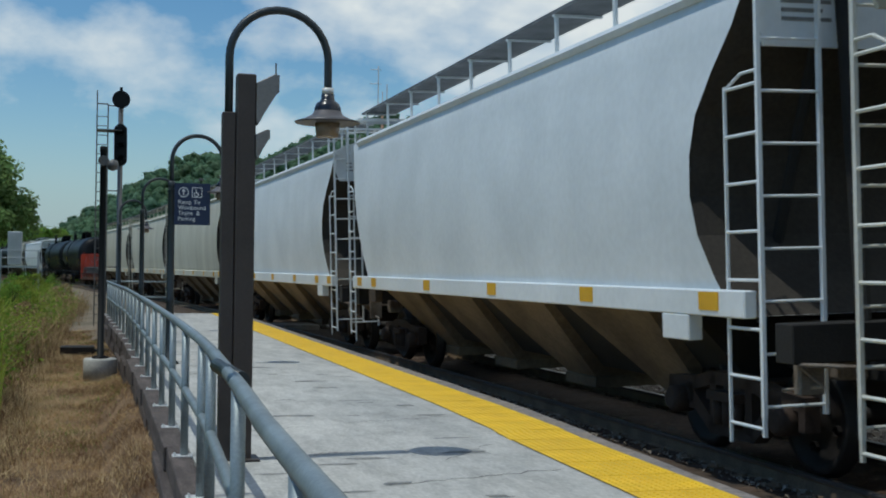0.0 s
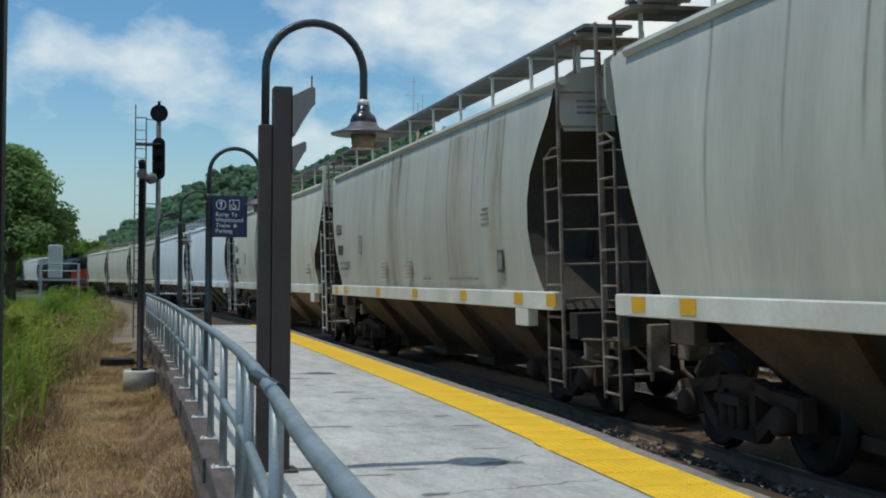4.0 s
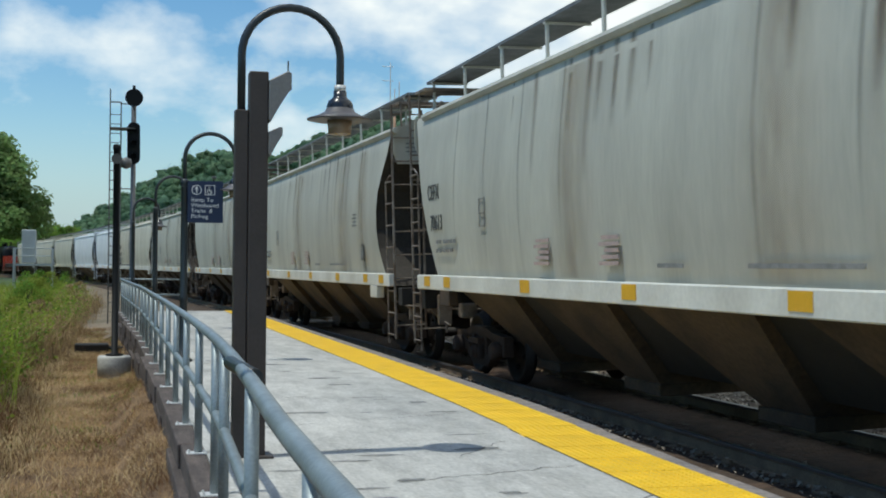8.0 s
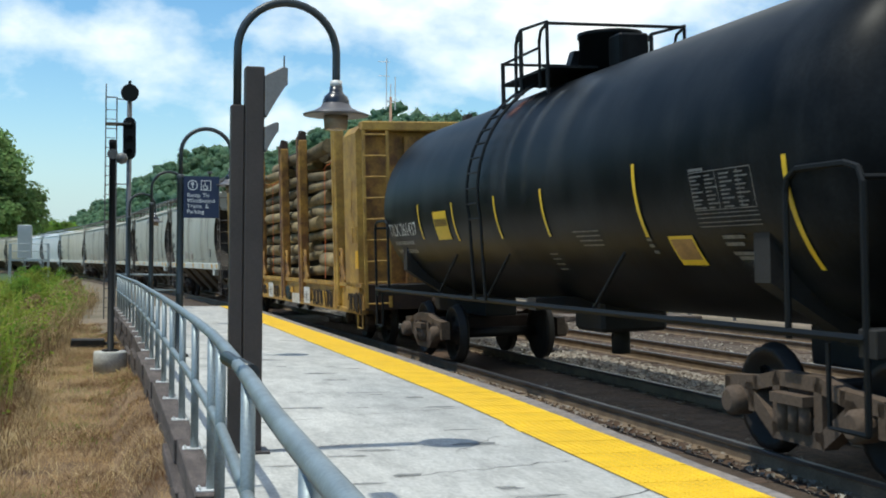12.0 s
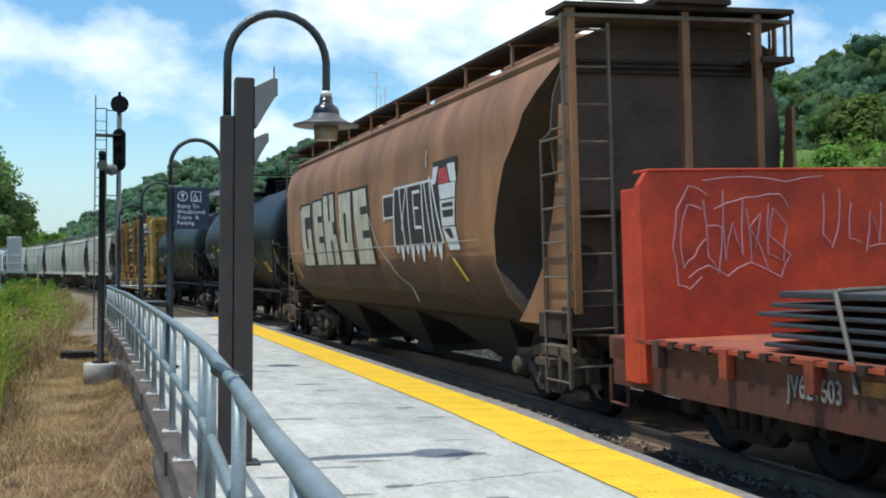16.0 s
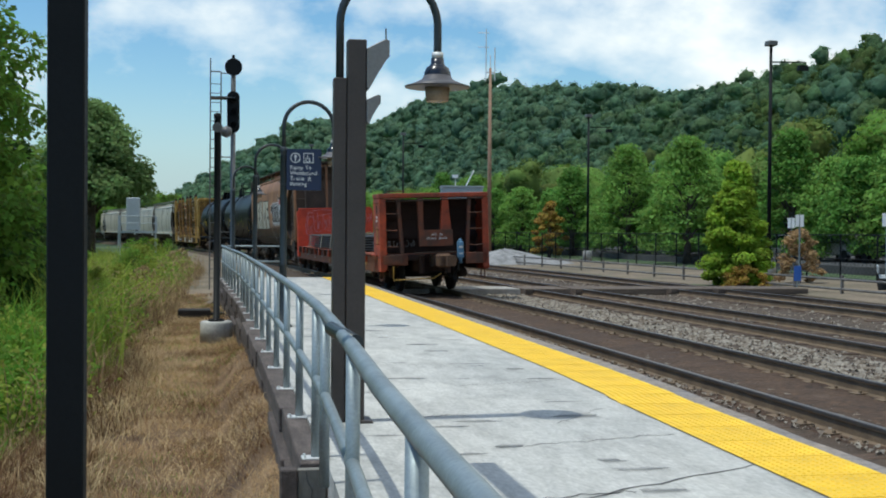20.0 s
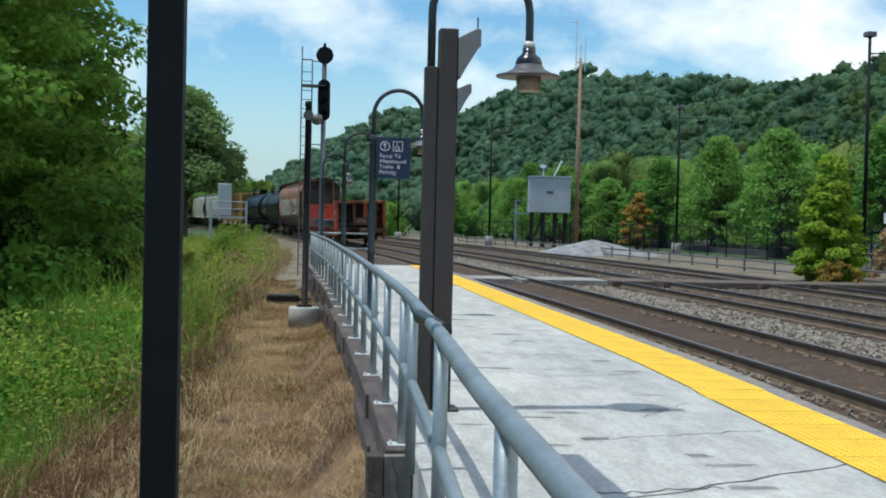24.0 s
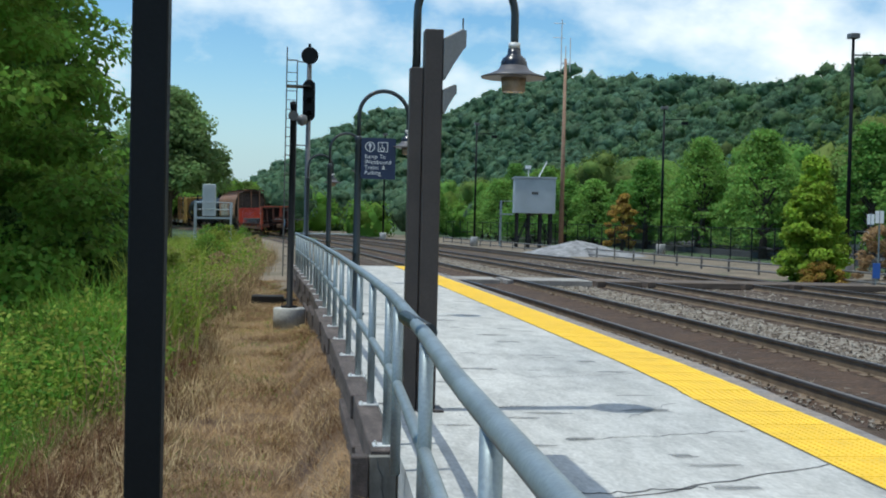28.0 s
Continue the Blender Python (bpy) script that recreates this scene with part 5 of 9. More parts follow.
    tube(bm, wheel, 0.016, 6, False)
    for k in range(5):
        a = k * 1.2566
        tube(bm, [(bx, yw - 0.03, bz), (bx + 0.27 * math.cos(a), yw, bz + 0.27 * math.sin(a))], 0.012, 5)
    part("brake_wheel", bm, M_GREYLADDER, car, "spoked hand-brake wheel")
    bm = B()
    box(bm, bx - 0.16, bx + 0.16, yw - 0.24, yw - 0.05, bz - 0.21, bz + 0.21, 0.03)
    tube(bm, [(bx, yw - 0.12, bz - 0.21), (bx, yw - 0.12, 1.2)], 0.02, 6)
    part("brake_housing", bm, M_H_BROWN if not old else M_RUSTDARK, car, "rusty brake housing")
    # amber reflectors on the sill
    for d in () if belly or notch else (1.35, 2.45, 5.8, 8.75, 11.7, 14.2, 15.4):
        if d < L - 1:
            decal(car, "reflector", -1.594, half - d - 0.16, half - d + 0.16, 1.35, 1.50, M_REFLECT)
    xs = -w - 0.012
    if mark:
        lettering(mark, 0.33, M_DECAL_BLACK, car, xs + 0.02, half - 1.5, 2.59, wide=0.8)
        lettering(number, 0.33, M_DECAL_BLACK, car, xs + 0.02, half - 1.62, 2.13, wide=0.8)
        for k in range(2):
            for i in range(6 - k):
                y = half - 1.92 - 0.17 * i - 0.06 * (i > 1)
                decal(car, "small_print", xs + 0.02, y, y - (0.13, 0.10, 0.14)[(i + k) % 3], 1.99 - 0.13 * k, 2.045 - 0.13 * k, M_DECAL_FADE)
        q = B()
        for a, b, c, d in ((0, 0.25, 0, 0.02), (0, 0.25, 0.36, 0.38), (0, 0.02, 0, 0.38), (0.23, 0.25, 0, 0.38), (0.0, 0.25, 0.17, 0.19)):
            box(q, xs + 0.005, xs + 0.013, half - 4.1 - b, half - 4.1 - a, 2.18 + c, 2.18 + d)
        part("panel_mark", q, M_DECAL_FADE, car)
    if placards:
        n = 9
        for i in range(n):
            y = -half + 2.4 + (L - 4.6) * (i + 0.5) / n
            if rng.random() < 0.8:
                flank_strip(car, "panel_seam", y, 0.05, 1.56 + 1.2 * rng.random() * (i % 2), 3.92, M_SEAM)
        for y, wd in ((-half + 5.2, 0.8), (-half + 3.4, 0.5), (half - 7.5, 0.7)):
            flank_strip(car, "rust_stain", y + rng.uniform(-0.4, 0.4), wd, 1.54, 3.9, M_WARMSTAIN, out=0.004)
        for y in (half - 6.4, half - 8.3):
            for k in range(5):
                decal(car, "notice_line", xs + 0.016, y - 0.24, y + 0.24 - 0.07 * (k % 3), 1.68 + 0.065 * k, 1.72 + 0.065 * k, M_DECAL_RED, "faded pink stencilled line")
        for y, wd in ((half - 9.4, 0.5), (half - 11.0, 1.5)):
            decal(car, "small_print", xs + 0.012, y, y - wd, 1.66, 1.70, M_DECAL_FADE)
        decal(car, "tack_board", -w + 0.014, -half + 3.0, -half + 3.24, 1.76, 2.06, M_DECAL_BLACK)
        decal(car, "tack_plate", -w + 0.008, -half + 3.04, -half + 3.20, 1.80, 2.02, M_DECAL_FADE)
        for k in range(4):
            decal(car, "small_print", -w + 0.012, -half + 3.6, -half + 3.95 - 0.08 * (k % 2), 2.42 + 0.07 * k, 2.45 + 0.07 * k, M_DECAL_FADE)
    for k in range(streaks):
        y = -yb + 1.0 + (2 * yb - 2) * rng.random()
        q = B()
        z1 = 3.92
        z0 = z1 - rng.uniform(0.5, 1.5)
        ww = rng.uniform(0.04, 0.13)
        prev = None
        for i in range(7):
            f = i / 6
            z = z1 + (z0 - z1) * f
            kk = min(1, (z - sill) / (edge - sill))
            x = -(w * (0.935 + 0.065 * math.sin(math.pi * min(1, kk * 1.05))) - 0.03 * kk) - 0.006
            pr = [q.verts.new((x, y - ww, z)), q.verts.new((x, y + ww, z))]
            if prev:
                q.faces.new((prev[0], prev[1], pr[1], pr[0]))
            prev = pr
        part("rust_streak", q, M_SOFTRUST, car)
    return car


def tank_car(label, L, mark, number, seed):
    car = thing("tank_car", label, "railcar", "cars of the freight train")
    half = L / 2
    R, zc, yt = 1.50, 2.55, half - 0.72
    bm = B()
    prof = [(0.05, -yt)] + [(R * math.sin(a), -yt + 0.75 - 0.75 * math.cos(a)) for a in (0.3, 0.6, 0.9, 1.2, 1.57)]
    ys = [(r, y) for r, y in prof] + [(R, y) for y in np.linspace(-yt + 1.5, yt - 1.5, 9)] + [(r, -y) for r, y in prof[::-1]]
    rs = [ring(bm, Vector((0, y, zc)), Vector((1, 0, 0)), Vector((0, 0, 1)), r, 40) for r, y in ys]
    for a, b in zip(rs, rs[1:]):
        skin(bm, a, b)
    bm.faces.new(rs[0])
    bm.faces.new(rs[-1])
    part("tank", bm, M_TANK, car, "glossy black tank shell")
    # stub sills, bolsters and end rails
    for e in (-1, 1):
        bm = B()
        box(bm, -0.28, 0.28, e * (half - 1.8) - 1.5, e * (half - 1.8) + 1.5, 0.72, 1.18, 0.02)
        prism(bm, ((-1.35, 1.5), (-1.35, 1.95), (-0.9, 1.55), (0.9, 1.55), (1.35, 1.95), (1.35, 1.5), (0.5, 0.95), (-0.5, 0.95)), e * (half - 2.3) - 0.12, e * (half - 2.3) + 0.12)
        box(bm, -1.5, 1.5, e * (half - 0.75) - 0.1, e * (half - 0.75) + 0.1, 1.02, 1.22, 0.01)
        part("end_sill", bm, M_UNDER, car)
        bm = B()
        yy = e * (half - 0.75)
        for sx in (-1.5, 1.5):
            tube(bm, [(sx, yy, 0.5), (sx, yy, 2.22), (sx, e * (half - 0.80), 2.32), (sx, e * (half - 0.95), 2.36), (sx, e * (half - 1.55), 2.36), (sx, e * (half - 1.67), 2.30), (sx, e * (half - 1.7), 2.2), (sx, e * (half - 1.7), 1.1)], 0.025, 6)
            tube(bm, [(sx, yy, 0.5), (sx, e * (half - 1.2), 0.5), (sx, e * (half - 1.2), 1.1)], 0.022, 6)
        tube(bm, [(-1.5, yy, 2.25), (1.5, yy, 2.25)], 0.025, 6)
        part("hand_rail", bm, M_BLACKPOST, car)
        truck(car, e * (half - 2.3), True)
    for sx in (-1, 1):
        bm = B()
        tube(bm, [(sx * 1.5, -half + 0.75, 1.15), (sx * 1.5, half - 0.75, 1.15)], 0.035, 6)
        part("side_pipe", bm, M_BLACKPOST, car)
    # dome platform and railing, ladder at mid length
    bm = B()
    box(bm, -0.95, 0.95, -0.15, 1.70, zc + R + 0.02, zc + R + 0.05)
    deck = part("dome_platform", bm, M_BLACKPOST, car)
    for x in (-0.95, 0.95):
        bm = B()
        tube(bm, [(x, -0.10, zc + R - 0.3), (x, -0.10, zc + R + 0.60), (x, 0.85, zc + R + 0.66), (x, 0.98, zc + R + 0.60), (x, 1.06, zc + R + 0.48), (x, 1.08, zc + R - 0.25)], 0.024, 6)
        tube(bm, [(x, -0.10, zc + R + 0.58), (x, 0.12, zc + R + 0.52), (x, 0.18, zc + R + 0.40), (x, 0.18, zc + R - 0.2)], 0.022, 6)
        tube(bm, [(x, 0.86, zc + R + 0.64), (x, 0.86, zc + R - 0.2)], 0.03, 6)
        part("rail", bm, M_BLACKPOST, deck)
        bm = B()
        tube(bm, [(x, 1.60, zc + R - 0.3), (x, 1.60, zc + R + 0.34)], 0.03, 6)
        tube(bm, [(x, 1.60, zc + R + 0.32), (x, 0.2, zc + R + 0.32)], 0.018, 6)
        part("rail", bm, M_BLACKPOST, deck)
    for y, z in ((-0.10, 0.58), (1.60, 0.32)):
        bm = B()
        tube(bm, [(-0.95, y, zc + R + z), (0.95, y, zc + R + z)], 0.022, 6)
        part("rail", bm, M_BLACKPOST, deck)
    bm = B()
    turned(bm, ((0.40, 0), (0.40, 0.50), (0.42, 0.50), (0.42, 0.56), (0.1, 0.58)), (0, 0.12, zc + R - 0.05), 18)
    dome = part("dome", bm, M_TANK, car)
    bm = B()
    prism(bm, ((-0.5, zc + R - 0.1), (0.3, zc + R - 0.1), (0.2, zc + R + 0.34), (-0.36, zc + R + 0.34)), 0.45, 0.62)
    part("valve_guard", bm, M_TANK, dome)
    bm = B()
    box(bm, -0.2, 0.2, -0.62, -0.25, zc + R, zc + R + 0.40, 0.03)
    part("valve_box", bm, M_TANK, dome)
    bm = B()
    turned(bm, ((0.14, 0), (0.14, 0.22), (0.05, 0.26)), (0, 1.3, zc + R - 0.05), 10)
    part("vent", bm, M_TANK, car)
    bm = B()
    for y in (0.75, 1.22):
        pts = [(-math.cos(a) * (R + 0.14), y, zc + math.sin(a) * (R + 0.14)) for a in np.linspace(1.1, -0.2, 10)]
        tube(bm, pts + [(-1.56, y, 1.15)], 0.022, 6)
    lad = part("ladder", bm, M_BLACKPOST, car)
    bm = B()
    prev = None
    for i in range(7):
        a = 0.72 + 0.10 * i
        pr = [bm.verts.new((-math.cos(a) * (R + 0.007), y, zc + math.sin(a) * (R + 0.007))) for y in (0.62, 1.34)]
        if prev:
            bm.faces.new((*prev, pr[1], pr[0]))
        prev = pr
    part("rust_patch", bm, M_RUSTPATCH, car, "orange rust under the ladder's top")
    for y, wd in ((-0.6, 0.5), (0.1, 0.35), (-1.6, 0.8)):
        bm = B()
        prev = None
        for i in range(9):
            a = -0.15 + 0.13 * i
            pr = [bm.verts.new((-math.cos(a) * (R + 0.005), y + d, zc + math.sin(a) * (R + 0.005))) for d in (-wd / 2, wd / 2)]
            if prev:
                bm.faces.new((*prev, pr[1], pr[0]))
            prev = pr
        part("dust_streak", bm, M_DUST, car, "pale dust running down the shell")
    for k in range(11):
        a = 1.05 - 0.125 * k
        rung(lad, (-math.cos(a) * (R + 0.14), 0.75, zc + math.sin(a) * (R + 0.14)), (-math.cos(a) * (R + 0.14), 1.22, zc + math.sin(a) * (R + 0.14)), 0.016, M_BLACKPOST)
    bm = B()
    box(bm, -0.45, 0.45, -0.45, 0.45, 0.75, 1.2, 0.05)
    tube(bm, [(0, 0, 0.8), (0, 0, 0.45)], 0.12, 10)
    box(bm, -1.2, 1.2, -0.15, 0.15, 1.05, 1.2)
    part("bottom_outlet", bm, M_UNDER, car)
    for y in (-2.6, 0.9, 3.2):
        bm = B()
        tube(bm, [(-1.5, y, 1.15), (-1.32, y - 0.45, 1.75)], 0.018, 6)
        part("pipe_brace", bm, M_BLACKPOST, car)
    couplers(car, half, M_RUSTDARK)

    def on_shell(y, z, up=0.008):
        dz = z - zc
        return -math.sqrt(max((R + up) ** 2 - dz * dz, 0.01))

    bm = B()
    prev = None
    for i in range(7):
        z = 1.95 + 1.1 * i / 6
        k = abs(z - zc) / R
        a = 1.22
        pr = []
        for aa in (a, a - 0.07):
            rr, yy = R * math.sin(aa), yt - 0.75 + 0.75 * math.cos(aa)
            pr.append(bm.verts.new((-math.sqrt(max(rr * rr - (z - zc) ** 2, 0.01)) - 0.008, yy + 0.008, z)))
        if prev:
            bm.faces.new((*prev, pr[1], pr[0]))
        prev = pr
    part("head_stripe", bm, M_PLACARD, car, "curved yellow reflective stripe")

    def word(t, size, y, z, material, wide=0.75):
        me = text_mesh(t, size, material, "lettering", 0.0)
        for v in me.vertices:
            a, b = v.co.x * wide, v.co.y
            zz = z + b
            v.co = (on_shell(0, zz), y - a, zz)
        return part("lettering", me, None, car)

    word(mark + " " + number, 0.30, yt - 0.95, 2.02, M_DECAL_WHITE, 1.12)
    for k in range(2):
        bm = B()
        z = 1.93 - 0.14 * k
        for i in range(9):
            y = yt - 1.1 - i * 0.14
            q = [bm.verts.new((on_shell(0, zz), yy, zz)) for yy, zz in ((y, z), (y - 0.11, z), (y - 0.11, z + 0.06), (y, z + 0.06))]
            bm.faces.new(q)
        part("small_print", bm, M_DECAL_FADE, car)
    for y, z0, z1, m, w in ((yt - 3.0, 2.0, 2.55, M_PLACARD, 0.09), (yt - 3.86, 1.98, 2.40, M_PLACARD, 0.70), (yt - 4.85, 1.95, 2.5, M_PLACARD, 0.09), (yt - 6.74, 1.95, 2.5, M_PLACARD, 0.09), (yt - 8.42, 1.95, 2.5, M_PLACARD, 0.09), (yt - 10.92, 1.9, 2.6, M_PLACARD, 0.09), (-yt + 1.02, 1.60, 2.48, M_PLACARD, 0.09), (-yt + 3.2, 1.63, 1.90, M_PLACARD, 0.48), (-yt + 3.17, 1.68, 1.87, M_DULLORANGE, 0.42)):
        bm = B()
        prev = None
        w = 0.065 if w < 0.1 else w
        for i in range(12):
            z = z0 + (z1 - z0) * i / 11
            up = 0.013 if m is M_DULLORANGE else 0.01
            pr = [bm.verts.new((on_shell(0, z, up), y, z)), bm.verts.new((on_shell(0, z, up), y - w, z))]
            if prev:
                bm.faces.new((*prev, pr[1], pr[0]))
            prev = pr
        part("reflector" if w < 1 else "placard", bm, m, car)
    bm = B()
    for i in range(8):
        y = yt - 3.91 - i * 0.08
        z = 2.18
        q = [bm.verts.new((on_shell(0, zz, 0.014), yy, zz)) for yy, zz in ((y, z), (y - 0.055, z), (y - 0.055, z + 0.11), (y, z + 0.11))]
        bm.faces.new(q)
    part("placard_print", bm, M_RUSTDARK, car)
    bm = B()

    def mark_bar(y0, y1, z0, z1):
        q = [bm.verts.new((on_shell(0, zz, 0.01), yy, zz)) for yy, zz in ((y0, z0), (y1, z0), (y1, z1), (y0, z1))]
        bm.faces.new(q)
    p0 = -yt + 2.50
    for r in range(9):
        for i in range(4):
            z = 2.12 + r * 0.034
            mark_bar(p0 - i * 0.25 - 0.02, p0 - i * 0.25 - (0.22, 0.12, 0.18, 0.15)[(r * 3 + i) % 4], z, z + 0.014)
    for z in (2.105, 2.43, 2.075, 2.04, 2.00, 1.965):
        mark_bar(p0, p0 - 1.02, z, z + 0.008)
    for d in (0, 0.44, 0.80, 1.012):
        mark_bar(p0 - d, p0 - d - 0.010, 2.105, 2.438)
    mark_bar(p0, p0 - 0.26, 2.445, 2.47)
    for y, z, w in ((-yt + 3.66, 1.86, 0.10), (-yt + 3.66, 1.80, 0.10), (-yt + 3.63, 1.74, 0.10), (-yt + 2.2, 1.86, 0.36), (-yt + 2.2, 1.80, 0.30), (-yt + 2.15, 1.72, 0.5), (-yt + 2.1, 1.68, 0.4)):
        mark_bar(y, y - w, z, z + 0.03)
    for r in range(4):
        mark_bar(-yt + 5.4 - 0.05 * r, -yt + 4.7, 1.98 - 0.05 * r, 1.995 - 0.05 * r)
        mark_bar(-yt + 6.4, -yt + 6.15, 1.74 - 0.06 * r, 1.755 - 0.06 * r)
    part("data_panel", bm, M_DECAL_DIM, car)["kind"] = "stuff"
    bm = B()
    prev = None
    for i in range(8):
        z = 1.74 - 0.075 * i
        pr = [bm.verts.new((on_shell(0, z, 0.008), -yt + 2.06 + 0.02 * i + 0.05 * (i % 3), z)), bm.verts.new((on_shell(0, z, 0.008), -yt + 1.93 - 0.055 * i, z))]
        if prev:
            bm.faces.new((*prev, pr[1], pr[0]))
        prev = pr
    part("dust_drip", bm, M_DUST, car, "pale dusty drip low on the shell")
    return car


def log_car(L):
    car = thing("log_car", "yellow bulkhead flatcar stacked with long poles", "railcar", "cars of the freight train")
    half = L / 2
    zd = 1.18
    bm = B()
    box(bm, -1.4, 1.4, -half + 0.6, half - 0.6, zd - 0.12, zd, 0.01)
    part("deck", bm, M_LOGSTAKE, car)
    for sx in (-1, 1):
        bm = B()
        prism(bm, ((sx * 1.42, 0.62), (sx * 1.50, 0.62), (sx * 1.50, 0.70), (sx * 1.45, 0.72), (sx * 1.45, 1.12), (sx * 1.50, 1.14), (sx * 1.50, 1.22), (sx * 1.42, 1.22)), -half + 0.55, half - 0.55)
        part("side_sill", bm, M_LOGYELLOW, car, "yellow side sill with rust")
        for i, f in enumerate((8.75, -7.4, 5.15, 2.70, -1.05, -3.50)):
            y = f
            bm = B()
            prism_y = 0.13
            box(bm, sx * 1.44 - 0.10, sx * 1.44 + 0.10, y - prism_y, y + prism_y, 0.75, 4.52, 0.02)
            prism(bm, ((sx * 1.34, 4.5), (sx * 1.54, 4.5), (sx * 1.48, 4.74), (sx * 1.36, 4.70)), y - prism_y + 0.03, y + prism_y - 0.06)
            plain = i < 2
            st = part("stake", bm, M_LOGYELLOW if plain else M_LOGSTAKE, car, "" if plain else "rust-stained yellow stake")
            bm = B()
            prism(bm, ((sx * 1.335, 4.40), (sx * 1.545, 4.40), (sx * 1.545, 4.53), (sx * 1.485, 4.75), (sx * 1.355, 4.71)), y - prism_y + 0.025, y + prism_y + 0.004)
            part("tip", bm, M_RUSTDARK, st, "dark worn stake tip")
            bm = B()
            box(bm, sx * 1.545 - 0.012, sx * 1.545 + 0.012, y + 0.015, y + 0.145, 0.68, 4.60, 0.004)
            part("flange", bm, M_LOGYELLOW if plain else M_STAKEEDGE, st, "" if plain else "rust-worn stake edge")
            bm = B()
            pf = ((y - 0.13, 1.22), (y - 0.56, 1.22), (y - 0.54, 1.30), (y - 0.40, 1.42), (y - 0.30, 1.60), (y - 0.27, 1.90), (y - 0.13, 1.92))
            va = [[bm.verts.new((sx * 1.46 + d, a, b)) for a, b in pf] for d in (-0.03, 0.03)]
            skin(bm, *va)
            bm.faces.new(va[0])
            bm.faces.new(va[1][::-1])
            part("gusset", bm, M_LOGSTAKE, st)
            for zz in (1.32, 1.53, 1.76):
                bm = B()
                box(bm, sx * 1.494 - 0.005, sx * 1.494 + 0.005, y - 0.22, y - 0.17, zz, zz + 0.085)
                part("slot", bm, M_BLACKPOST, st)
    for e in (-1, 1):
        ye = e * (half - 0.85)
        yb = ye + (0.25 if e > 0 else 0)
        bk = B()
        box(bk, -1.315, 1.315, yb - 0.05, yb + 0.05, zd, 4.22, 0.01)
        for x in (-0.45, 0.45):
            box(bk, x - 0.09, x + 0.09, yb + e * 0.05 - 0.12, yb + e * 0.05 + 0.12, zd, 4.05)
        bh = part("bulkhead", bk, M_LOGSTAKE, car, "rusty bulkhead plate")
        for sx in (-1, 1):
            bm = B()
            prism(bm, ((sx * 1.32, 0.62), (sx * 1.50, 0.62), (sx * 1.50, 4.14), (sx * 1.38, 4.30), (sx * 1.32, 4.30)), *((ye + 0.20, ye + 0.58) if e > 0 else (ye - 0.10, ye + 1.0)))
            part("bulkhead_post", bm, M_LOGYELLOW, car)
        bm = B()
        box(bm, -1.42, 1.42, yb + e * 0.15 - 0.16, yb + e * 0.15 + 0.16, 4.16, 4.34, 0.02)
        part("top_beam", bm, M_LOGYELLOW, car)
        ladder(car, yb + e * 0.40, -1.42, -0.95, 0.75, 4.15, 9, M_LOGYELLOW, "end_ladder", across="x")
        ladder(car, yb + e * 0.42, 1.42, 0.95, 0.75, 3.95, 9, M_LOGYELLOW, "end_ladder", across="x")
        bm = B()
        tube(bm, [(-1.53, ye - 0.1, 2.0), (-1.53, ye - 0.1, 2.3), (-1.53, ye + 0.2, 2.3), (-1.53, ye + 0.2, 2.0)], 0.015, 6)
        tube(bm, [(-1.53, ye + 0.15, 3.2), (-1.55, ye + 0.18, 2.6), (-1.53, ye + 0.05, 2.3)], 0.012, 6)
        part("grab_iron", bm, M_LOGYELLOW, car)
        bm = B()
        tube(bm, [(-1.46, ye - 0.2, 0.65), (-1.46, ye - 0.2, 0.35), (-1.46, ye + 0.2, 0.35), (-1.46, ye + 0.2, 0.65)], 0.018, 6)
        part("stirrup", bm, M_LOGYELLOW, car)
        decal(car, "reflector", -1.504, ye - 0.12, ye + 0.12, 1.5, 1.85, M_REFLECT)
        bm = B()
        box(bm, -1.4, 1.4, e * (half - 0.62) - 0.1, e * (half - 0.62) + 0.1, 0.7, 1.2, 0.01)
        part("end_sill", bm, M_RUSTDARK, car)
        truck(car, e * (half - 2.3), True, "dark")
    bm = B()
    prism(bm, ((-0.35, 0.55), (0.35, 0.55), (0.35, 1.05), (-0.35, 1.05)), -half + 2, half - 2)
    part("centre_sill", bm, M_UNDER, car)
    couplers(car, half, M_RUSTDARK)
    # lettering boards on the sill
    decal(car, "number_board", -1.512, 5.90, 3.40, 0.64, 1.02, M_SPRAYDARK)
    decal(car, "sill_patch", -1.516, 5.72, 5.34, 0.90, 1.03, M_REFLECT)
    lettering("TTJX", 0.36, M_DECAL_WHITE, car, -1.522, 5.87, 0.66, wide=0.60)
    lettering("81900", 0.36, M_DECAL_WHITE, car, -1.522, 4.80, 0.66, wide=0.66)
    for y0, y1 in ((6.85, 6.32), (1.36, 0.62), (-3.74, -4.42)):
        decal(car, "sill_panel", -1.512, y0, y1, 0.66, 1.04, M_DECAL_WHITE)
        for a, b, z0, z1 in ((0.03, -0.03, 0.78, 0.94), (0.05, 0.01, 0.72, 0.80), (0.22, 0.10, 0.84, 0.87), (0.24, 0.12, 0.79, 0.81), (-0.12, -0.24, 0.86, 0.88), (-0.10, -0.20, 0.74, 0.76)):
            decal(car, "panel_print", -1.518, (y0 + y1) / 2 + a, (y0 + y1) / 2 + b, z0, z1, M_DECAL_BLACK)
    for y in (-2.22, -2.56, -2.90):
        decal(car, "mark_bar", -1.514, y, y - 0.28, 0.62, 0.86, M_DECAL_WHITE)
    rngd = random.Random(31)
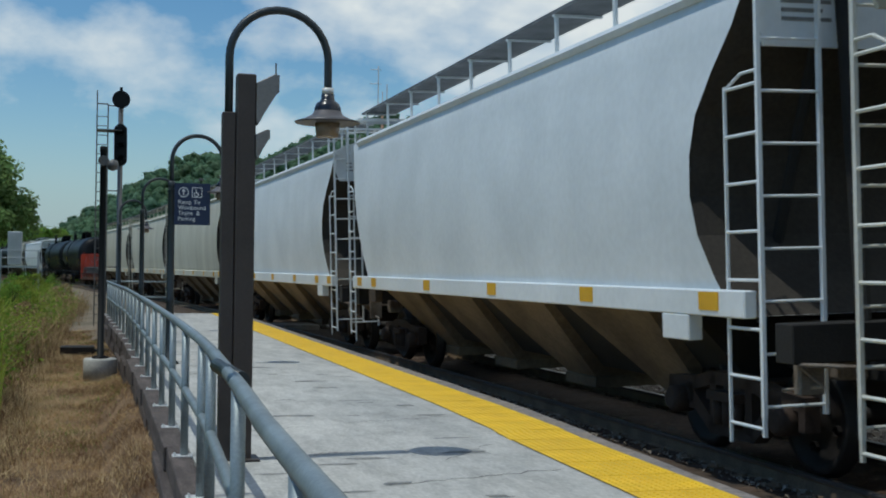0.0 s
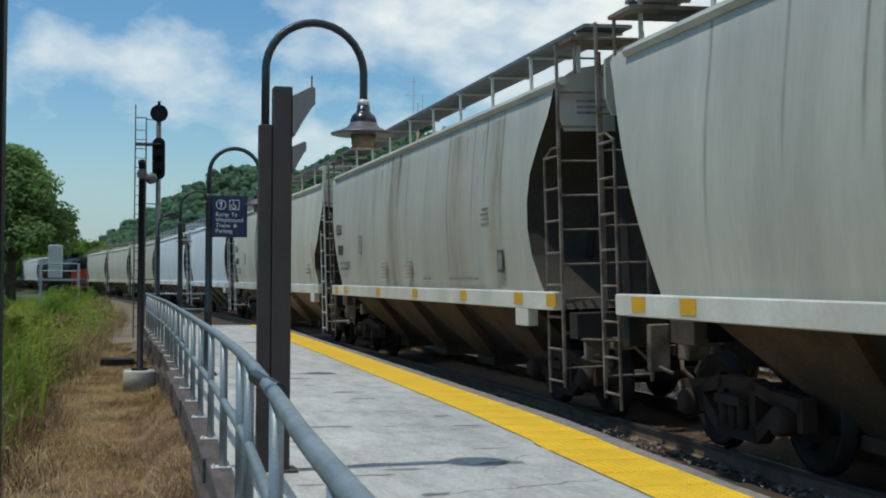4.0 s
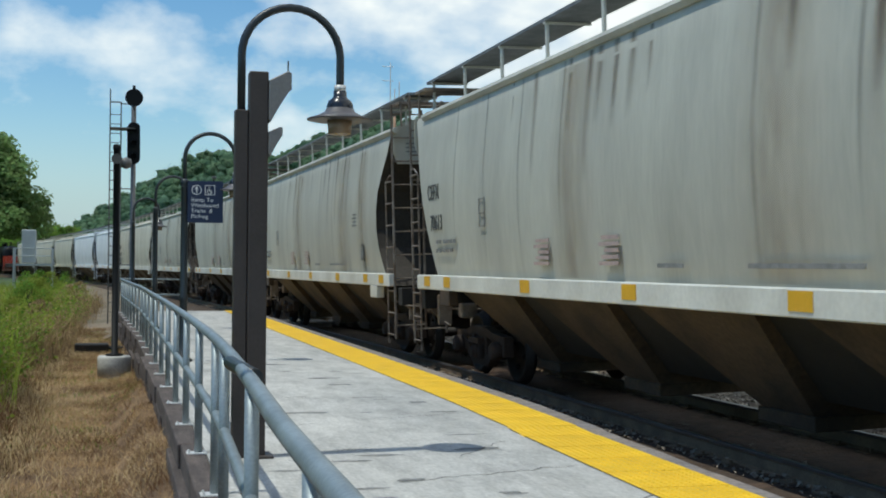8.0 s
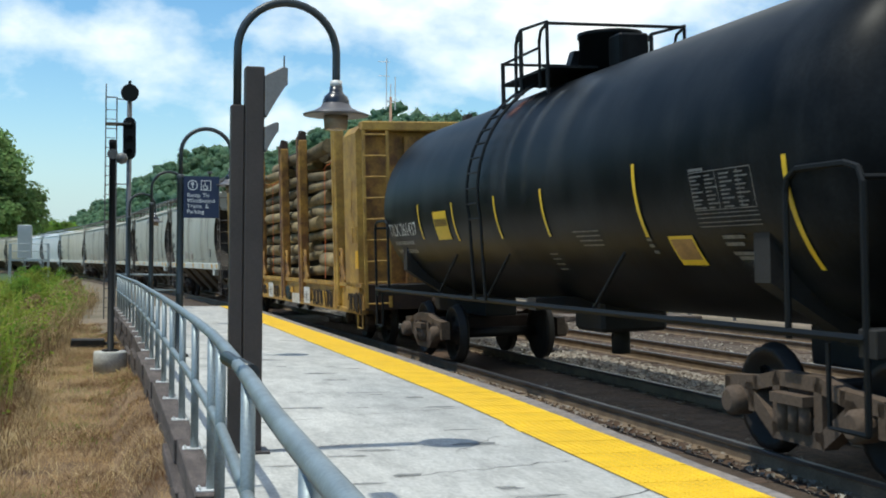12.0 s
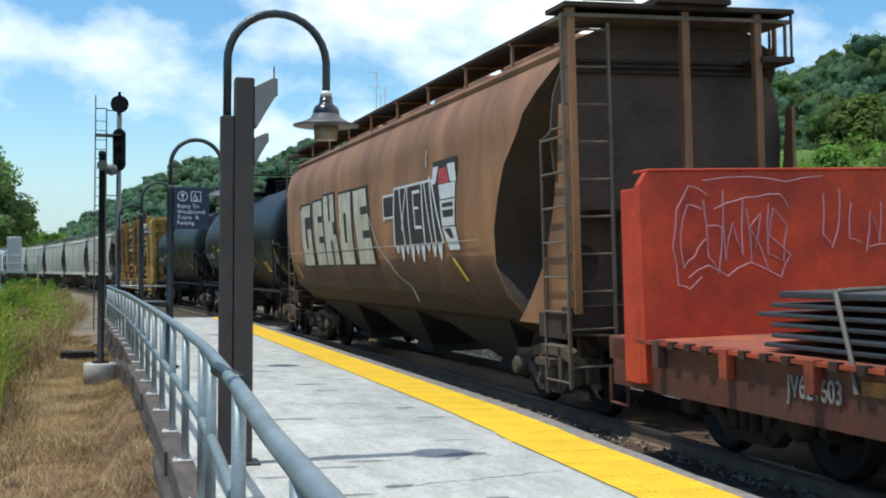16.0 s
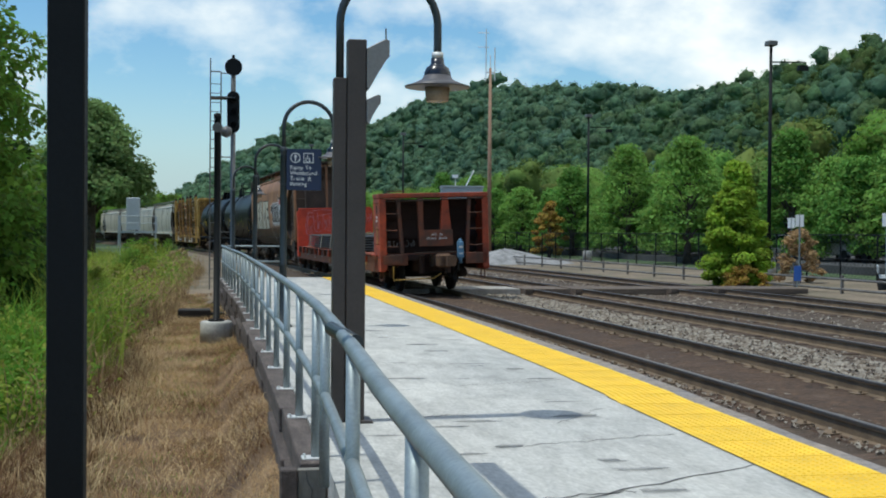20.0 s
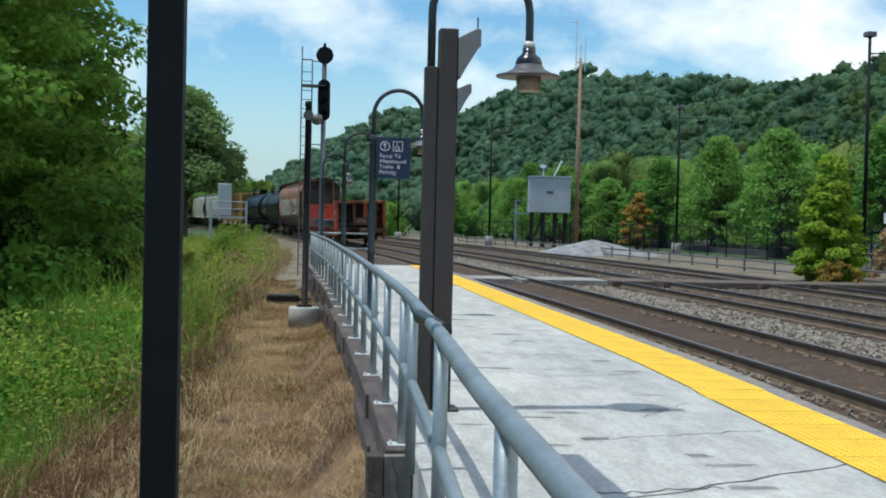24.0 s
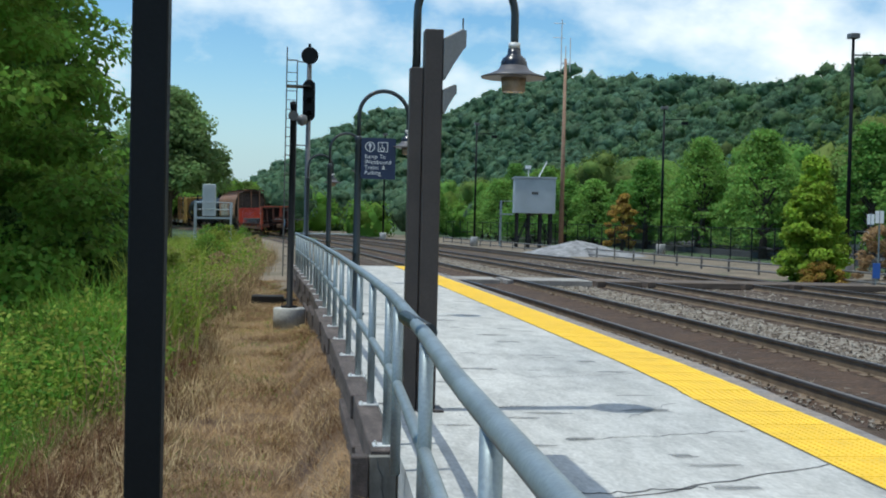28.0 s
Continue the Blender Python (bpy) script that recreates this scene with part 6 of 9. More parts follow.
    for k, (y, w, h, m) in enumerate(((2.35, 0.65, 0.26, M_SPRAYDARK), (0.45, 0.75, 0.30, M_SPRAYDARK), (-1.25, 0.85, 0.34, M_SPRAYBLUE), (-1.35, 0.6, 0.20, M_SPRAYDARK), (-4.75, 1.1, 0.36, M_SPRAYDARK), (-6.0, 0.9, 0.36, M_SPRAYDARK), (-8.35, 0.7, 0.34, M_SPRAYDARK), (-9.0, 0.5, 0.4, M_SPRAYDARK))):
        # a row of looping letters
        n = max(3, int(w / 0.16))
        for i in range(n):
            bm = B()
            c, tilt = y - w * (i + 0.5) / n, rngd.uniform(-0.6, 0.6)
            pts = [(-1.512, c + w / n * (0.46 * math.cos(a) + 0.2 * tilt * math.sin(a)), 0.84 + h / 2 * math.sin(a * (1 + (i + k) % 2) + tilt)) for a in np.linspace(0.4, 4.6 + rngd.random(), 12)]
            tube(bm, pts, 0.011, 4)
            part("scrawl", bm, m, car, "small spray-paint scrawl")
    for y in (1.9, -1.9, -5.9):
        decal(car, "reflector", -1.512, y, y - 0.35, 0.86, 1.0, M_REFLECT)
    # the poles, in layers; five or six bundles end to end
    rng = random.Random(8)
    lengths = []
    for k in range(12):
        bm = B()
        ln = (2.0, 2.6, 3.3, 4.1)[k % 4]
        r = (0.115, 0.145, 0.125, 0.155, 0.105)[k % 5]
        tube(bm, [(0.025 * math.sin(i * 1.1 + k), -ln + 2 * ln * i / 6, 0.02 * math.sin(i * 0.9 + 2 * k)) for i in range(7)], [r * (1.0 + 0.22 * (i / 6 - 0.5)) for i in range(7)], 10)
        lengths.append((ln, r, mesh_of("pole", bm, M_LOG)))
    end = half - 0.80
    z = zd + 0.19
    row = 0
    while z < 3.75:
        for x in (-1.18, -0.86, 0.86, 1.18) if z < 3.3 else np.arange(-1.18, 1.25, 0.295):
            y = end - rng.uniform(0, 0.1)
            while y > -end + 1.0:
                ln, r, me = lengths[rng.randrange(12)]
                if y - 2 * ln < -end:
                    ln, r, me = lengths[4 * rng.randrange(3)]
                if y - 2 * ln < -end - 0.05:
                    break
                q = part("pole", me, None, car)
                q.matrix_basis = pose(x + rng.uniform(-0.05, 0.12), y - ln, z + rng.uniform(-0.035, 0.035), rng.uniform(-1.6, 1.6), rng.choice((0, 90, 200, 300)), rng.choice((0, 180)) + rng.uniform(-0.4, 0.4))
                y -= 2 * ln + rng.uniform(0.02, 0.25)
        z += 0.285
        row += 1
    # near-black filler block: shade between the poles is put into its colour
    bm = B()
    box(bm, -0.95, 0.95, -half + 1.7, half - 1.7, zd, 3.25)
    part("pole_gap_fill", bm, M_LOGGAP, car)
    for k in range(9):
        # upper poles that lean on the heap
        ln, r, me = lengths[(k * 5) % 12]
        q = part("pole", me, None, car)
        q.matrix_basis = pose(-1.16 + 0.29 * (k % 5), 1.2 - 1.4 * (k % 3) + (0.2 if k < 5 else -1.2), 3.98 + (0.0 if k < 5 else 0.24), 1.2 - 0.7 * (k % 3), 0, 180 * (k % 2))
    for k in range(8):
        bm = B()
        x, y, zz = -1.0 + 0.22 * (k % 4), 0.35 - 0.30 * (k // 4) - 0.22 * (k % 3), 4.17 + 0.16 * (k // 4) - 0.04 * (k % 2)
        tube(bm, [(x - 0.16, y + 0.30, zz), (x + 0.10, y - 0.42, zz + 0.10)], 0.085, 9)
        st = part("short_pole", bm, M_BLACKPOST, car, "short tarred pole with a yellow tag on top of the load")
        if k % 3 == 0:
            bm = B()
            box(bm, x - 0.19, x - 0.172, y + 0.26, y + 0.31, zz - 0.02, zz + 0.09)
            part("tag", bm, M_TAG, st, "small yellow tag")
    for y in (6.05, 3.45, 1.20, -2.78, -5.7):
        bm = B()
        for a, b in (((-1.40, y, 1.25), (-1.345, y + 0.1, 3.72)), ((-1.345, y + 0.1, 3.72), (-1.15, y + 0.1, 3.86)), ((-1.15, y + 0.1, 3.86), (0, y + 0.1, 3.88))):
            a, b = Vector(a), Vector(b)
            d = Vector((0, 0.017, 0))
            o = Vector((-0.005, 0, 0.005))
            vs = [bm.verts.new(p) for p in (a - d, a + d, b + d, b - d, a - d + o, a + d + o, b + d + o, b - d + o)]
            for qd in ((0, 1, 2, 3), (7, 6, 5, 4), (0, 4, 5, 1), (1, 5, 6, 2), (2, 6, 7, 3), (3, 7, 4, 0)):
                bm.faces.new([vs[i] for i in qd])
        part("strap", bm, M_STRAP, car, "orange tie-down strap")
    return car


def flat_car(L):
    car = thing("flat_car", "rust-red bulkhead flatcar loaded with dark steel plates", "railcar", "cars of the freight train")
    half = L / 2
    zd = 1.04
    bm = B()
    box(bm, -1.44, 1.44, -half + 0.5, half - 0.5, zd - 0.1, zd, 0.01)
    part("deck", bm, M_DECKDUST, car)
    for sx in (-1, 1):
        bm = B()
        prism(bm, ((sx * 1.42, 0.56), (sx * 1.50, 0.56), (sx * 1.50, 1.00), (sx * 1.42, 1.00)), -half + 0.5, half - 0.5)
        sill = part("side_sill", bm, M_FLATRED, car)
        # notched flange along the deck's edge, pockets and gussets under it
        bm = B()
        box(bm, sx * 1.50 - 0.07, sx * 1.50 + 0.07, -half + 0.5, half - 1.1, 1.003, 1.035)
        part("flange", bm, M_TAILRED, sill, "orange-red flange along the deck")
        y = half - 1.6
        k = 0
        while y > -half + 1.4:
            bm = B()
            box(bm, sx * 1.545 - 0.045, sx * 1.545 + 0.045, y - 0.06, y + 0.06, 0.80, 1.05, 0.008)
            part("stake_pocket", bm, M_TAILRED if k % 3 else M_TAILBROWN, sill)
            for d in (0.30, 0.62, 0.92):
                bm = B()
                box(bm, sx * 1.56 - 0.03, sx * 1.56 + 0.03, y - d - 0.05, y - d + 0.05, 0.985, 1.05)
                part("lashing_lug", bm, M_TAILDARK, sill)
            y -= 1.22
            k += 1
    top = 2.54
    # forward bulkhead: a plain red panel with cut corners, posts and ribs behind it
    ye = half - 1.32
    bm = B()
    prism(bm, ((-1.56, zd - 0.4), (1.56, zd - 0.4), (1.585, 2.46), (1.50, 2.58), (-1.50, 2.58), (-1.585, 2.46)), ye - 0.05, ye + 0.05)
    bulk = part("bulkhead", bm, M_REDPANEL, car, "bright red bulkhead panel")
    for sx in (-1, 1):
        bm = B()
        box(bm, sx * 1.52 - 0.05, sx * 1.52 + 0.05, ye + 0.052, ye + 0.40, 0.62, 2.44, 0.012)
        part("corner_post", bm, M_REDPANEL, car)
    bm = B()
    box(bm, -1.49, 1.49, ye - 0.065, ye + 0.28, 2.582, 2.61, 0.008)
    part("top_beam", bm, M_REDPANEL, car)
    for x in (-0.62, 0.02, 0.70):
        bm = B()
        box(bm, x - 0.1, x + 0.1, ye + 0.055, ye + 0.27, zd - 0.1, 2.57, 0.01)
        part("rib", bm, M_FLATRED, car)
    bm = B()
    box(bm, -1.5, 1.5, ye + 0.41, half - 0.4, 0.80, 1.03, 0.01)
    part("end_deck", bm, M_TAILBROWN, car)
    # rear bulkhead: a deep open frame, dark inside
    yr, yp = -half + 0.08, -half + 0.95
    for sx in (-1, 1):
        bm = B()
        prism(bm, ((sx * 1.38, 0.58), (sx * 1.50, 0.58), (sx * 1.50, top + 0.02), (sx * 1.38, top + 0.02)), yr + 0.02, yp + 0.12)
        bmesh.ops.bevel(bm, geom=bm.edges[:], offset=0.015, segments=1, affect="EDGES")
        side = part("side_wall", bm, M_TAILRED, car)
        if sx < 0:
            decal(side, "slot", -1.503, yr + 0.42, yr + 0.50, 2.16, 2.36, M_BLACKPOST)
            for z in (1.93, 2.02):
                decal(side, "small_print", -1.503, yr + 0.38, yr + 0.56, z, z + 0.06, M_DECAL_WHITE)
            decal(side, "warning_stripe", -1.503, yr + 0.40, yr + 0.54, 1.32, 1.80, M_DULLORANGE)
            for z in (0.95, 1.32, 1.72, 2.42):
                bm = B()
                tube(bm, [(-1.50, yr + 0.12, z), (-1.56, yr + 0.12, z + 0.01), (-1.56, yr + 0.62, z + 0.01), (-1.50, yr + 0.62, z)], 0.012, 6)
                part("grab_iron", bm, M_TAILBROWN, side)
        bm = B()
        box(bm, sx * 1.42 - 0.09, sx * 1.42 + 0.09, yr, yr + 0.10, 0.62, top, 0.012)
        part("corner_post", bm, M_TAILRED, car)
        bm = B()
        v0 = ((sx * 0.99 - 0.05, top), (sx * 0.99 + 0.05, top), (sx * 0.90 + 0.05, zd), (sx * 0.90 - 0.05, zd))
        prism(bm, v0, yr + 0.02, yr + 0.10)
        part("ladder_stile", bm, M_TAILBROWN, car)
        for z in (zd + 0.22, zd + 0.66, zd + 1.10, zd + 1.50):
            bm = B()
            tube(bm, [(sx * 1.36, yr - 0.02, z), (sx * 1.15, yr - 0.05, z - 0.015), (sx * 0.93, yr - 0.02, z)], 0.014, 6)
            part("rung", bm, M_TAILBROWN, car)
    bm = B()
    box(bm, -1.37, 1.37, yp - 0.04, yp + 0.04, zd, top, 0.01)
    part("bulkhead", bm, M_TAILDARK, car, "near-black red-brown bulkhead plate")
    for z in (1.45, 2.0, 2.35):
        bm = B()
        box(bm, -1.37, 1.37, yp - 0.18, yp - 0.042, z, z + 0.10)
        part("cross_beam", bm, M_TAILDARK, car)
    bm = B()
    box(bm, -1.51, 1.51, yr - 0.01, yp + 0.12, top + 0.022, top + 0.14, 0.015)
    part("top_beam", bm, M_TAILRED, car)
    for x0, x1, x2, x3 in ((-0.46, -0.31, -0.30, -0.44), (0.22, 0.38, 0.50, 0.12)):
        bm = B()
        prism(bm, ((x0, top), (x1, top), (x2, 1.25), (x3, 1.25)), yr + 0.01, yr + 0.13)
        part("rib", bm, M_TAILRED if x0 > 0 else M_TAILBROWN, car)
    bm = B()
    box(bm, -0.44, 0.50, yr - 0.012, yr + 0.006, 1.24, 1.68, 0.003)
    plate = part("rib_plate", bm, M_TAILBROWN, car)
    for words, z, x in (("NO.", 1.50, -0.10), ("24", 1.50, 0.12), ("BRAKE", 1.40, -0.24), ("BEAM", 1.40, 0.10)):
        q = part("lettering", text_mesh(words, 0.09, M_DECAL_WHITE, "lettering", 0.001), None, plate)
        q.matrix_basis = Matrix.Translation((x, yr - 0.015, z)) @ Matrix(((1, 0, 0, 0), (0, 0, -1, 0), (0, 1, 0, 0), (0, 0, 0, 1)))
    for k in range(6):
        bm = B()
        tube(bm, [(-1.28 + 0.16 * k + 0.05 * math.cos(a), yp - 0.19, 1.32 + 0.09 * math.sin(a * (1 + k % 2))) for a in np.linspace(k, k + 4.5, 10)], 0.011, 4)
        part("scrawl", bm, M_DECAL_FADE, car, "pale spray-paint scrawl inside the frame")
    bm = B()
    tube(bm, [(-1.36, yr - 0.02, top - 0.08), (1.36, yr - 0.02, top - 0.03)], 0.014, 6)
    part("cable", bm, M_RUSTDARK, car)
    bm = B()
    tube(bm, [(-1.2, yr + 0.5, top + 0.14), (-1.2, yr + 0.5, top + 0.21), (-0.7, yr + 0.5, top + 0.21), (-0.7, yr + 0.5, top + 0.14)], 0.014, 6)
    part("top_grab", bm, M_TAILBROWN, car)
    for e in (-1, 1):
        bm = B()
        ys = half - 0.6 if e > 0 else half - 0.22
        if e > 0:
            box(bm, -1.46, 1.46, e * ys - 0.14, e * ys + 0.14, 0.76, 1.03, 0.01)
        else:
            box(bm, -0.75, 0.85, -ys - 0.02, -ys + 0.14, 0.86, 1.03, 0.01)
            box(bm, -0.42, -0.30, -ys - 0.16, -ys + 0.14, 0.50, 1.0, 0.02)
            box(bm, 0.30, 0.42, -ys - 0.16, -ys + 0.14, 0.50, 1.0, 0.02)
            for x0, x1 in ((-1.46, -0.76), (0.86, 1.46)):
                bq = B()
                box(bq, x0, x1, -ys - 0.14, -ys + 0.14, 0.74, 1.04, 0.012)
                part("end_sill", bq, M_TAILBROWN, car, "rusty end sill")
        box(bm, -0.45, 0.45, e * (half - 1.5) - 1.2, e * (half - 1.5) + 1.2, 0.55, 1.0)
        part("centre_beam", bm, M_RUSTDARK if e > 0 else M_TAILDARK, car)
        for sx in (-1, 1):
            bm = B()
            tube(bm, [(sx * 1.42, e * (half - 0.25), 0.7), (sx * 1.42, e * (half - 0.25), 0.35), (sx * 1.42, e * (half - 0.65), 0.35), (sx * 1.42, e * (half - 0.65), 0.7)], 0.02, 6)
            part("stirrup", bm, M_TAILBROWN, car)
        truck(car, e * (half - 2.3), True, "dark")
    bm = B()
    box(bm, -1.44, -0.92, -half + 0.03, -half + 0.07, 0.78, 1.02, 0.006)
    part("sill_plate", bm, M_TAILBROWN, car)
    bm = B()
    box(bm, -0.62, 0.60, -half - 0.22, -half + 0.06, 1.055, 1.08)
    part("brake_step", bm, M_RUSTDARK, car, "narrow steel brake step")
    bm = B()
    prism(bm, ((-0.4, 0.5), (0.4, 0.5), (0.4, 1.02), (-0.4, 1.02)), -half + 2, half - 2)
    part("centre_sill", bm, M_UNDER, car)
    couplers(car, half, M_RUSTDARK)
    # uncoupling lever, air hose marker at the tail
    bm = B()
    tube(bm, [(-1.2, -half - 0.10, 0.72), (-1.2, -half - 0.12, 0.36), (-0.1, -half - 0.12, 0.38), (0.1, -half - 0.1, 0.5)], 0.018, 6)
    part("uncoupling_lever", bm, M_LOGYELLOW, car)
    bm = B()
    tube(bm, [(0.52, -half - 0.62, 0.78), (0.52, -half - 0.62, 1.30)], 0.05, 8)
    box(bm, 0.445, 0.595, -half - 0.70, -half - 0.54, 0.92, 1.36, 0.02)
    turned(bm, ((0.05, 0.0), (0.05, 0.05), (0.02, 0.08)), (0.52, -half - 0.62, 1.355), 10)
    unit = part("end_of_train_device", bm, M_BLUE, car, "pale blue end-of-train unit")
    bm = B()
    box(bm, 0.47, 0.57, -half - 0.708, -half - 0.70, 1.02, 1.06)
    box(bm, 0.47, 0.57, -half - 0.708, -half - 0.70, 1.18, 1.24)
    part("plate", bm, M_DECAL_WHITE, unit)
    # big knuckle coupler reaching out behind
    bm = B()
    tube(bm, [(0.05, -half + 0.3, 0.86), (0.05, -half - 0.35, 0.86)], [0.13, 0.12], 10)
    box(bm, -0.10, 0.26, -half - 0.72, -half - 0.32, 0.68, 1.04, 0.05)
    prism(bm, ((0.10, 0.72), (0.30, 0.72), (0.36, 0.86), (0.30, 1.0), (0.10, 1.0)), -half - 0.92, -half - 0.70)
    part("tail_coupler", bm, M_COUPLER, car, "big dusty brown knuckle coupler")
    bm = B()
    tube(bm, [(0.48, -half - 0.60, 0.80), (0.46, -half - 0.62, 0.62), (0.30, -half - 0.58, 0.42), (0.42, -half - 0.66, 0.30)], 0.022, 6)
    tube(bm, [(0.1, -half - 0.5, 0.7), (0.2, -half - 0.62, 0.46), (0.5, -half - 0.70, 0.36)], 0.012, 5)
    part("air_hose", bm, M_BLACKPOST, car)
    # lettering, small print and panels along the sill
    for y0, y1, z0, z1 in ((-0.24, 0.16, 0.62, 0.74), (-3.75, -3.30, 0.67, 0.79), (-half + 2.1, -half + 2.6, 0.72, 0.82), (4.95, 5.3, 0.84, 0.94), (7.0, 7.25, 0.86, 0.98)):
        decal(car, "sill_panel", -1.507, y0, y1, z0, z1, M_DULLPANEL)
    lettering("JV621603", 0.24, M_DECAL_FADE, car, -1.515, 6.2, 0.70, wide=0.75)
    pr = random.Random(9)
    for y, n, z in ((3.9, 5, 0.78), (3.9, 4, 0.68), (1.9, 3, 0.74), (-1.6, 2, 0.72), (-4.9, 5, 0.80), (-4.7, 7, 0.70), (-6.2, 4, 0.62), (-6.0, 6, 0.82)):
        bm = B()
        for i in range(n):
            w = pr.uniform(0.05, 0.09)
            box(bm, -1.512, -1.508, y - 0.11 * i - w, y - 0.11 * i, z, z + 0.055)
        part("small_print", bm, M_DECAL_FADE, car)
    bm = B()
    for a, b, c, d in ((0, 0.42, 0, 0.012), (0, 0.42, 0.25, 0.262), (0, 0.012, 0, 0.262), (0.408, 0.42, 0, 0.262)):
        box(bm, -1.512, -1.508, -5.0 + a - 0.4, -5.0 + b - 0.4, 0.60 + c, 0.60 + d)
    part("stencil_frame", bm, M_DECAL_FADE, car)
    # chalky scrawl over the whole rear face of the forward bulkhead
    yf = ye - 0.056
    strokes = (
        ((905, 405), (882, 395), (866, 420), (860, 460), (866, 500), (880, 505), (896, 492)),
        ((898, 420), (880, 415), (870, 450), (874, 482), (888, 470), (902, 452)),
        ((900, 410), (905, 470), (918, 490), (924, 440), (906, 438)), ((926, 400), (928, 475), (938, 435), (950, 470), (952, 410)),
        ((956, 420), (962, 480), (975, 425), (960, 440), (984, 488)), ((986, 415), (984, 470), (1004, 478), (1010, 440), (992, 420), (986, 450), (1012, 470)),
        ((915, 420), (940, 412), (968, 408), (1000, 405), (1012, 420)), ((880, 492), (905, 480), (930, 492), (960, 478), (1000, 495), (1014, 470)),
        ((1060, 405), (1058, 450), (1070, 465), (1080, 440), (1082, 400)), ((1098, 415), (1095, 455), (1110, 460)), ((1118, 470), (1124, 425), (1136, 460), (1140, 415)),
        ((1122, 465), (1150, 462), (1165, 450)), ((1160, 410), (1148, 420), (1150, 450), (1164, 445)), ((1176, 410), (1166, 430), (1176, 450), (1188, 430), (1176, 410)),
        ((1192, 450), (1194, 410), (1204, 448), (1206, 405)), ((900, 390), (960, 386), (1010, 392), (1060, 386)))
    for k, line in enumerate(strokes):
        pts = [Vector(((u - 822) / 391 * 3.14 - 1.57, yf, 2.58 - (v - 380) / 114)) for u, v in line]
        fine = [pts[0]]
        for p, q in zip(pts, pts[1:]):
            fine += [p.lerp(q, 0.5) + Vector((0.012 * (-1) ** k, 0, 0.012)), q]
        bm = B()
        tube(bm, fine, 0.0075, 6)
        part("scrawl", bm, M_PURPLE, bulk, "mauve spray-paint scrawl")
    # the load: steel plates in spaced layers, staggered at their ends, in two bundles
    pl = random.Random(4)
    for ya, yb, x0, layers in ((-5.95, 6.75, -1.36, 6), (-8.45, -6.2, -1.08, 6)):
        n = 4 if yb > 0 else 3
        wd = (1.30 - x0) / n
        for layer in range(layers):
            z = zd + 0.04 + 0.076 * layer
            out = 0.05 if layer < 2 else 0.0
            for i in range(n):
                y0, y1 = ya + pl.uniform(-0.45, 0.25), yb + pl.uniform(-0.35, 0.30)
                if i == 0:
                    y0, y1 = ya + 0.5 - 0.12 * (5 - layer) + pl.uniform(-0.1, 0.1), yb - 0.10 * (layer % 3) + pl.uniform(-0.1, 0.15)
                bm = B()
                box(bm, x0 + wd * i + (0.006 if i else -out), x0 + wd * (i + 1) - 0.006, y0, y1, z, z + (0.034 if layer < 5 else 0.05), 0.008)
                part("steel_plate", bm, M_STEELLOAD, car, "dark blue-grey steel plate" if i == 0 and layer == 5 else "")
            for y in np.arange(ya + 0.9, yb - 0.3, 2.1):
                bm = B()
                box(bm, x0 + 0.25, 1.2, y - 0.04, y + 0.04, z - 0.0415, z - 0.0005)
                part("spacer", bm, M_RUSTDARK, car)
    zt = zd + 0.04 + 0.076 * 5 + 0.052
    for y in (5.75, 2.60, 0.20, -3.55):
        bm = B()
        tube(bm, [(-1.53, y - 0.42, 0.84), (-1.50, y - 0.34, 1.04), (-1.385, y, zt), (-1.33, y + 0.02, zt + 0.016), (1.28, y + 0.75, zt + 0.016), (1.34, y + 0.8, zt - 0.03), (1.50, y + 0.6, 1.0)], 0.018, 6)
        part("tie_down", bm, M_CHAIN, car, "dusty steel tie-down")
        bm = B()
        box(bm, 0.95, 1.12, y + 0.62, y + 0.72, zt + 0.003, zt + 0.06, 0.01)
        part("tensioner", bm, M_DULLORANGE, car)
    bm = B()
    tube(bm, [(0.9, -5.0, zt + 0.012), (0.95, 0.0, zt + 0.03), (0.92, 5.6, zt + 0.012)], 0.012, 5)
    part("loose_bar", bm, M_CHAIN, car)
    return car


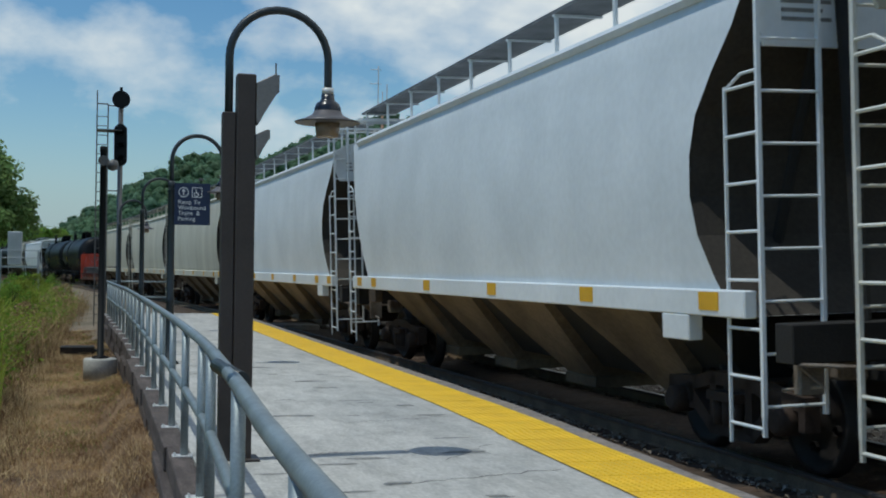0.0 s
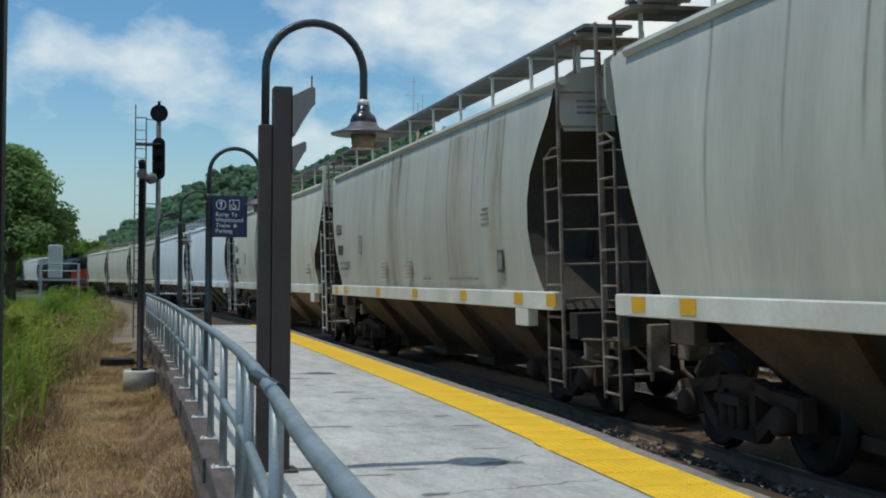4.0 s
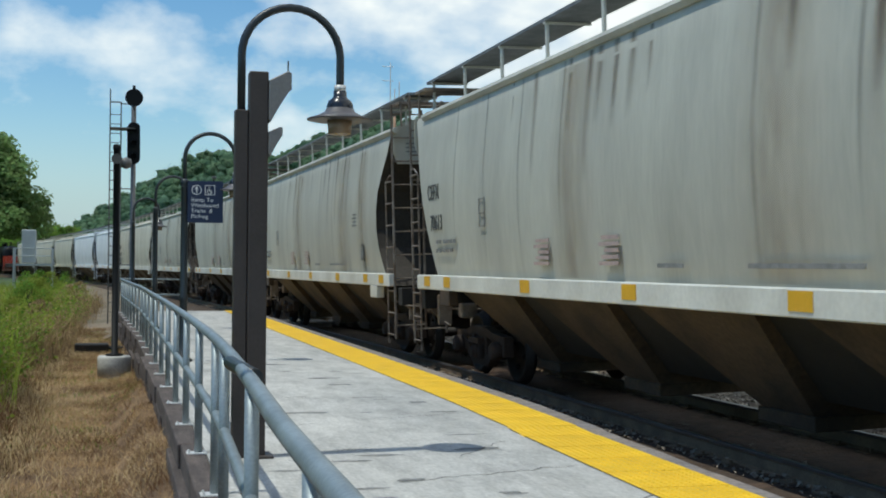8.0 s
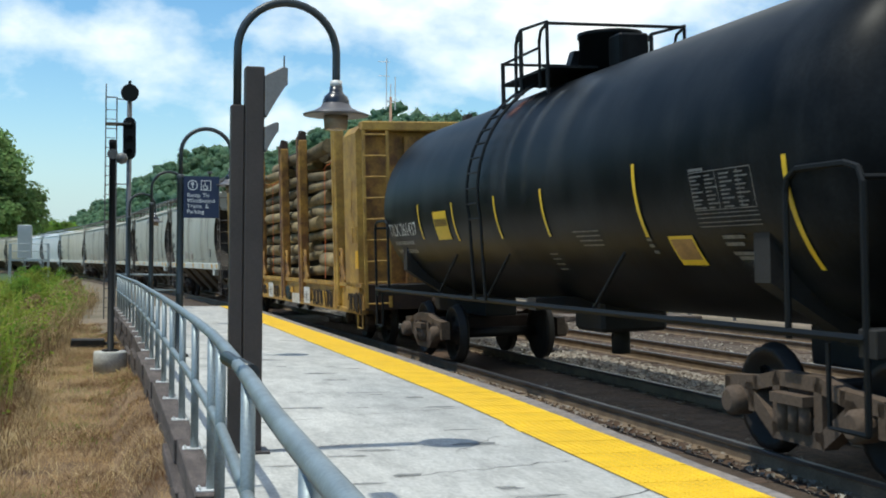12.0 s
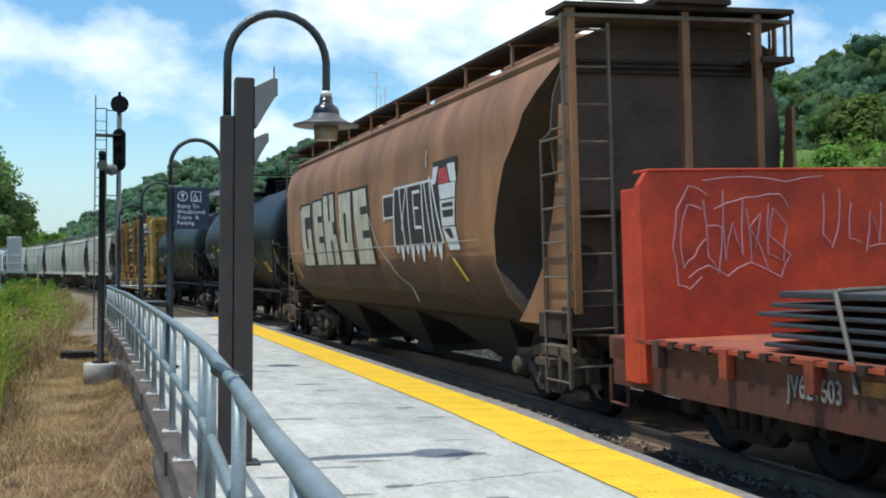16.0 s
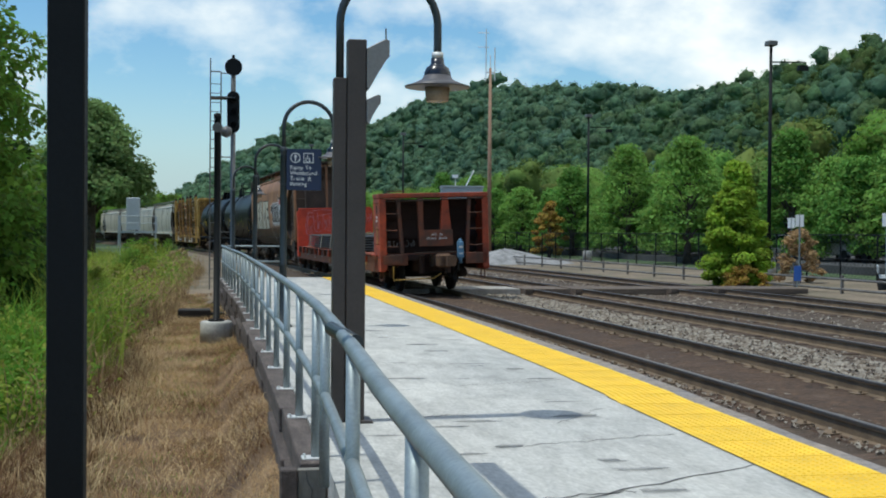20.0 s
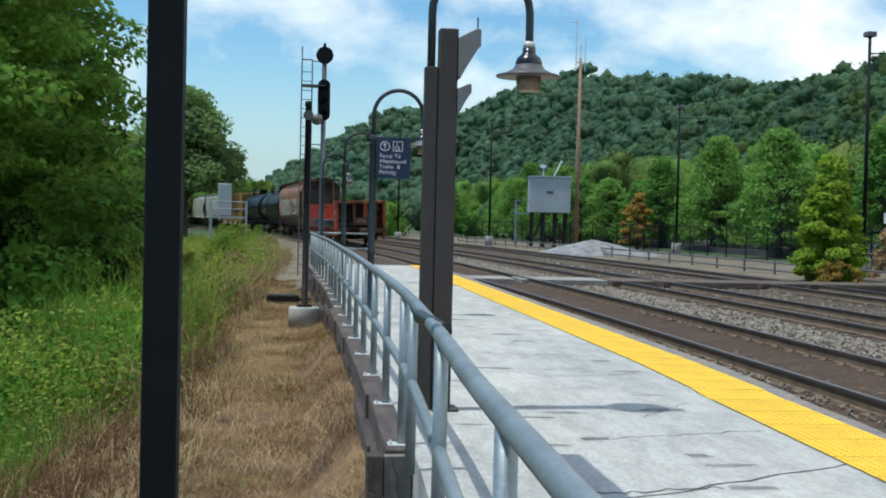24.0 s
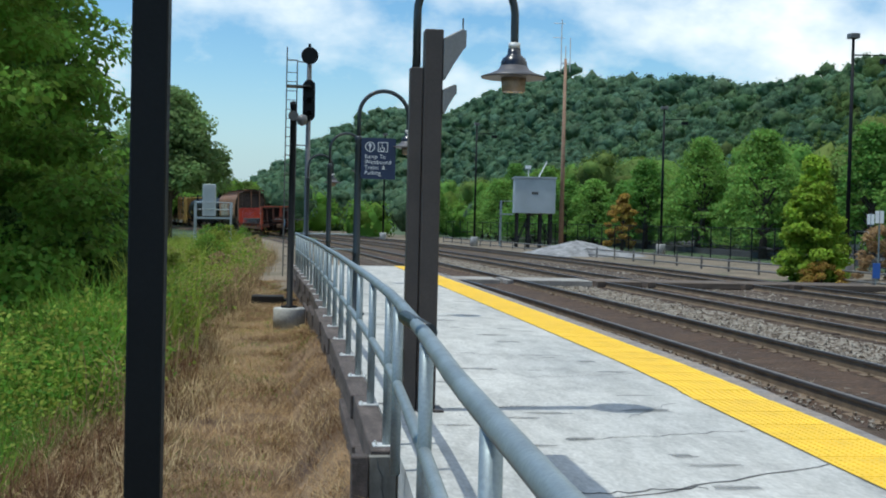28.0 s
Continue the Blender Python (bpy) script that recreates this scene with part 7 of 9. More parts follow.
def brown_graffiti(car, L):
    """Sprayed block letters, an outlined word and a bottle."""
    half = L / 2

    def flank(z, out):
        k = (z - 1.02) / 3.10
        return -(1.60 * (0.935 + 0.065 * math.sin(math.pi * min(1, k * 1.05))) - 0.03 * k) - out

    def slab(top, foot, z0, z1, material, out, label=""):
        """A painted stripe: its two ends along the car above and below, its height."""
        bm = B()
        prev = None
        for i in range(7):
            f = i / 6
            z = z0 + (z1 - z0) * f
            pr = [bm.verts.new((flank(z, out), foot[k] + (top[k] - foot[k]) * f, z)) for k in (0, 1)]
            if prev:
                bm.faces.new((*prev, pr[1], pr[0]))
            prev = pr
        return part("graffiti", bm, material, car, label)

    # pale block letters on a dark haze, each with its dark cuts
    dark, pale, white = M_SPRAYDARK, M_SPRAYPALE, M_DECAL_WHITE
    letters = ((6.63, 5.54, 6.15, 5.04, 3.10), (5.21, 4.29, 4.66, 3.76, 3.13), (4.12, 3.16, 3.66, 2.49, 3.20), (2.61, 1.57, 2.25, 1.24, 3.15), (1.36, 0.36, 0.84, -0.30, 3.14))
    for k, (a, b, c, d, z1) in enumerate(letters):
        slab((a + 0.09, b - 0.14), (c + 0.08, d - 0.12), 1.76, z1 + 0.05, dark, 0.008)
        slab((a, b), (c, d), 1.79, z1, pale, 0.012, "pale sprayed block letter")

        def cut(f0, f1, g0, g1):
            """A dark notch: part of the letter's width, part of its height."""
            z0, z2 = 1.79 + (z1 - 1.79) * g0, 1.79 + (z1 - 1.79) * g1
            lo, hi = ((c + (a - c) * g, d + (b - d) * g) for g in (g0, g1))
            slab(*(((e[0] + (e[1] - e[0]) * f0), (e[0] + (e[1] - e[0]) * f1)) for e in (hi, lo)), z0, z2, dark, 0.016)
        if k == 0:
            cut(0.42, 1.0, 0.60, 0.80)
            cut(0.42, 0.62, 0.28, 0.62)
            cut(0.0, 0.14, 0.93, 1.0)
        elif k in (1, 4):
            cut(0.50, 1.0, 0.66, 0.76)
            cut(0.50, 1.0, 0.34, 0.44)
        elif k == 2:
            cut(0.46, 0.62, 0.62, 1.0)
            cut(0.50, 0.66, 0.0, 0.34)
            cut(0.80, 1.0, 0.42, 0.60)
        else:
            cut(0.40, 0.60, 0.30, 0.72)
    # the outlined word behind it: dark bodies, white edges and drips
    slab((-1.55, -4.1), (-1.70, -4.35), 2.04, 2.96, dark, 0.009, "dark sprayed word with white edges")
    slab((-0.95, -1.6), (-1.05, -1.6), 2.55, 2.92, dark, 0.010)
    for t0, f0, w, z0, z1 in ((-0.92, -1.02, 0.05, 2.48, 2.90), (-1.62, -1.66, 0.07, 2.05, 2.98), (-1.95, -2.30, 0.06, 2.06, 2.98), (-2.36, -2.12, 0.05, 2.30, 2.98), (-2.42, -2.62, 0.05, 2.05, 2.98), (-2.75, -2.92, 0.05, 2.30, 2.88), (-3.22, -3.40, 0.06, 2.05, 3.0), (-3.36, -3.78, 0.05, 2.06, 3.0), (-3.62, -3.98, 0.06, 2.05, 3.05), (-3.72, -4.32, 0.07, 2.05, 3.0)):
        slab((t0, t0 - w), (f0, f0 - w), z0, z1, white, 0.014)
    for y0, y1, z, h in ((-1.62, -3.72, 2.97, 0.035), (-2.75, -3.15, 2.84, 0.05), (-2.80, -3.10, 2.60, 0.04), (-2.88, -3.25, 2.30, 0.05), (-0.92, -1.62, 2.88, 0.04), (-1.02, -1.62, 2.52, 0.035)):
        slab((y0, y1), (y0 - 0.05, y1 - 0.05), z, z + h, white, 0.015)
    for i, d in enumerate((0.10, 0.22, 0.12, 0.26, 0.14, 0.24, 0.10, 0.18, 0.22)):
        y = -1.72 - 0.29 * i
        slab((y, y - 0.26), (y - 0.14, y - 0.19), 2.05 - d, 2.07, white, 0.013)
    # a bottle with a red cap
    for t0, t1, f0, f1, z0, z1, m, out in ((-3.78, -4.98, -4.22, -5.00, 2.86, 3.24, dark, 0.010), (-3.85, -4.10, -3.80, -4.0, 2.92, 3.16, white, 0.014), (-4.52, -4.86, -4.70, -4.98, 2.90, 3.16, white, 0.014), (-4.12, -4.50, -4.16, -4.66, 2.90, 3.12, M_BOTTLE_RED, 0.016), (-4.14, -4.94, -4.24, -4.92, 2.68, 2.89, white, 0.014), (-4.22, -4.92, -4.32, -4.90, 2.30, 2.66, white, 0.014), (-4.32, -4.92, -4.62, -5.10, 1.96, 2.28, white, 0.014), (-4.34, -4.86, -4.40, -4.84, 2.42, 2.52, dark, 0.018), (-4.32, -4.84, -4.36, -4.84, 2.56, 2.62, dark, 0.018), (-4.42, -4.72, -4.70, -4.86, 2.12, 2.26, dark, 0.018)):
        slab((t0, t1), (f0, f1), z0, z1, m, out)
    # a long thin run of paint and a stray stroke above
    for (y0, z0), (y1, z1) in (((0.03, 2.60), (-0.25, 2.34)), ((-0.25, 2.34), (-0.62, 2.05)), ((-0.62, 2.05), (-1.7, 1.6)), ((-1.7, 1.6), (-2.5, 1.42)), ((-2.5, 1.42), (-2.8, 1.20)), ((-3.5, 3.52), (-3.42, 3.36)), ((-3.42, 3.36), (-3.46, 3.20))):
        slab((y0, y0 - 0.05), (y1, y1 - 0.05), z1, z0, M_GRAF, 0.018)
    for y, z, d in ((-4.69, 1.85, -0.32), (half - 1.9, 1.8, -0.3)):
        bm = B()
        q = [bm.verts.new(p) for p in ((flank(z, 0.02), y, z), (flank(z, 0.02), y - 0.12, z), (-1.50, y - 0.5, z + d), (-1.50, y - 0.4, z + d))]
        bm.faces.new(q)
        part("yellow_stripe", bm, M_PLACARD, car)


def build_train():
    truck_meshes()
    ends = (-170.3, -150.6, -132.2, -115.4, -99.4, -79.4, -61.9, -44.8, -28.5, -11.9, 7.3, 23.2, 40.0, 57.0, 74.0, 91.0, 106.0, 121.0, 136.0, 152.0, 168.0, 185.0)
    makers = [
        lambda L: flat_car(L),
        lambda L: hopper("covered_hopper", "rust-brown covered hopper with large sprayed letters", L, M_H_BROWN, M_H_BROWN, old=True, rolling=True, seed=1, chutes=3, belly=True),
        lambda L: tank_car("black tank car with white reporting marks", L, "TILX", "264634", 2),
        lambda L: tank_car("black tank car with white reporting marks and a yellow placard", L, "TILX", "261437", 3),
        lambda L: log_car(L),
        lambda L: hopper("covered_hopper", "pale grey covered hopper with rust streaks", L, M_H_GREY, M_SILL, "CEFX", "70613", 12, 4, placards=True, frame_mat=M_GREYLADDER),
        lambda L: hopper("covered_hopper", "pale grey covered hopper with rust streaks", L, M_H_GREY, M_SILL, "CEFX", "70547", 12, 5, placards=True, frame_mat=M_GREYLADDER),
        lambda L: hopper("covered_hopper", "pale grey covered hopper with rust streaks", L, M_H_GREY, M_SILL, "", "", 9, 6, placards=True, frame_mat=M_GREYLADDER),
        lambda L: hopper("covered_hopper", "pale grey covered hopper with rust streaks", L, M_H_GREY, M_SILL, "CEFX", "70609", 10, 7, placards=True, frame_mat=M_GREYLADDER),
        lambda L: hopper("covered_hopper", "cream-grey covered hopper with dirty streaks", L, M_H_CREAM, M_SILL, "KLRX", "660774", 5, 8, notch=True),
        lambda L: hopper("covered_hopper", "clean white covered hopper", L, M_H_WHITE, M_H_WHITE, seed=9),
        lambda L: hopper("covered_hopper", "clean white covered hopper", L, M_H_WHITE, M_H_WHITE, seed=10),
        lambda L: hopper("covered_hopper", "dull cream covered hopper", L, M_H_CREAM, M_H_CREAM, seed=11),
        lambda L: hopper("covered_hopper", "dull cream covered hopper", L, M_H_CREAM, M_H_CREAM, seed=12),
        lambda L: hopper("covered_hopper", "dull cream covered hopper", L, M_H_CREAM, M_H_CREAM, seed=13),
        lambda L: flat_car(L),
        lambda L: tank_car("plain black tank car far ahead", L, "TILX", "26", 3),
        lambda L: tank_car("plain black tank car far ahead", L, "TILX", "26", 3),
        lambda L: hopper("covered_hopper", "clean white covered hopper", L, M_H_WHITE, M_H_WHITE, seed=14),
        lambda L: hopper("covered_hopper", "dull cream covered hopper", L, M_H_CREAM, M_H_CREAM, seed=15),
        lambda L: tank_car("plain black tank car far ahead", L, "TILX", "26", 3),
    ]
    for i, make in enumerate(makers):
        a, b = ends[i], ends[i + 1]
        if i == 5:
            a += 0.6   # a long coupler behind the last grey hopper
        car = make(b - a)
        if i == 1:
            brown_graffiti(car, b - a)
        if i == 9:
            h = (b - a) / 2
            for y, z0, z1 in ((h - 1.9, 1.66, 1.82), (h - 3.95, 1.66, 2.0), (h - 6.5, 1.66, 2.12), (h - 9.4, 1.66, 2.12)):
                bm = B()
                bm.faces.new([bm.verts.new((-1.602, y + d, z)) for d, z in ((-0.09, z0), (-0.04, z0), (0.07, z1), (0.02, z1))])
                part("orange_stripe", bm, M_DULLORANGE, car, "slanted dull orange stripe")
            bm = B()
            bm.faces.new([bm.verts.new((-1.604, y, z)) for y, z in ((-8.08, 1.66), (-8.02, 1.66), (-7.68, 2.57), (-7.74, 2.57))])
            part("orange_stripe", bm, M_DULLORANGE, car, "slanted dull orange stripe")
            for k in range(3):
                decal(car, "small_print", -1.60, -7.48 + 0.1 * k, -6.9 - 0.1 * k, 1.80 + 0.10 * k, 1.845 + 0.10 * k, M_DECAL_FADE)
            for y, w in ((h - 7.4, 0.9), (h - 6.9, 0.35)):
                bm = B()
                prev = None
                for k in range(8):
                    z = 1.34 + 2.6 * k / 7
                    f = (z - 1.30) / 2.67
                    x = -(1.60 * (0.935 + 0.065 * math.sin(math.pi * min(1, f * 1.05))) - 0.03 * f) - 0.005
                    pr = [bm.verts.new((x, y - w * (1 + 0.25 * math.sin(k * 2.1)), z)), bm.verts.new((x, y + w * (1 + 0.2 * math.cos(k * 1.7)), z))]
                    if prev:
                        bm.faces.new((*prev, pr[1], pr[0]))
                    prev = pr
                part("stain", bm, M_SOFT, car, "dull vertical dirt stain")
        CARS.append((car, (a + b) / 2, (b - a)))


def car_pose(u, L, t):
    """Both trucks on the line."""
    s = u + gone(t)
    q = L / 2 - 2.3
    x0, y0, _ = along(s - q)
    x1, y1, _ = along(s + q)
    lean = math.radians(CANT)   # the curve's outer rail lies higher, so the cars lean inwards
    return pose((x0 + x1) / 2 + 1.5 * math.sin(lean), (y0 + y1) / 2, RAIL_Z + 1.15 * math.sin(lean), 0, -CANT, -math.degrees(math.atan2(x1 - x0, y1 - y0)))


def motions():
    for car, u, L in CARS:
        walk(car, [(t, car_pose(u, L, t)) for t in np.arange(0, 28.01, 0.5)])
    for w, dy in ROLLING:
        walk(w, [(t, pose(0, dy, 0.455, -(math.degrees(gone(t) / 0.455) % 360))) for t in np.arange(0, 28.001, 2 / 30)])

# ---- platform fixtures ----
def platform_lamp(square):
    """A gooseneck lamp; the first stands on a square steel column."""
    lamp = thing("platform_lamp", "gooseneck platform lamp with a wide brim on a square brown column" if square else "dark gooseneck platform lamp with a flared shade", "street lamp", "platform lamps")
    bm = B()
    if square:
        box(bm, -0.049, 0.049, -0.055, 0.055, 0, 2.60, 0.006)
        part("column", bm, M_BROWNPOST, lamp)
    else:
        turned(bm, ((0.14, 0.0), (0.14, 0.03), (0.09, 0.06), (0.075, 0.30), (0.058, 0.33), (0.055, 0.9), (0.062, 0.92), (0.062, 0.96), (0.054, 0.98), (0.052, 2.62), (0.056, 2.63), (0.056, 2.69), (0.034, 2.71)), n=14)
        part("column", bm, M_LAMPPOLE, lamp)
    r = 0.375
    bm = B()
    pts = [(0, 0, 2.58), (0, 0, 3.02)] + [(r - r * math.cos(a), 0, 3.02 + r * math.sin(a)) for a in np.linspace(0.15, math.pi - 0.05, 16)] + [(2 * r, 0, 2.86), (2 * r, 0, 2.74)]
    tube(bm, pts, 0.031, 12)
    neck = part("gooseneck", bm, M_LAMPPOLE, lamp)
    bm = B()
    turned(bm, ((0.046, 0), (0.046, 0.045)), (2 * r, 0, 2.775), 12)
    part("collar", bm, M_WHITEPLATE, neck, "white ring")
    bm = B()
    turned(bm, ((0.100, 0.0), (0.104, 0.05), (0.102, 0.09), (0.088, 0.125), (0.062, 0.145), (0.052, 0.16), (0.05, 0.20)), (2 * r, 0, 2.575), 20)
    part("fitter", bm, M_DOME, lamp, "glossy blue-black dome")
    bm = B()
    turned(bm, ((0.250, -0.008), (0.252, 0.002), (0.18, 0.024), (0.12, 0.055), (0.103, 0.085), (0.098, 0.085), (0.115, 0.045), (0.175, 0.014), (0.242, -0.010)), (2 * r, 0, 2.56), 28)
    part("shade", bm, M_BRIM, lamp, "wide thin grey brim")
    bm = B()
    turned(bm, ((0.086, 0), (0.092, 0.05), (0.099, 0.13)), (2 * r, 0, 2.445), 20)
    part("diffuser", bm, M_GLASS, lamp, "amber tapered diffuser")
    return lamp


def build_lamps():
    platform_lamp(True).matrix_basis = pose(0.968, 9.2, 0)
    lamp = platform_lamp(False)
    for y, x in ((27.8, 1.02), (37.3, 0.72)):
        copy_thing(lamp, pose(x, y, 0))
    lamp.matrix_basis = pose(1.10, 18.45, 0)
    # hollow steel post beside the first lamp, with loudspeakers
    p = thing("speaker_post", "brown square steel post carrying grey loudspeakers", "post", m=pose(1.093, 9.2, 0))
    bm = B()
    box(bm, -0.071, 0.071, -0.072, 0.072, 0, 2.89, 0.008)
    part("column", bm, M_BROWNPOST, p)
    bm = B()
    box(bm, -0.07, 0.13, -0.13, 0.13, 0, 0.02, 0.003)
    part("base_plate", bm, M_BROWNPOST, p)
    for z, w, h in ((2.56, 0.165, 0.34), (2.30, 0.10, 0.18)):
        bm = B()
        prism(bm, ((0.073, z - 0.03), (0.085, z - 0.05), (0.073 + w * 0.8, z + h * 0.50), (0.073 + w, z + h * 0.62), (0.073 + w, z + h * 0.95), (0.073 + w * 0.86, z + h), (0.073, z + h * 0.78)), -0.09, 0.09)
        bmesh.ops.bevel(bm, geom=bm.edges[:], offset=0.006, segments=1, affect="EDGES")
        sp = part("loudspeaker", bm, M_SPEAKER, p, "grey boxed loudspeaker")
        bm = B()
        box(bm, 0.073 + w * 0.9, 0.078 + w, -0.07, 0.07, z + h * 0.60, z + h * 0.97)
        part("grille", bm, M_BLACKPOST, sp)
    bm = B()
    tube(bm, [(0.225, 0, 2.86), (0.225, 0, 2.99)], 0.006, 5)
    part("aerial", bm, M_BROWNPOST, p)
    # canopy post close to the camera, with its beam overhead
    c = thing("canopy_post", "black square steel canopy post with an overhead beam", "post", m=pose(-0.54, 4.95, 0))
    bm = B()
    box(bm, -0.07, 0.07, -0.07, 0.07, -1.0, 3.30, 0.006)
    part("column", bm, M_BLACKPOST, c)
    bm = B()
    box(bm, 0.90, 1.01, -5.2, 2.30, 3.30, 3.46, 0.006)
    box(bm, -0.07, 0.9, -0.07, 0.07, 3.305, 3.42)
    part("beam", bm, M_BLACKPOST, c)


def build_sign():
    s = thing("platform_sign", "dark blue station sign with white symbols and words", "sign", m=pose(1.14, 18.39, 0))
    bm = B()
    box(bm, 0.0, 0.52, -0.012, 0.012, 2.06, 2.68, 0.003)
    board = part("board", bm, M_SIGNBLUE, s)
    for z in (2.14, 2.60):
        bm = B()
        box(bm, -0.09, 0.02, 0.012, 0.022, z - 0.02, z + 0.02)
        part("bracket", bm, M_LAMPPOLE, s)
    turn = Matrix(((1, 0, 0, 0), (0, 0, -1, 0), (0, 1, 0, 0), (0, 0, 0, 1)))
    for word, x, i in (("Ramp", 0.05, 0), ("To", 0.275, 0), ("Westbound", 0.05, 1), ("Trains", 0.05, 2), ("&", 0.315, 2), ("Parking", 0.05, 3)):
        q = part("word", text_mesh(word, 0.085, M_WHITE, "word", 0.002), None, board)
        q.matrix_basis = Matrix.Translation((x, -0.015, 2.355 - 0.082 * i)) @ turn
    bm = B()
    c = Vector((0.13, -0.016, 2.545))
    n = 20
    for i in range(n):
        a, b = 2 * math.pi * i / n, 2 * math.pi * (i + 1) / n
        vs = [bm.verts.new(c + Vector((r * math.cos(t), 0, r * math.sin(t)))) for r, t in ((0.075, a), (0.075, b), (0.063, b), (0.063, a))]
        bm.faces.new(vs)
    box(bm, 0.123, 0.137, -0.018, -0.014, 2.50, 2.58)
    vs = [bm.verts.new(q) for q in ((0.10, -0.016, 2.555), (0.16, -0.016, 2.555), (0.13, -0.016, 2.60))]
    bm.faces.new(vs)
    part("arrow_symbol", bm, M_WHITE, board)
    bm = B()
    for a, b, d, e in ((0.25, 0.40, 2.47, 2.48), (0.25, 0.40, 2.61, 2.62), (0.25, 0.26, 2.47, 2.62), (0.39, 0.40, 2.47, 2.62), (0.305, 0.318, 2.53, 2.58), (0.305, 0.345, 2.53, 2.542), (0.335, 0.348, 2.50, 2.54)):
        box(bm, a, b, -0.018, -0.014, d, e)
    for i in range(14):
        a, b = math.pi * (0.75 + 1.2 * i / 14), math.pi * (0.75 + 1.2 * (i + 1) / 14)
        vs = [bm.verts.new(Vector((0.318, -0.016, 2.522)) + Vector((r * math.cos(t), 0, r * math.sin(t)))) for r, t in ((0.04, a), (0.04, b), (0.03, b), (0.03, a))]
        bm.faces.new(vs)
    turned(bm, ((0.012, -0.002), (0.012, 0.002)), (0.311, -0.016, 2.592), 8)
    part("access_symbol", bm, M_WHITE, board)


def build_signal():
    # short post on a concrete footing beside the platform
    p = thing("yard_light_post", "black steel post with a small round lamp on a concrete footing", "post", m=pose(0.15, 24.0, -0.80))
    bm = B()
    turned(bm, ((0.31, 0.0), (0.31, 0.46), (0.29, 0.49)), n=24)
    part("footing", bm, M_CONCRETE, p, "round concrete footing")
    bm = B()
    turned(bm, ((0.16, 0.49), (0.16, 0.52), (0.062, 0.54), (0.06, 4.40), (0.07, 4.41), (0.07, 4.50), (0.03, 4.52)), n=14)
    part("column", bm, M_BLACKPOST, p)
    bm = B()
    tube(bm, [(0, -0.02, 4.22), (0.10, -0.10, 4.20)], 0.04, 8)
    turned(bm, ((0.02, -0.11), (0.085, -0.08), (0.11, 0.0), (0.085, 0.08), (0.02, 0.11)), (0.17, -0.14, 4.15), 14)
    part("lamp_head", bm, M_SHADE, p)
    bm = B()
    tube(bm, [(0, -0.06, 4.24), (0, -0.16, 4.23)], [0.06, 0.10], 12)
    part("floodlight", bm, M_SHADE, p)
    # railway signal
    s = thing("railway_signal", "tall steel signal mast with black target heads and a ladder", "signal", m=pose(0.80, 43.0, -0.6))
    bm = B()
    turned(bm, ((0.35, 0), (0.35, 0.25), (0.12, 0.3), (0.085, 0.35), (0.085, 7.9), (0.03, 7.95)), n=12)
    part("mast", bm, M_SHADE, s)
    bm = B()
    pts = 22
    for d, r in ((-0.28, 1.0),):
        a = [Vector((0.22 * math.cos(t), d, 6.15 + (0.50 if math.sin(t) > 0 else -0.50) + 0.22 * math.sin(t))) for t in np.linspace(0, 2 * math.pi, pts, endpoint=False)]
        f = [bm.verts.new(q) for q in a]
        g = [bm.verts.new(q + Vector((0, 0.03, 0))) for q in a]
        skin(bm, f, g)
        bm.faces.new(f)
        bm.faces.new(g[::-1])
    box(bm, -0.13, 0.13, -0.25, 0.05, 5.5, 6.8, 0.02)
    head = part("signal_head", bm, M_BLACKPOST, s)
    for z in (5.7, 6.15, 6.6):
        bm = B()
        tube(bm, [(0, -0.28, z), (0, -0.50, z - 0.01)], [0.10, 0.105], 12, False)
        part("hood", bm, M_BLACKPOST, head)
    bm = B()
    rs = [ring(bm, Vector((0, y, 7.7)), Vector((1, 0, 0)), Vector((0, 0, 1)), r, 24) for y, r in ((-0.30, 0.30), (-0.27, 0.30))]
    skin(bm, *rs)
    bm.faces.new(rs[0])
    bm.faces.new(rs[1][::-1])
    box(bm, -0.12, 0.12, -0.26, 0.02, 7.55, 7.85, 0.02)
    disc = part("signal_head", bm, M_BLACKPOST, s)
    bm = B()
    box(bm, -0.05, 0.05, -0.05, 0.05, 7.95, 8.15)
    part("finial", bm, M_BLACKPOST, s)
    bm = B()
    for x in (-0.78, -0.42):
        tube(bm, [(x, -0.1, 0), (x, -0.1, 7.55 if x > -0.6 else 8.0)], 0.025, 6)
    for i in range(22):
        z = 0.4 + i * 0.32
        tube(bm, [(-0.78, -0.1, z), (-0.42, -0.1, z)], 0.014, 5)
    for z in (2.0, 4.6, 6.6, 7.5):
        tube(bm, [(-0.42, -0.1, z), (0, 0, z)], 0.02, 5)
    tube(bm, [(-0.78, -0.1, 7.55), (-0.42, -0.1, 7.55)], 0.025, 6)
    box(bm, -0.8, 0.05, -0.45, 0.3, 6.62, 6.66)
    part("ladder", bm, M_SHADE, s)
    # cable box on the verge
    c = thing("cable_box", "low dark utility cover in the dry grass", "box", m=pose(-0.30, 31.0, -0.78))
    bm = B()
    box(bm, -0.45, 0.35, -0.3, 0.3, 0.0, 0.26, 0.02)
    box(bm, 0.1, 0.7, -0.2, 0.2, 0.12, 0.18, 0.01)
    part("cover", bm, M_UNDER, c)
    # far signal case on a small landing
    f = thing("signal_case", "grey equipment case on a railed steel landing", "cabinet", m=pose(-4.4, 74.0, -0.1))
    bm = B()
    box(bm, -0.38, 0.38, -0.4, 0.4, 1.55, 3.45, 0.03)
    part("case", bm, M_GREYBOX, f)
    bm = B()
    box(bm, -0.8, 1.3, -0.6, 0.6, 1.38, 1.5)
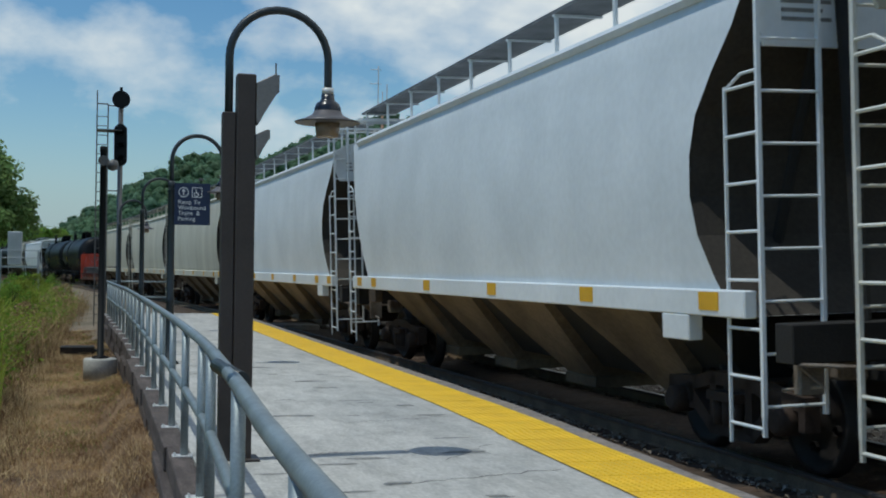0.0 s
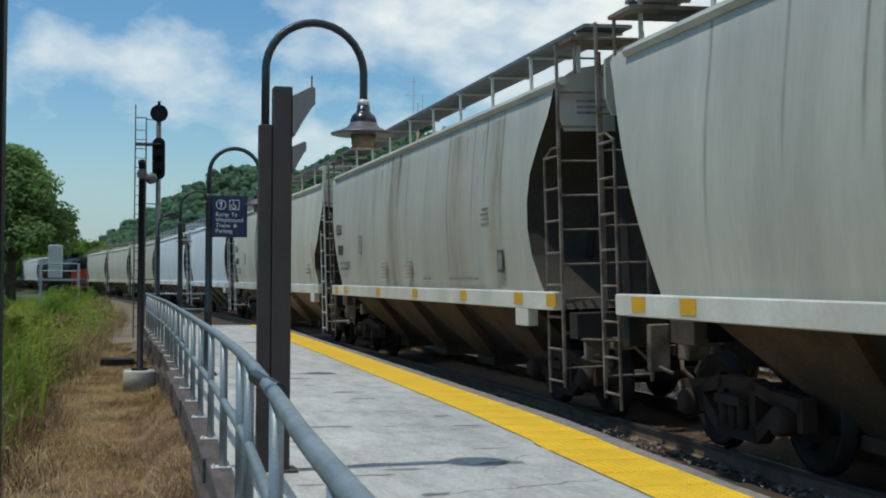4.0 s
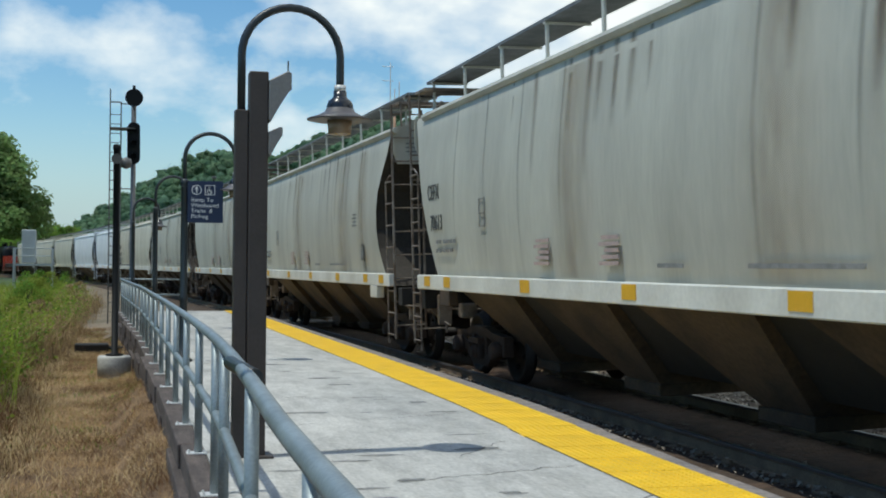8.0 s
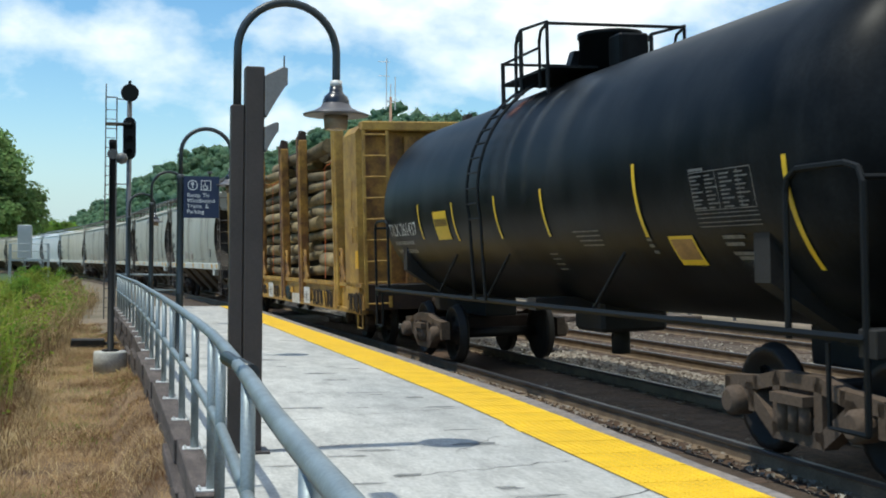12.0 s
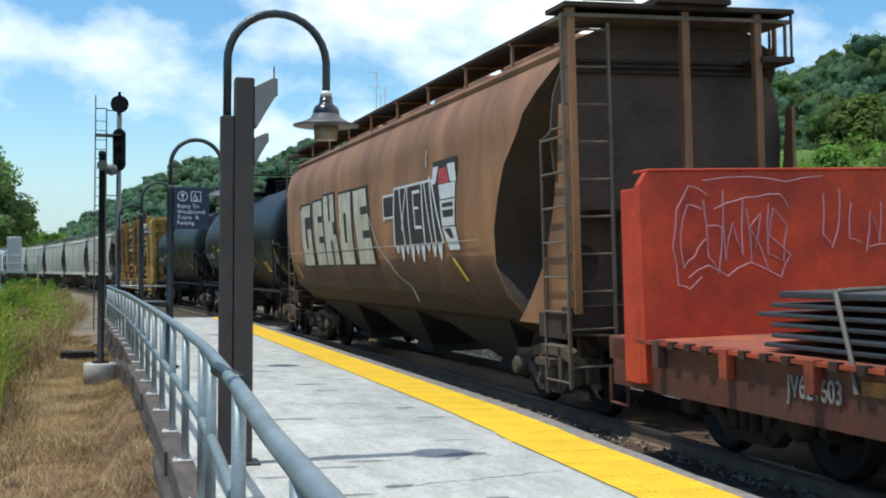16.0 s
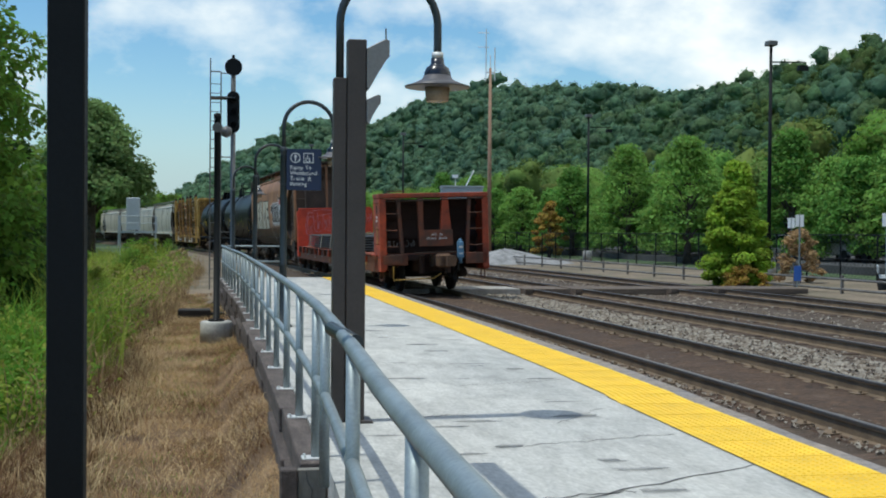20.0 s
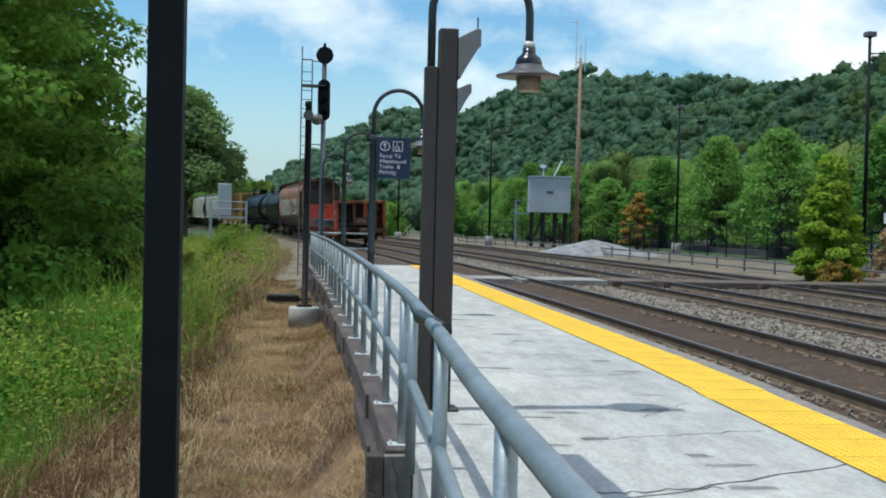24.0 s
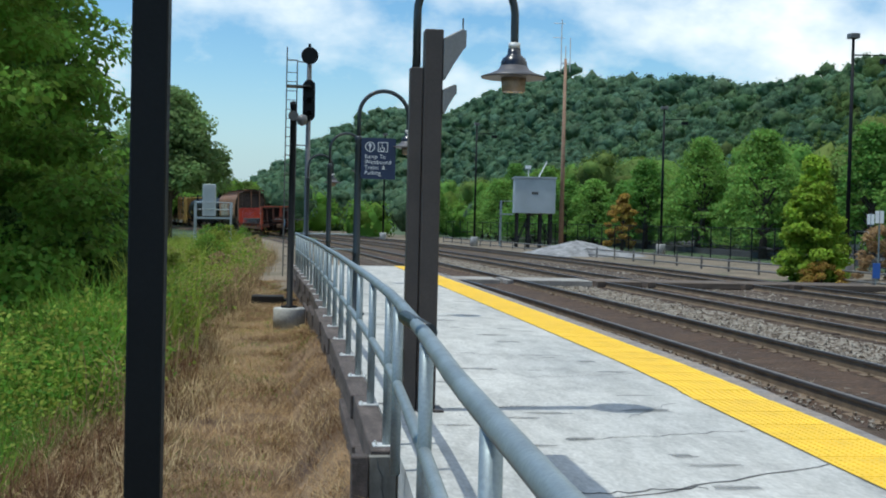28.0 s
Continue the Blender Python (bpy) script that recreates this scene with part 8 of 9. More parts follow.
    for x in (-0.8, 1.3):
        for y in (-0.6, 0.6):
            box(bm, x - 0.04, x + 0.04, y - 0.04, y + 0.04, -0.62, 2.4)
    for z in (1.95, 2.38):
        for y in (-0.6, 0.6):
            tube(bm, [(-0.8, y, z), (1.3, y, z)], 0.025, 6)
    part("landing", bm, M_GREYBOX, f)


# ---- across the tracks ----
def build_far_side():
    b = thing("equipment_shelter", "pale grey equipment shelter raised on steel legs", "shelter", m=pose(19.3, 93.0, -0.4, 0, 0, -8))
    bm = B()
    box(bm, -1.58, 1.58, -1.3, 1.3, 2.65, 5.35, 0.04)
    part("cabin", bm, M_GREYBOX, b)
    bm = B()
    prism(bm, ((-1.68, 5.35), (1.68, 5.35), (1.60, 5.46), (-1.60, 5.46)), -1.4, 1.4)
    part("roof", bm, M_GREYBOX, b)
    bm = B()
    box(bm, -0.08, 0.08, -0.08, 0.08, 0, 2.655)
    leg = mesh_of("leg", bm, M_UNDER)
    for x in (-1.3, -0.4, 0.5, 1.3):
        for y in (-1.1, 1.1):
            part("leg", leg, None, b).location = (x, y, 0)
    for y in (-1.1, 1.1):
        for q in (((-1.3, y, 0.3), (-0.4, y, 2.4)), ((0.5, y, 2.4), (1.3, y, 0.3))):
            bm = B()
            tube(bm, q, 0.05, 6)
            part("brace", bm, M_UNDER, b)
    bm = B()
    box(bm, -0.25, 0.25, -1.32, -1.305, 4.1, 4.3)
    part("plate", bm, M_DECAL_BLACK, b)
    bm = B()
    tube(bm, [(0.3, 0, 5.4), (0.95, 0, 6.7)], 0.06, 6)
    part("solar_panel", bm, M_WHITE, b)
    bm = B()
    tube(bm, [(-0.5, -0.5, 5.4), (-0.5, -0.5, 6.3)], 0.03, 6)
    box(bm, -0.75, -0.3, -0.55, -0.45, 6.1, 6.35)
    part("aerial", bm, M_WHITE, b)
    bm = B()
    box(bm, -2.6, -1.6, -1.2, 1.2, 2.5, 2.6)
    for x in (-2.55,):
        for y in (-1.15, 1.15):
            box(bm, x - 0.04, x + 0.04, y - 0.04, y + 0.04, 0, 3.6)
    tube(bm, [(-2.55, -1.15, 3.55), (-2.55, 1.15, 3.55)], 0.03, 6)
    tube(bm, [(-2.55, -1.15, 3.55), (-1.6, -1.15, 3.55)], 0.03, 6)
    part("landing", bm, M_GALV, b)
    # radio mast
    m = thing("radio_mast", "tall reddish wooden pole with whip aerials", "mast", m=pose(21.3, 92.0, -0.4))
    bm = B()
    tube(bm, [(0, 0, 0), (0, 0, 14.6)], [0.20, 0.10], 10)
    part("pole", bm, M_WOODPOLE, m)
    bm = B()
    box(bm, -0.35, 0.35, -0.05, 0.05, 14.2, 14.3)
    for x, h in ((-0.35, 17.6), (0.35, 16.2), (0.0, 15.6)):
        tube(bm, [(x, 0, 13.6), (x, 0, h)], 0.045, 6)
    for z in (16.2, 17.3):
        tube(bm, [(-1.0, 0, z), (-0.1, 0, z)], 0.03, 5)
    part("aerial", bm, M_WHITE, m)
    # heap of gravel
    rng = np.random.default_rng(2)
    bm = B()
    n, k = 44, 12
    rows = []
    for j in range(k + 1):
        f = j / k
        r = []
        for i in range(n):
            a = 2 * math.pi * i / n
            rad = (1 - f) * (1 + 0.10 * noise.noise((math.cos(a) * 2, math.sin(a) * 2, f * 3)))
            z = 1.75 * f ** 0.85 * (0.9 + 0.1 * noise.noise((a, f * 4, 5))) + 0.06 * noise.noise((a * 6, f * 9, 2))
            r.append(bm.verts.new((4.3 * rad * math.cos(a) * (1 + 0.3 * max(math.cos(a), 0)), 2.3 * rad * math.sin(a), z)))
        rows.append(r)
    for a, c in zip(rows, rows[1:]):
        skin(bm, a, c)
    g = part("gravel_heap", bm, M_GRAVEL)
    g.matrix_basis = pose(17.6, 72.0, -0.5) @ Matrix.Diagonal((0.86, 0.85, 0.62, 1))
    tagged(g, "low heap of pale grey gravel beside the tracks", "gravel heap", kind="stuff")
    # tall lot lamps
    lamp = thing("lot_lamp", "tall thin dark lamp post with a flat head", "street lamp", "parking lot lamps")
    bm = B()
    turned(bm, ((0.3, 0), (0.3, 0.75), (0.28, 0.78)), n=16)
    part("footing", bm, M_CONCRETE, lamp)
    bm = B()
    tube(bm, [(0, 0, 0.75), (0, 0, 9.6)], [0.09, 0.06], 10)
    tube(bm, [(0, 0, 8.9), (1.5, 0, 8.95)], 0.03, 6)
    box(bm, 1.2, 1.6, -0.12, 0.12, 8.6, 8.8)
    part("pole", bm, M_BLACKPOST, lamp)
    bm = B()
    box(bm, -0.20, 0.20, -0.2, 0.2, 9.55, 9.75, 0.02)
    part("head", bm, M_SHADE, lamp)
    for x, y in ((24.5, 77), (15.0, 95), (9.0, 110)):
        copy_thing(lamp, pose(x, y, -0.45))
    lamp.matrix_basis = pose(22.3, 46.0, -0.45)
    # low pipe barrier along the lot
    f = thing("pipe_barrier", "low two-rail silver pipe barrier along the tracks", "barrier")
    ys = list(np.arange(30, 110, 3.0))

    def bx(y):
        return 20.6 - max(y - 4, 0) ** 2 / (2 * BEND)
    for h in (0.02, 0.34):
        bm = B()
        tube(bm, [(bx(y), y, h - 0.3) for y in ys], 0.045, 6)
        part("rail", bm, M_BARRIER, f)
    bm = B()
    box(bm, -0.04, 0.04, -0.04, 0.04, -0.55, 0.18)
    pm = mesh_of("post", bm, M_BARRIER)
    for y in ys:
        part("post", pm, None, f).location = (bx(y), y, 0)
    # dark mesh fence behind it
    f = thing("mesh_fence", "black chain-link fence round the parking lot", "fence")
    bm = B()
    tube(bm, [(0, 0, -0.5), (0, 0, 1.5)], 0.035, 6)
    pm = mesh_of("post", bm, M_BLACKPOST)

    def fx(y):
        return 26.5 - max(y - 4, 0) ** 2 / (2 * BEND)
    ys = list(np.arange(20, 130, 2.6))
    for y in ys:
        part("post", pm, None, f).location = (fx(y), y, 0)
    for h in (1.48, 0.5, -0.3):
        bm = B()
        tube(bm, [(fx(y), y, h) for y in ys], 0.02, 5)
        part("rail", bm, M_BLACKPOST, f)
    v = []
    for y in np.arange(20, 127, 0.28):
        for d in (1, -1):
            y0, y1 = (y, y + 1.8) if d > 0 else (y + 1.8, y)
            a, c = np.array((fx(y0), y0, -0.35)), np.array((fx(y1), y1, 1.47))
            e = np.array((0, 0.012, 0))
            v += [a - e, a + e, c + e, c - e]
    part("wire_mesh", from_arrays("wire_mesh", np.array(v), 4, M_BLACKPOST), None, f)["kind"] = "stuff"
    # parking lot
    bm = B()
    box(bm, 28.5, 62, 20, 150, -0.5, 0.06)
    tagged(part("parking_lot", bm, M_ASPHALT), "dark asphalt parking lot", "parking lot", kind="structure")
    cols = (mat("car_white", (0.7, 0.7, 0.7), 0.3), mat("car_dark", (0.03, 0.035, 0.04), 0.25), mat("car_silver", (0.4, 0.41, 0.42), 0.3, 0.6))
    glass = mat("car_glass", (0.02, 0.03, 0.035), 0.1, bump=0)
    for i, (x, y) in enumerate(((33.5, 92), (34, 80), (35, 96), (33.5, 66), (34, 56), (33.5, 60))):
        c = thing("parked_car", ("white", "dark", "silver")[i % 3] + " car parked in the lot behind the fence", "car", "parked cars", pose(x, y, 0.06, 0, 0, 90))
        bm = B()
        prism(bm, ((-2.2, 0.35), (2.2, 0.35), (2.25, 0.75), (1.3, 0.92), (0.7, 1.42), (-1.2, 1.45), (-2.0, 0.95), (-2.25, 0.8)), -0.86, 0.86)
        bmesh.ops.bevel(bm, geom=bm.edges[:], offset=0.06, segments=1, affect="EDGES")
        part("body", bm, cols[i % 3], c)
        bm = B()
        prism(bm, ((1.15, 0.95), (0.68, 1.36), (-1.12, 1.38), (-1.75, 0.98)), -0.875, 0.875)
        part("window", bm, glass, c)
        bm = B()
        ws = [ring(bm, Vector((0, yy, 0)), Vector((1, 0, 0)), Vector((0, 0, 1)), 0.33, 14) for yy in (-0.1, 0.1)]
        skin(bm, *ws)
        bm.faces.new(ws[0])
        bm.faces.new(ws[1][::-1])
        wm = mesh_of("wheel", bm, M_BLACKPOST)
        for xx in (-1.4, 1.4):
            for yy in (-0.8, 0.8):
                part("wheel", wm, None, c).location = (xx, yy, 0.33)
    # small trackside signs
    for x, y, z, w, m in ((19.2, 37.5, 0.1, 0.26, M_BRIGHTBLUE),):
        s = thing("trackside_sign", "small sign plate on a thin post", "sign", m=pose(x, y, -0.47))
        bm = B()
        tube(bm, [(0, 0, 0), (0, 0, z + 0.75)], 0.025, 6)
        part("post", bm, M_GALV, s)
        bm = B()
        box(bm, -w / 2, w / 2, -0.045, -0.03, z + 0.3, z + 0.8, 0.004)
        part("plate", bm, m, s)


def build_lot_entry():
    """Concrete steps from the lot down to the tracks, benches and a sign frame beside them."""
    st = thing("lot_steps", "pale concrete steps with black handrails down to the tracks", "steps")
    for i in range(4):
        bm = B()
        box(bm, 18.9 + i * 0.95, 19.9 + i * 0.95, 26.2, 29.2, -0.5, -0.30 + 0.16 * i, 0.012)
        part("tread", bm, M_CONCRETE, st)
    for y in (26.15, 29.25):
        bm = B()
        prism(bm, ((18.8, -0.5), (18.8, -0.24), (22.8, 0.32), (22.8, -0.5)), y - 0.09, y + 0.09)
        part("kerb", bm, M_CONCRETE, st)
        bm = B()
        tube(bm, [(19.4, y, -0.2), (19.4, y, 0.55), (19.2, y, 0.6), (19.2, y, 0.75), (22.6, y, 1.2), (22.6, y, 0.25)], 0.03, 6)
        tube(bm, [(21.0, y, 0.0), (21.0, y, 0.98)], 0.03, 6)
        part("handrail", bm, M_BLACKPOST, st)
    f = thing("sign_frame", "two dark posts carrying white crossbars", "sign", m=pose(21.35, 33.0, -0.40, 0, 0, -30))
    for x in (0, 1.05):
        bm = B()
        box(bm, x - 0.06, x + 0.06, -0.06, 0.06, 0, 2.60)
        part("post", bm, M_BROWNPOST, f)
    bm = B()
    box(bm, -0.3, 1.75, -0.09, -0.065, 2.38, 2.52)
    part("crossbar", bm, M_WHITE, f)
    bm = B()
    box(bm, 0.8, 1.3, -0.09, -0.065, 2.1, 2.3)
    part("plate", bm, M_WHITE, f)
    bench = thing("lot_bench", "long grey bench by the lot fence", "bench", "benches")
    for z0, z1, y0, y1 in ((0.42, 0.48, -0.22, 0.2), (0.6, 0.85, 0.22, 0.27)):
        bm = B()
        box(bm, -1.6, 1.6, y0, y1, z0, z1, 0.01)
        part("seat" if z0 < 0.5 else "backrest", bm, M_GREYBOX, bench)
    for x in (-1.3, 1.3):
        bm = B()
        box(bm, x - 0.05, x + 0.05, -0.2, 0.25, 0, 0.42)
        part("leg", bm, M_UNDER, bench)
    copy_thing(bench, pose(23.6, 39.5, -0.45, 0, 0, 60))
    bench.matrix_basis = pose(23.2, 35.4, -0.45, 0, 0, 60)
    for x, y in ((22.1, 43.0), (25.8, 51.0), (23.05, 38.5)):
        s = thing("lot_sign", "white double-plate sign on a dark post", "sign", "lot signs", pose(x, y, -0.45, 0, 0, -28))
        bm = B()
        tube(bm, [(0, 0, 0), (0, 0, 2.72)], 0.035, 6)
        part("post", bm, M_GALV, s)
        for k in (-0.085, 0.085):
            bm = B()
            box(bm, k - 0.07, k + 0.07, -0.06, -0.04, 2.22, 2.68, 0.004)
            part("plate", bm, M_WHITE, s)
    tree("bush_tree", "straggly bush with pale brown flower heads", 22.6, 44.0, 2.3, 1.0, M_GRASS_DRY, 33, 14, 260, 0.10, 0.2, low=0.08)


# ---- plants ----
def tree(name, label, x, y, h, spread, material, seed, clumps=26, per=900, leaf=0.16, trunk_h=0.3, base_z=None, low=0.25, group="trees", up=0.7, loose=0.9, flat=0.55, cone=0.0, core=False, big=1.0):
    rng = np.random.default_rng(seed)
    z0 = ground_z(x, y) - 0.05 if base_z is None else base_z
    t = thing(name, label, "tree", group, pose(x, y, z0))
    bm = B()
    r0 = 0.035 * h
    top = Vector((0.03 * h, 0.02 * h, h * 0.82))
    tube(bm, [(0, 0, 0), (0.01 * h, 0, h * trunk_h), tuple(top)], [r0, r0 * 0.7, r0 * 0.15], 8)
    blobs = []
    clumps = int(clumps * 2.2)
    per = int(per * 0.55)
    for i in range(clumps):
        f = low + (1 - low) * (i + rng.random()) / clumps
        wide = spread * math.sin(math.pi * min(0.98, 0.30 + 0.68 * f)) ** 0.8 * (1 - cone * f)
        a = 2.4 * i + rng.random()
        rr = wide * (0.30 + 0.70 * rng.random() ** 0.45) * 0.86
        c = (rr * math.cos(a), rr * math.sin(a), h * f * 0.93)
        s = spread * rng.uniform(0.15, 0.30) * big
        blobs.append((*c, s, s, s * flat))
        st = Vector((0.01 * h, 0, h * max(trunk_h * 0.8, f * 0.6)))
        if i % 4 == 0:
            tube(bm, [tuple(st), tuple((st + Vector(c)) / 2 + Vector((0, 0, 0.04 * h))), c], [r0 * 0.35, r0 * 0.2, r0 * 0.06], 5)
    part("trunk", bm, M_BARK, t)
    pts, way = crown_points(rng, blobs, per, 0.8 if core else 0.45)
    way[:, 2] += up
    quads = leaves(rng, pts, leaf, way, loose)
    me = foliage("crown", rng, blobs if core else [], quads, material, lambda k: 1, 0.85)
    part("crown", me, None, t)
    return t


def woods(name, label, spots, tones, leaf, per, seed, loose=0.3, fine=2, lumps=7):
    """Far trees by the hundred: a domed crown with lesser domes on it, one mesh for each tone of green."""
    rng = np.random.default_rng(seed)
    sets = [[] for _ in tones]
    for x, y, h, r in spots:
        z = ground_z(x, y)
        tall = rng.uniform(0.85, 1.25)
        top = z + h - r * tall
        blobs = [(x, y, top, r * 0.9, r * 0.9, r * 0.9 * tall)]
        for k in range(lumps):
            a, e = k * 2.4 + rng.random(), rng.uniform(-0.4, 1.2)
            q = r * 0.62
            s = r * rng.uniform(0.34, 0.52)
            blobs.append((x + q * math.cos(a) * math.cos(e), y + q * math.sin(a) * math.cos(e), top + q * tall * math.sin(e), s, s, s * 0.85))
        big = crown_points(rng, blobs[:1], per * 2, 0.86)
        small = crown_points(rng, blobs[1:], per, 0.82)
        p, w = np.concatenate([big[0], small[0]]), np.concatenate([big[1], small[1]])
        keep = w[:, 2] > -0.45
        sets[rng.integers(len(tones))].append((p[keep], w[keep], blobs))
    for m, o in zip(tones, sets):
        if o:
            pts, way = (np.concatenate([q[k] for q in o]) for k in (0, 1))
            blobs = [c for q in o for c in q[2]]
            me = foliage(name, rng, blobs, leaves(rng, pts, leaf, way, loose), m, lambda k: fine if k % (lumps + 1) == 0 else 1, 0.80, 0.26)
            tagged(part(name, me), label, "trees", kind="stuff")


def blades(rng, base, height, width, lean, bent=True, clump=1):
    """Grass blades that taper and bend over: two stacked faces each, or one straight one."""
    n = len(base)
    a = rng.uniform(0, 6.28, n)
    d = np.stack([np.cos(a), np.sin(a), np.zeros(n)], 1)
    p = np.stack([-np.sin(a), np.cos(a), np.zeros(n)], 1)
    if clump > 1:
        height = height * np.repeat(rng.uniform(0.5, 1.5, n // clump + 1), clump)[:n, None]
    h = height * rng.uniform(0.45, 1.25, (n, 1))
    l = lean * rng.uniform(0.2, 1.3, (n, 1)) * h
    w = width * rng.uniform(0.6, 1.3, (n, 1))
    up = np.array([[0, 0, 1.0]])
    tip = base + d * l + up * h
    if not bent:
        return np.stack([base - p * w, base + p * w, tip + p * w * 0.3, tip - p * w * 0.3], 1).reshape(-1, 3)
    mid = base + d * l * 0.32 + up * h * 0.68
    return np.stack([base - p * w, base + p * w, mid + p * w * 0.8, mid - p * w * 0.8, mid - p * w * 0.8, mid + p * w * 0.8, tip + p * w * 0.12, tip - p * w * 0.12], 1).reshape(-1, 3)


def scatter(rng, n, x0, x1, y0, y1, keep):
    x, y = rng.uniform(x0, x1, n), y0 + (y1 - y0) * rng.random(n) ** 1.4
    k = keep(x, y, rng.random(n))
    x, y = x[k], y[k]
    return np.stack([x, y, [ground_z(a, b) for a, b in zip(x, y)]], 1)


def tufts(rng, n, k, spread, x0, x1, y0, y1, keep):
    """Roots of blades, k to a tuft."""
    x, y = rng.uniform(x0, x1, n * 2), y0 + (y1 - y0) * rng.random(n * 2) ** 1.3
    m = keep(x, y)
    x, y = x[m][:n], y[m][:n]
    x, y = np.repeat(x, k) + rng.normal(size=len(x) * k) * spread, np.repeat(y, k) + rng.normal(size=len(y) * k) * spread
    return np.stack([x, y, [ground_z(a, b) for a, b in zip(x, y)]], 1)


def verge_line(y):
    """Where the tall weeds begin beside the mown verge."""
    return np.interp(y, (3, 8, 10.5, 13, 17, 22, 30, 40, 60), (-1.9, -2.05, -2.0, -1.75, -1.8, -1.95, -1.9, -1.8, -1.4))


def build_plants():
    rng = np.random.default_rng(11)
    def patchy(x, y, f, seed):
        """Uneven cover: 0 to 1 over the ground."""
        return np.array([0.5 + 0.5 * noise.noise((a * f, c * f, seed)) for a, c in zip(x, y)])

    def lying(n, x0, x1, y0, y1, k, spread, seed, f=0.9, cut=0.5):
        """Tangled straws: roots in loose patches."""
        p = tufts(rng, n, k, spread, x0, x1, y0, y1, lambda x, y: (x > verge_line(y) - 0.2) & (patchy(x, y, f, seed) > cut) & (x < 0.55))
        return p + np.array([0, 0, 0.045])
    ob = part("dry_grass", from_arrays("dry_grass", blades(rng, lying(4000, -2.6, 0.6, 5, 42, 16, 0.11, 3.0, 1.3, 0.42), 0.055, 0.0026, 2.2, False, 16), 4, M_GRASS_DRY))
    tagged(ob, "short dry straw-coloured grass", "grass", kind="stuff")
    ob = part("dead_grass", from_arrays("dead_grass", blades(rng, lying(2600, -2.6, 0.6, 5, 42, 16, 0.13, 8.0, 0.8, 0.46), 0.07, 0.003, 2.2, False, 16), 4, M_DEADGRASS))
    tagged(ob, "dark brown dead grass in patches", "grass", kind="stuff")
    ob = part("straw_tufts", from_arrays("straw_tufts", blades(rng, tufts(rng, 380, 50, 0.17, -2.9, 0.1, 8, 42, lambda x, y: (x > verge_line(y) - 0.15) & (x < verge_line(y) + 0.95)), 0.22, 0.0042, 1.6, True, 50), 4, M_STRAW))
    tagged(ob, "dead straw tufts at the foot of the weeds", "grass", kind="stuff")
    ob = part("withered_tufts", from_arrays("withered_tufts", blades(rng, tufts(rng, 420, 50, 0.2, -3.2, 0.1, 8, 42, lambda x, y: (x > verge_line(y) - 0.3) & (x < verge_line(y) + 0.7)), 0.30, 0.0045, 1.4, True, 50), 4, M_DEADGRASS))
    tagged(ob, "withered brown tufts at the foot of the weeds", "grass", kind="stuff")
    ob = part("straw_litter", from_arrays("straw_litter", blades(rng, lying(900, -2.6, 0.55, 6, 36, 14, 0.2, 5.0, 0.7, 0.5), 0.10, 0.0032, 2.6), 4, M_STRAW))
    tagged(ob, "bent dry straws lying on the verge", "grass", kind="stuff")
    ob = part("weed_floor", from_arrays("weed_floor", blades(rng, scatter(rng, 110000, -9, -1.0, 7, 50, lambda x, y, r: (x < verge_line(y)) & (r < 0.95)), 0.40, 0.0055, 0.9, False), 4, M_GRASS))
    tagged(ob, "green weeds and grass covering the slope", "grass", kind="stuff")
    ob = part("tall_weeds", from_arrays("tall_weeds", blades(rng, tufts(rng, 460, 75, 0.26, -6, -1.0, 11, 60, lambda x, y: (x < verge_line(y) - 0.25) & (x > verge_line(y) - np.interp(y, (13, 22, 28), (0.9, 1.1, 2.3))) & (y > 12.5) & (y < 26)), 0.95, 0.0095, 0.95, True, 75), 4, M_GRASS))
    tagged(ob, "clumps of tall bright green grass", "grass", kind="stuff")
    ob = part("verge_weeds", from_arrays("verge_weeds", blades(rng, tufts(rng, 170, 46, 0.22, -4.5, 1.4, 17, 62, lambda x, y: (x < verge_line(y) + 0.2) & (x > verge_line(y) - 1.6)), 1.15, 0.0075, 0.7, True, 46), 4, M_WEED))
    tagged(ob, "tall yellow-green weeds along the verge", "grass", kind="stuff")
    ob = part("dead_stems", from_arrays("dead_stems", blades(rng, tufts(rng, 620, 24, 0.2, -5.5, 1.6, 12, 64, lambda x, y: (x < verge_line(y) + np.interp(y, (13, 22, 30, 60), (0.2, 0.4, 0.9, 1.0))) & (x > verge_line(y) - np.interp(y, (12, 20, 26), (0.15, 0.4, 1.2)))), 0.66, 0.0085, 0.75, True, 24), 4, M_STEM))
    tagged(ob, "dead brown stems among the weeds", "grass", kind="stuff")
    ob = part("verge_green", from_arrays("verge_green", blades(rng, tufts(rng, 620, 26, 0.16, -2.2, 0.5, 9, 42, lambda x, y: patchy(x, y, 0.55, 21.0) > np.interp(y, (9, 15, 18, 40), (0.66, 0.58, 0.40, 0.36))), 0.085, 0.0035, 1.0), 4, M_GRASS))
    tagged(ob, "patches of short green grass in the dry verge", "grass", kind="stuff")
    ob = part("far_weeds", from_arrays("far_weeds", blades(rng, scatter(rng, 18000, -8, 4.6, 40, 95, lambda x, y, r: x < -1.3 - np.maximum(y - 55, 0) ** 2 / 700), 0.75, 0.02, 0.9, False), 4, M_WEED))
    tagged(ob, "yellow-green weeds beside the far track", "grass", kind="stuff")
    b = scatter(rng, 3600, -6, 1.2, 12, 60, lambda x, y, r: (x < verge_line(y) + np.interp(y, (18, 26), (0.1, 0.55))) & (x > verge_line(y) - 2.4))
    pts = []
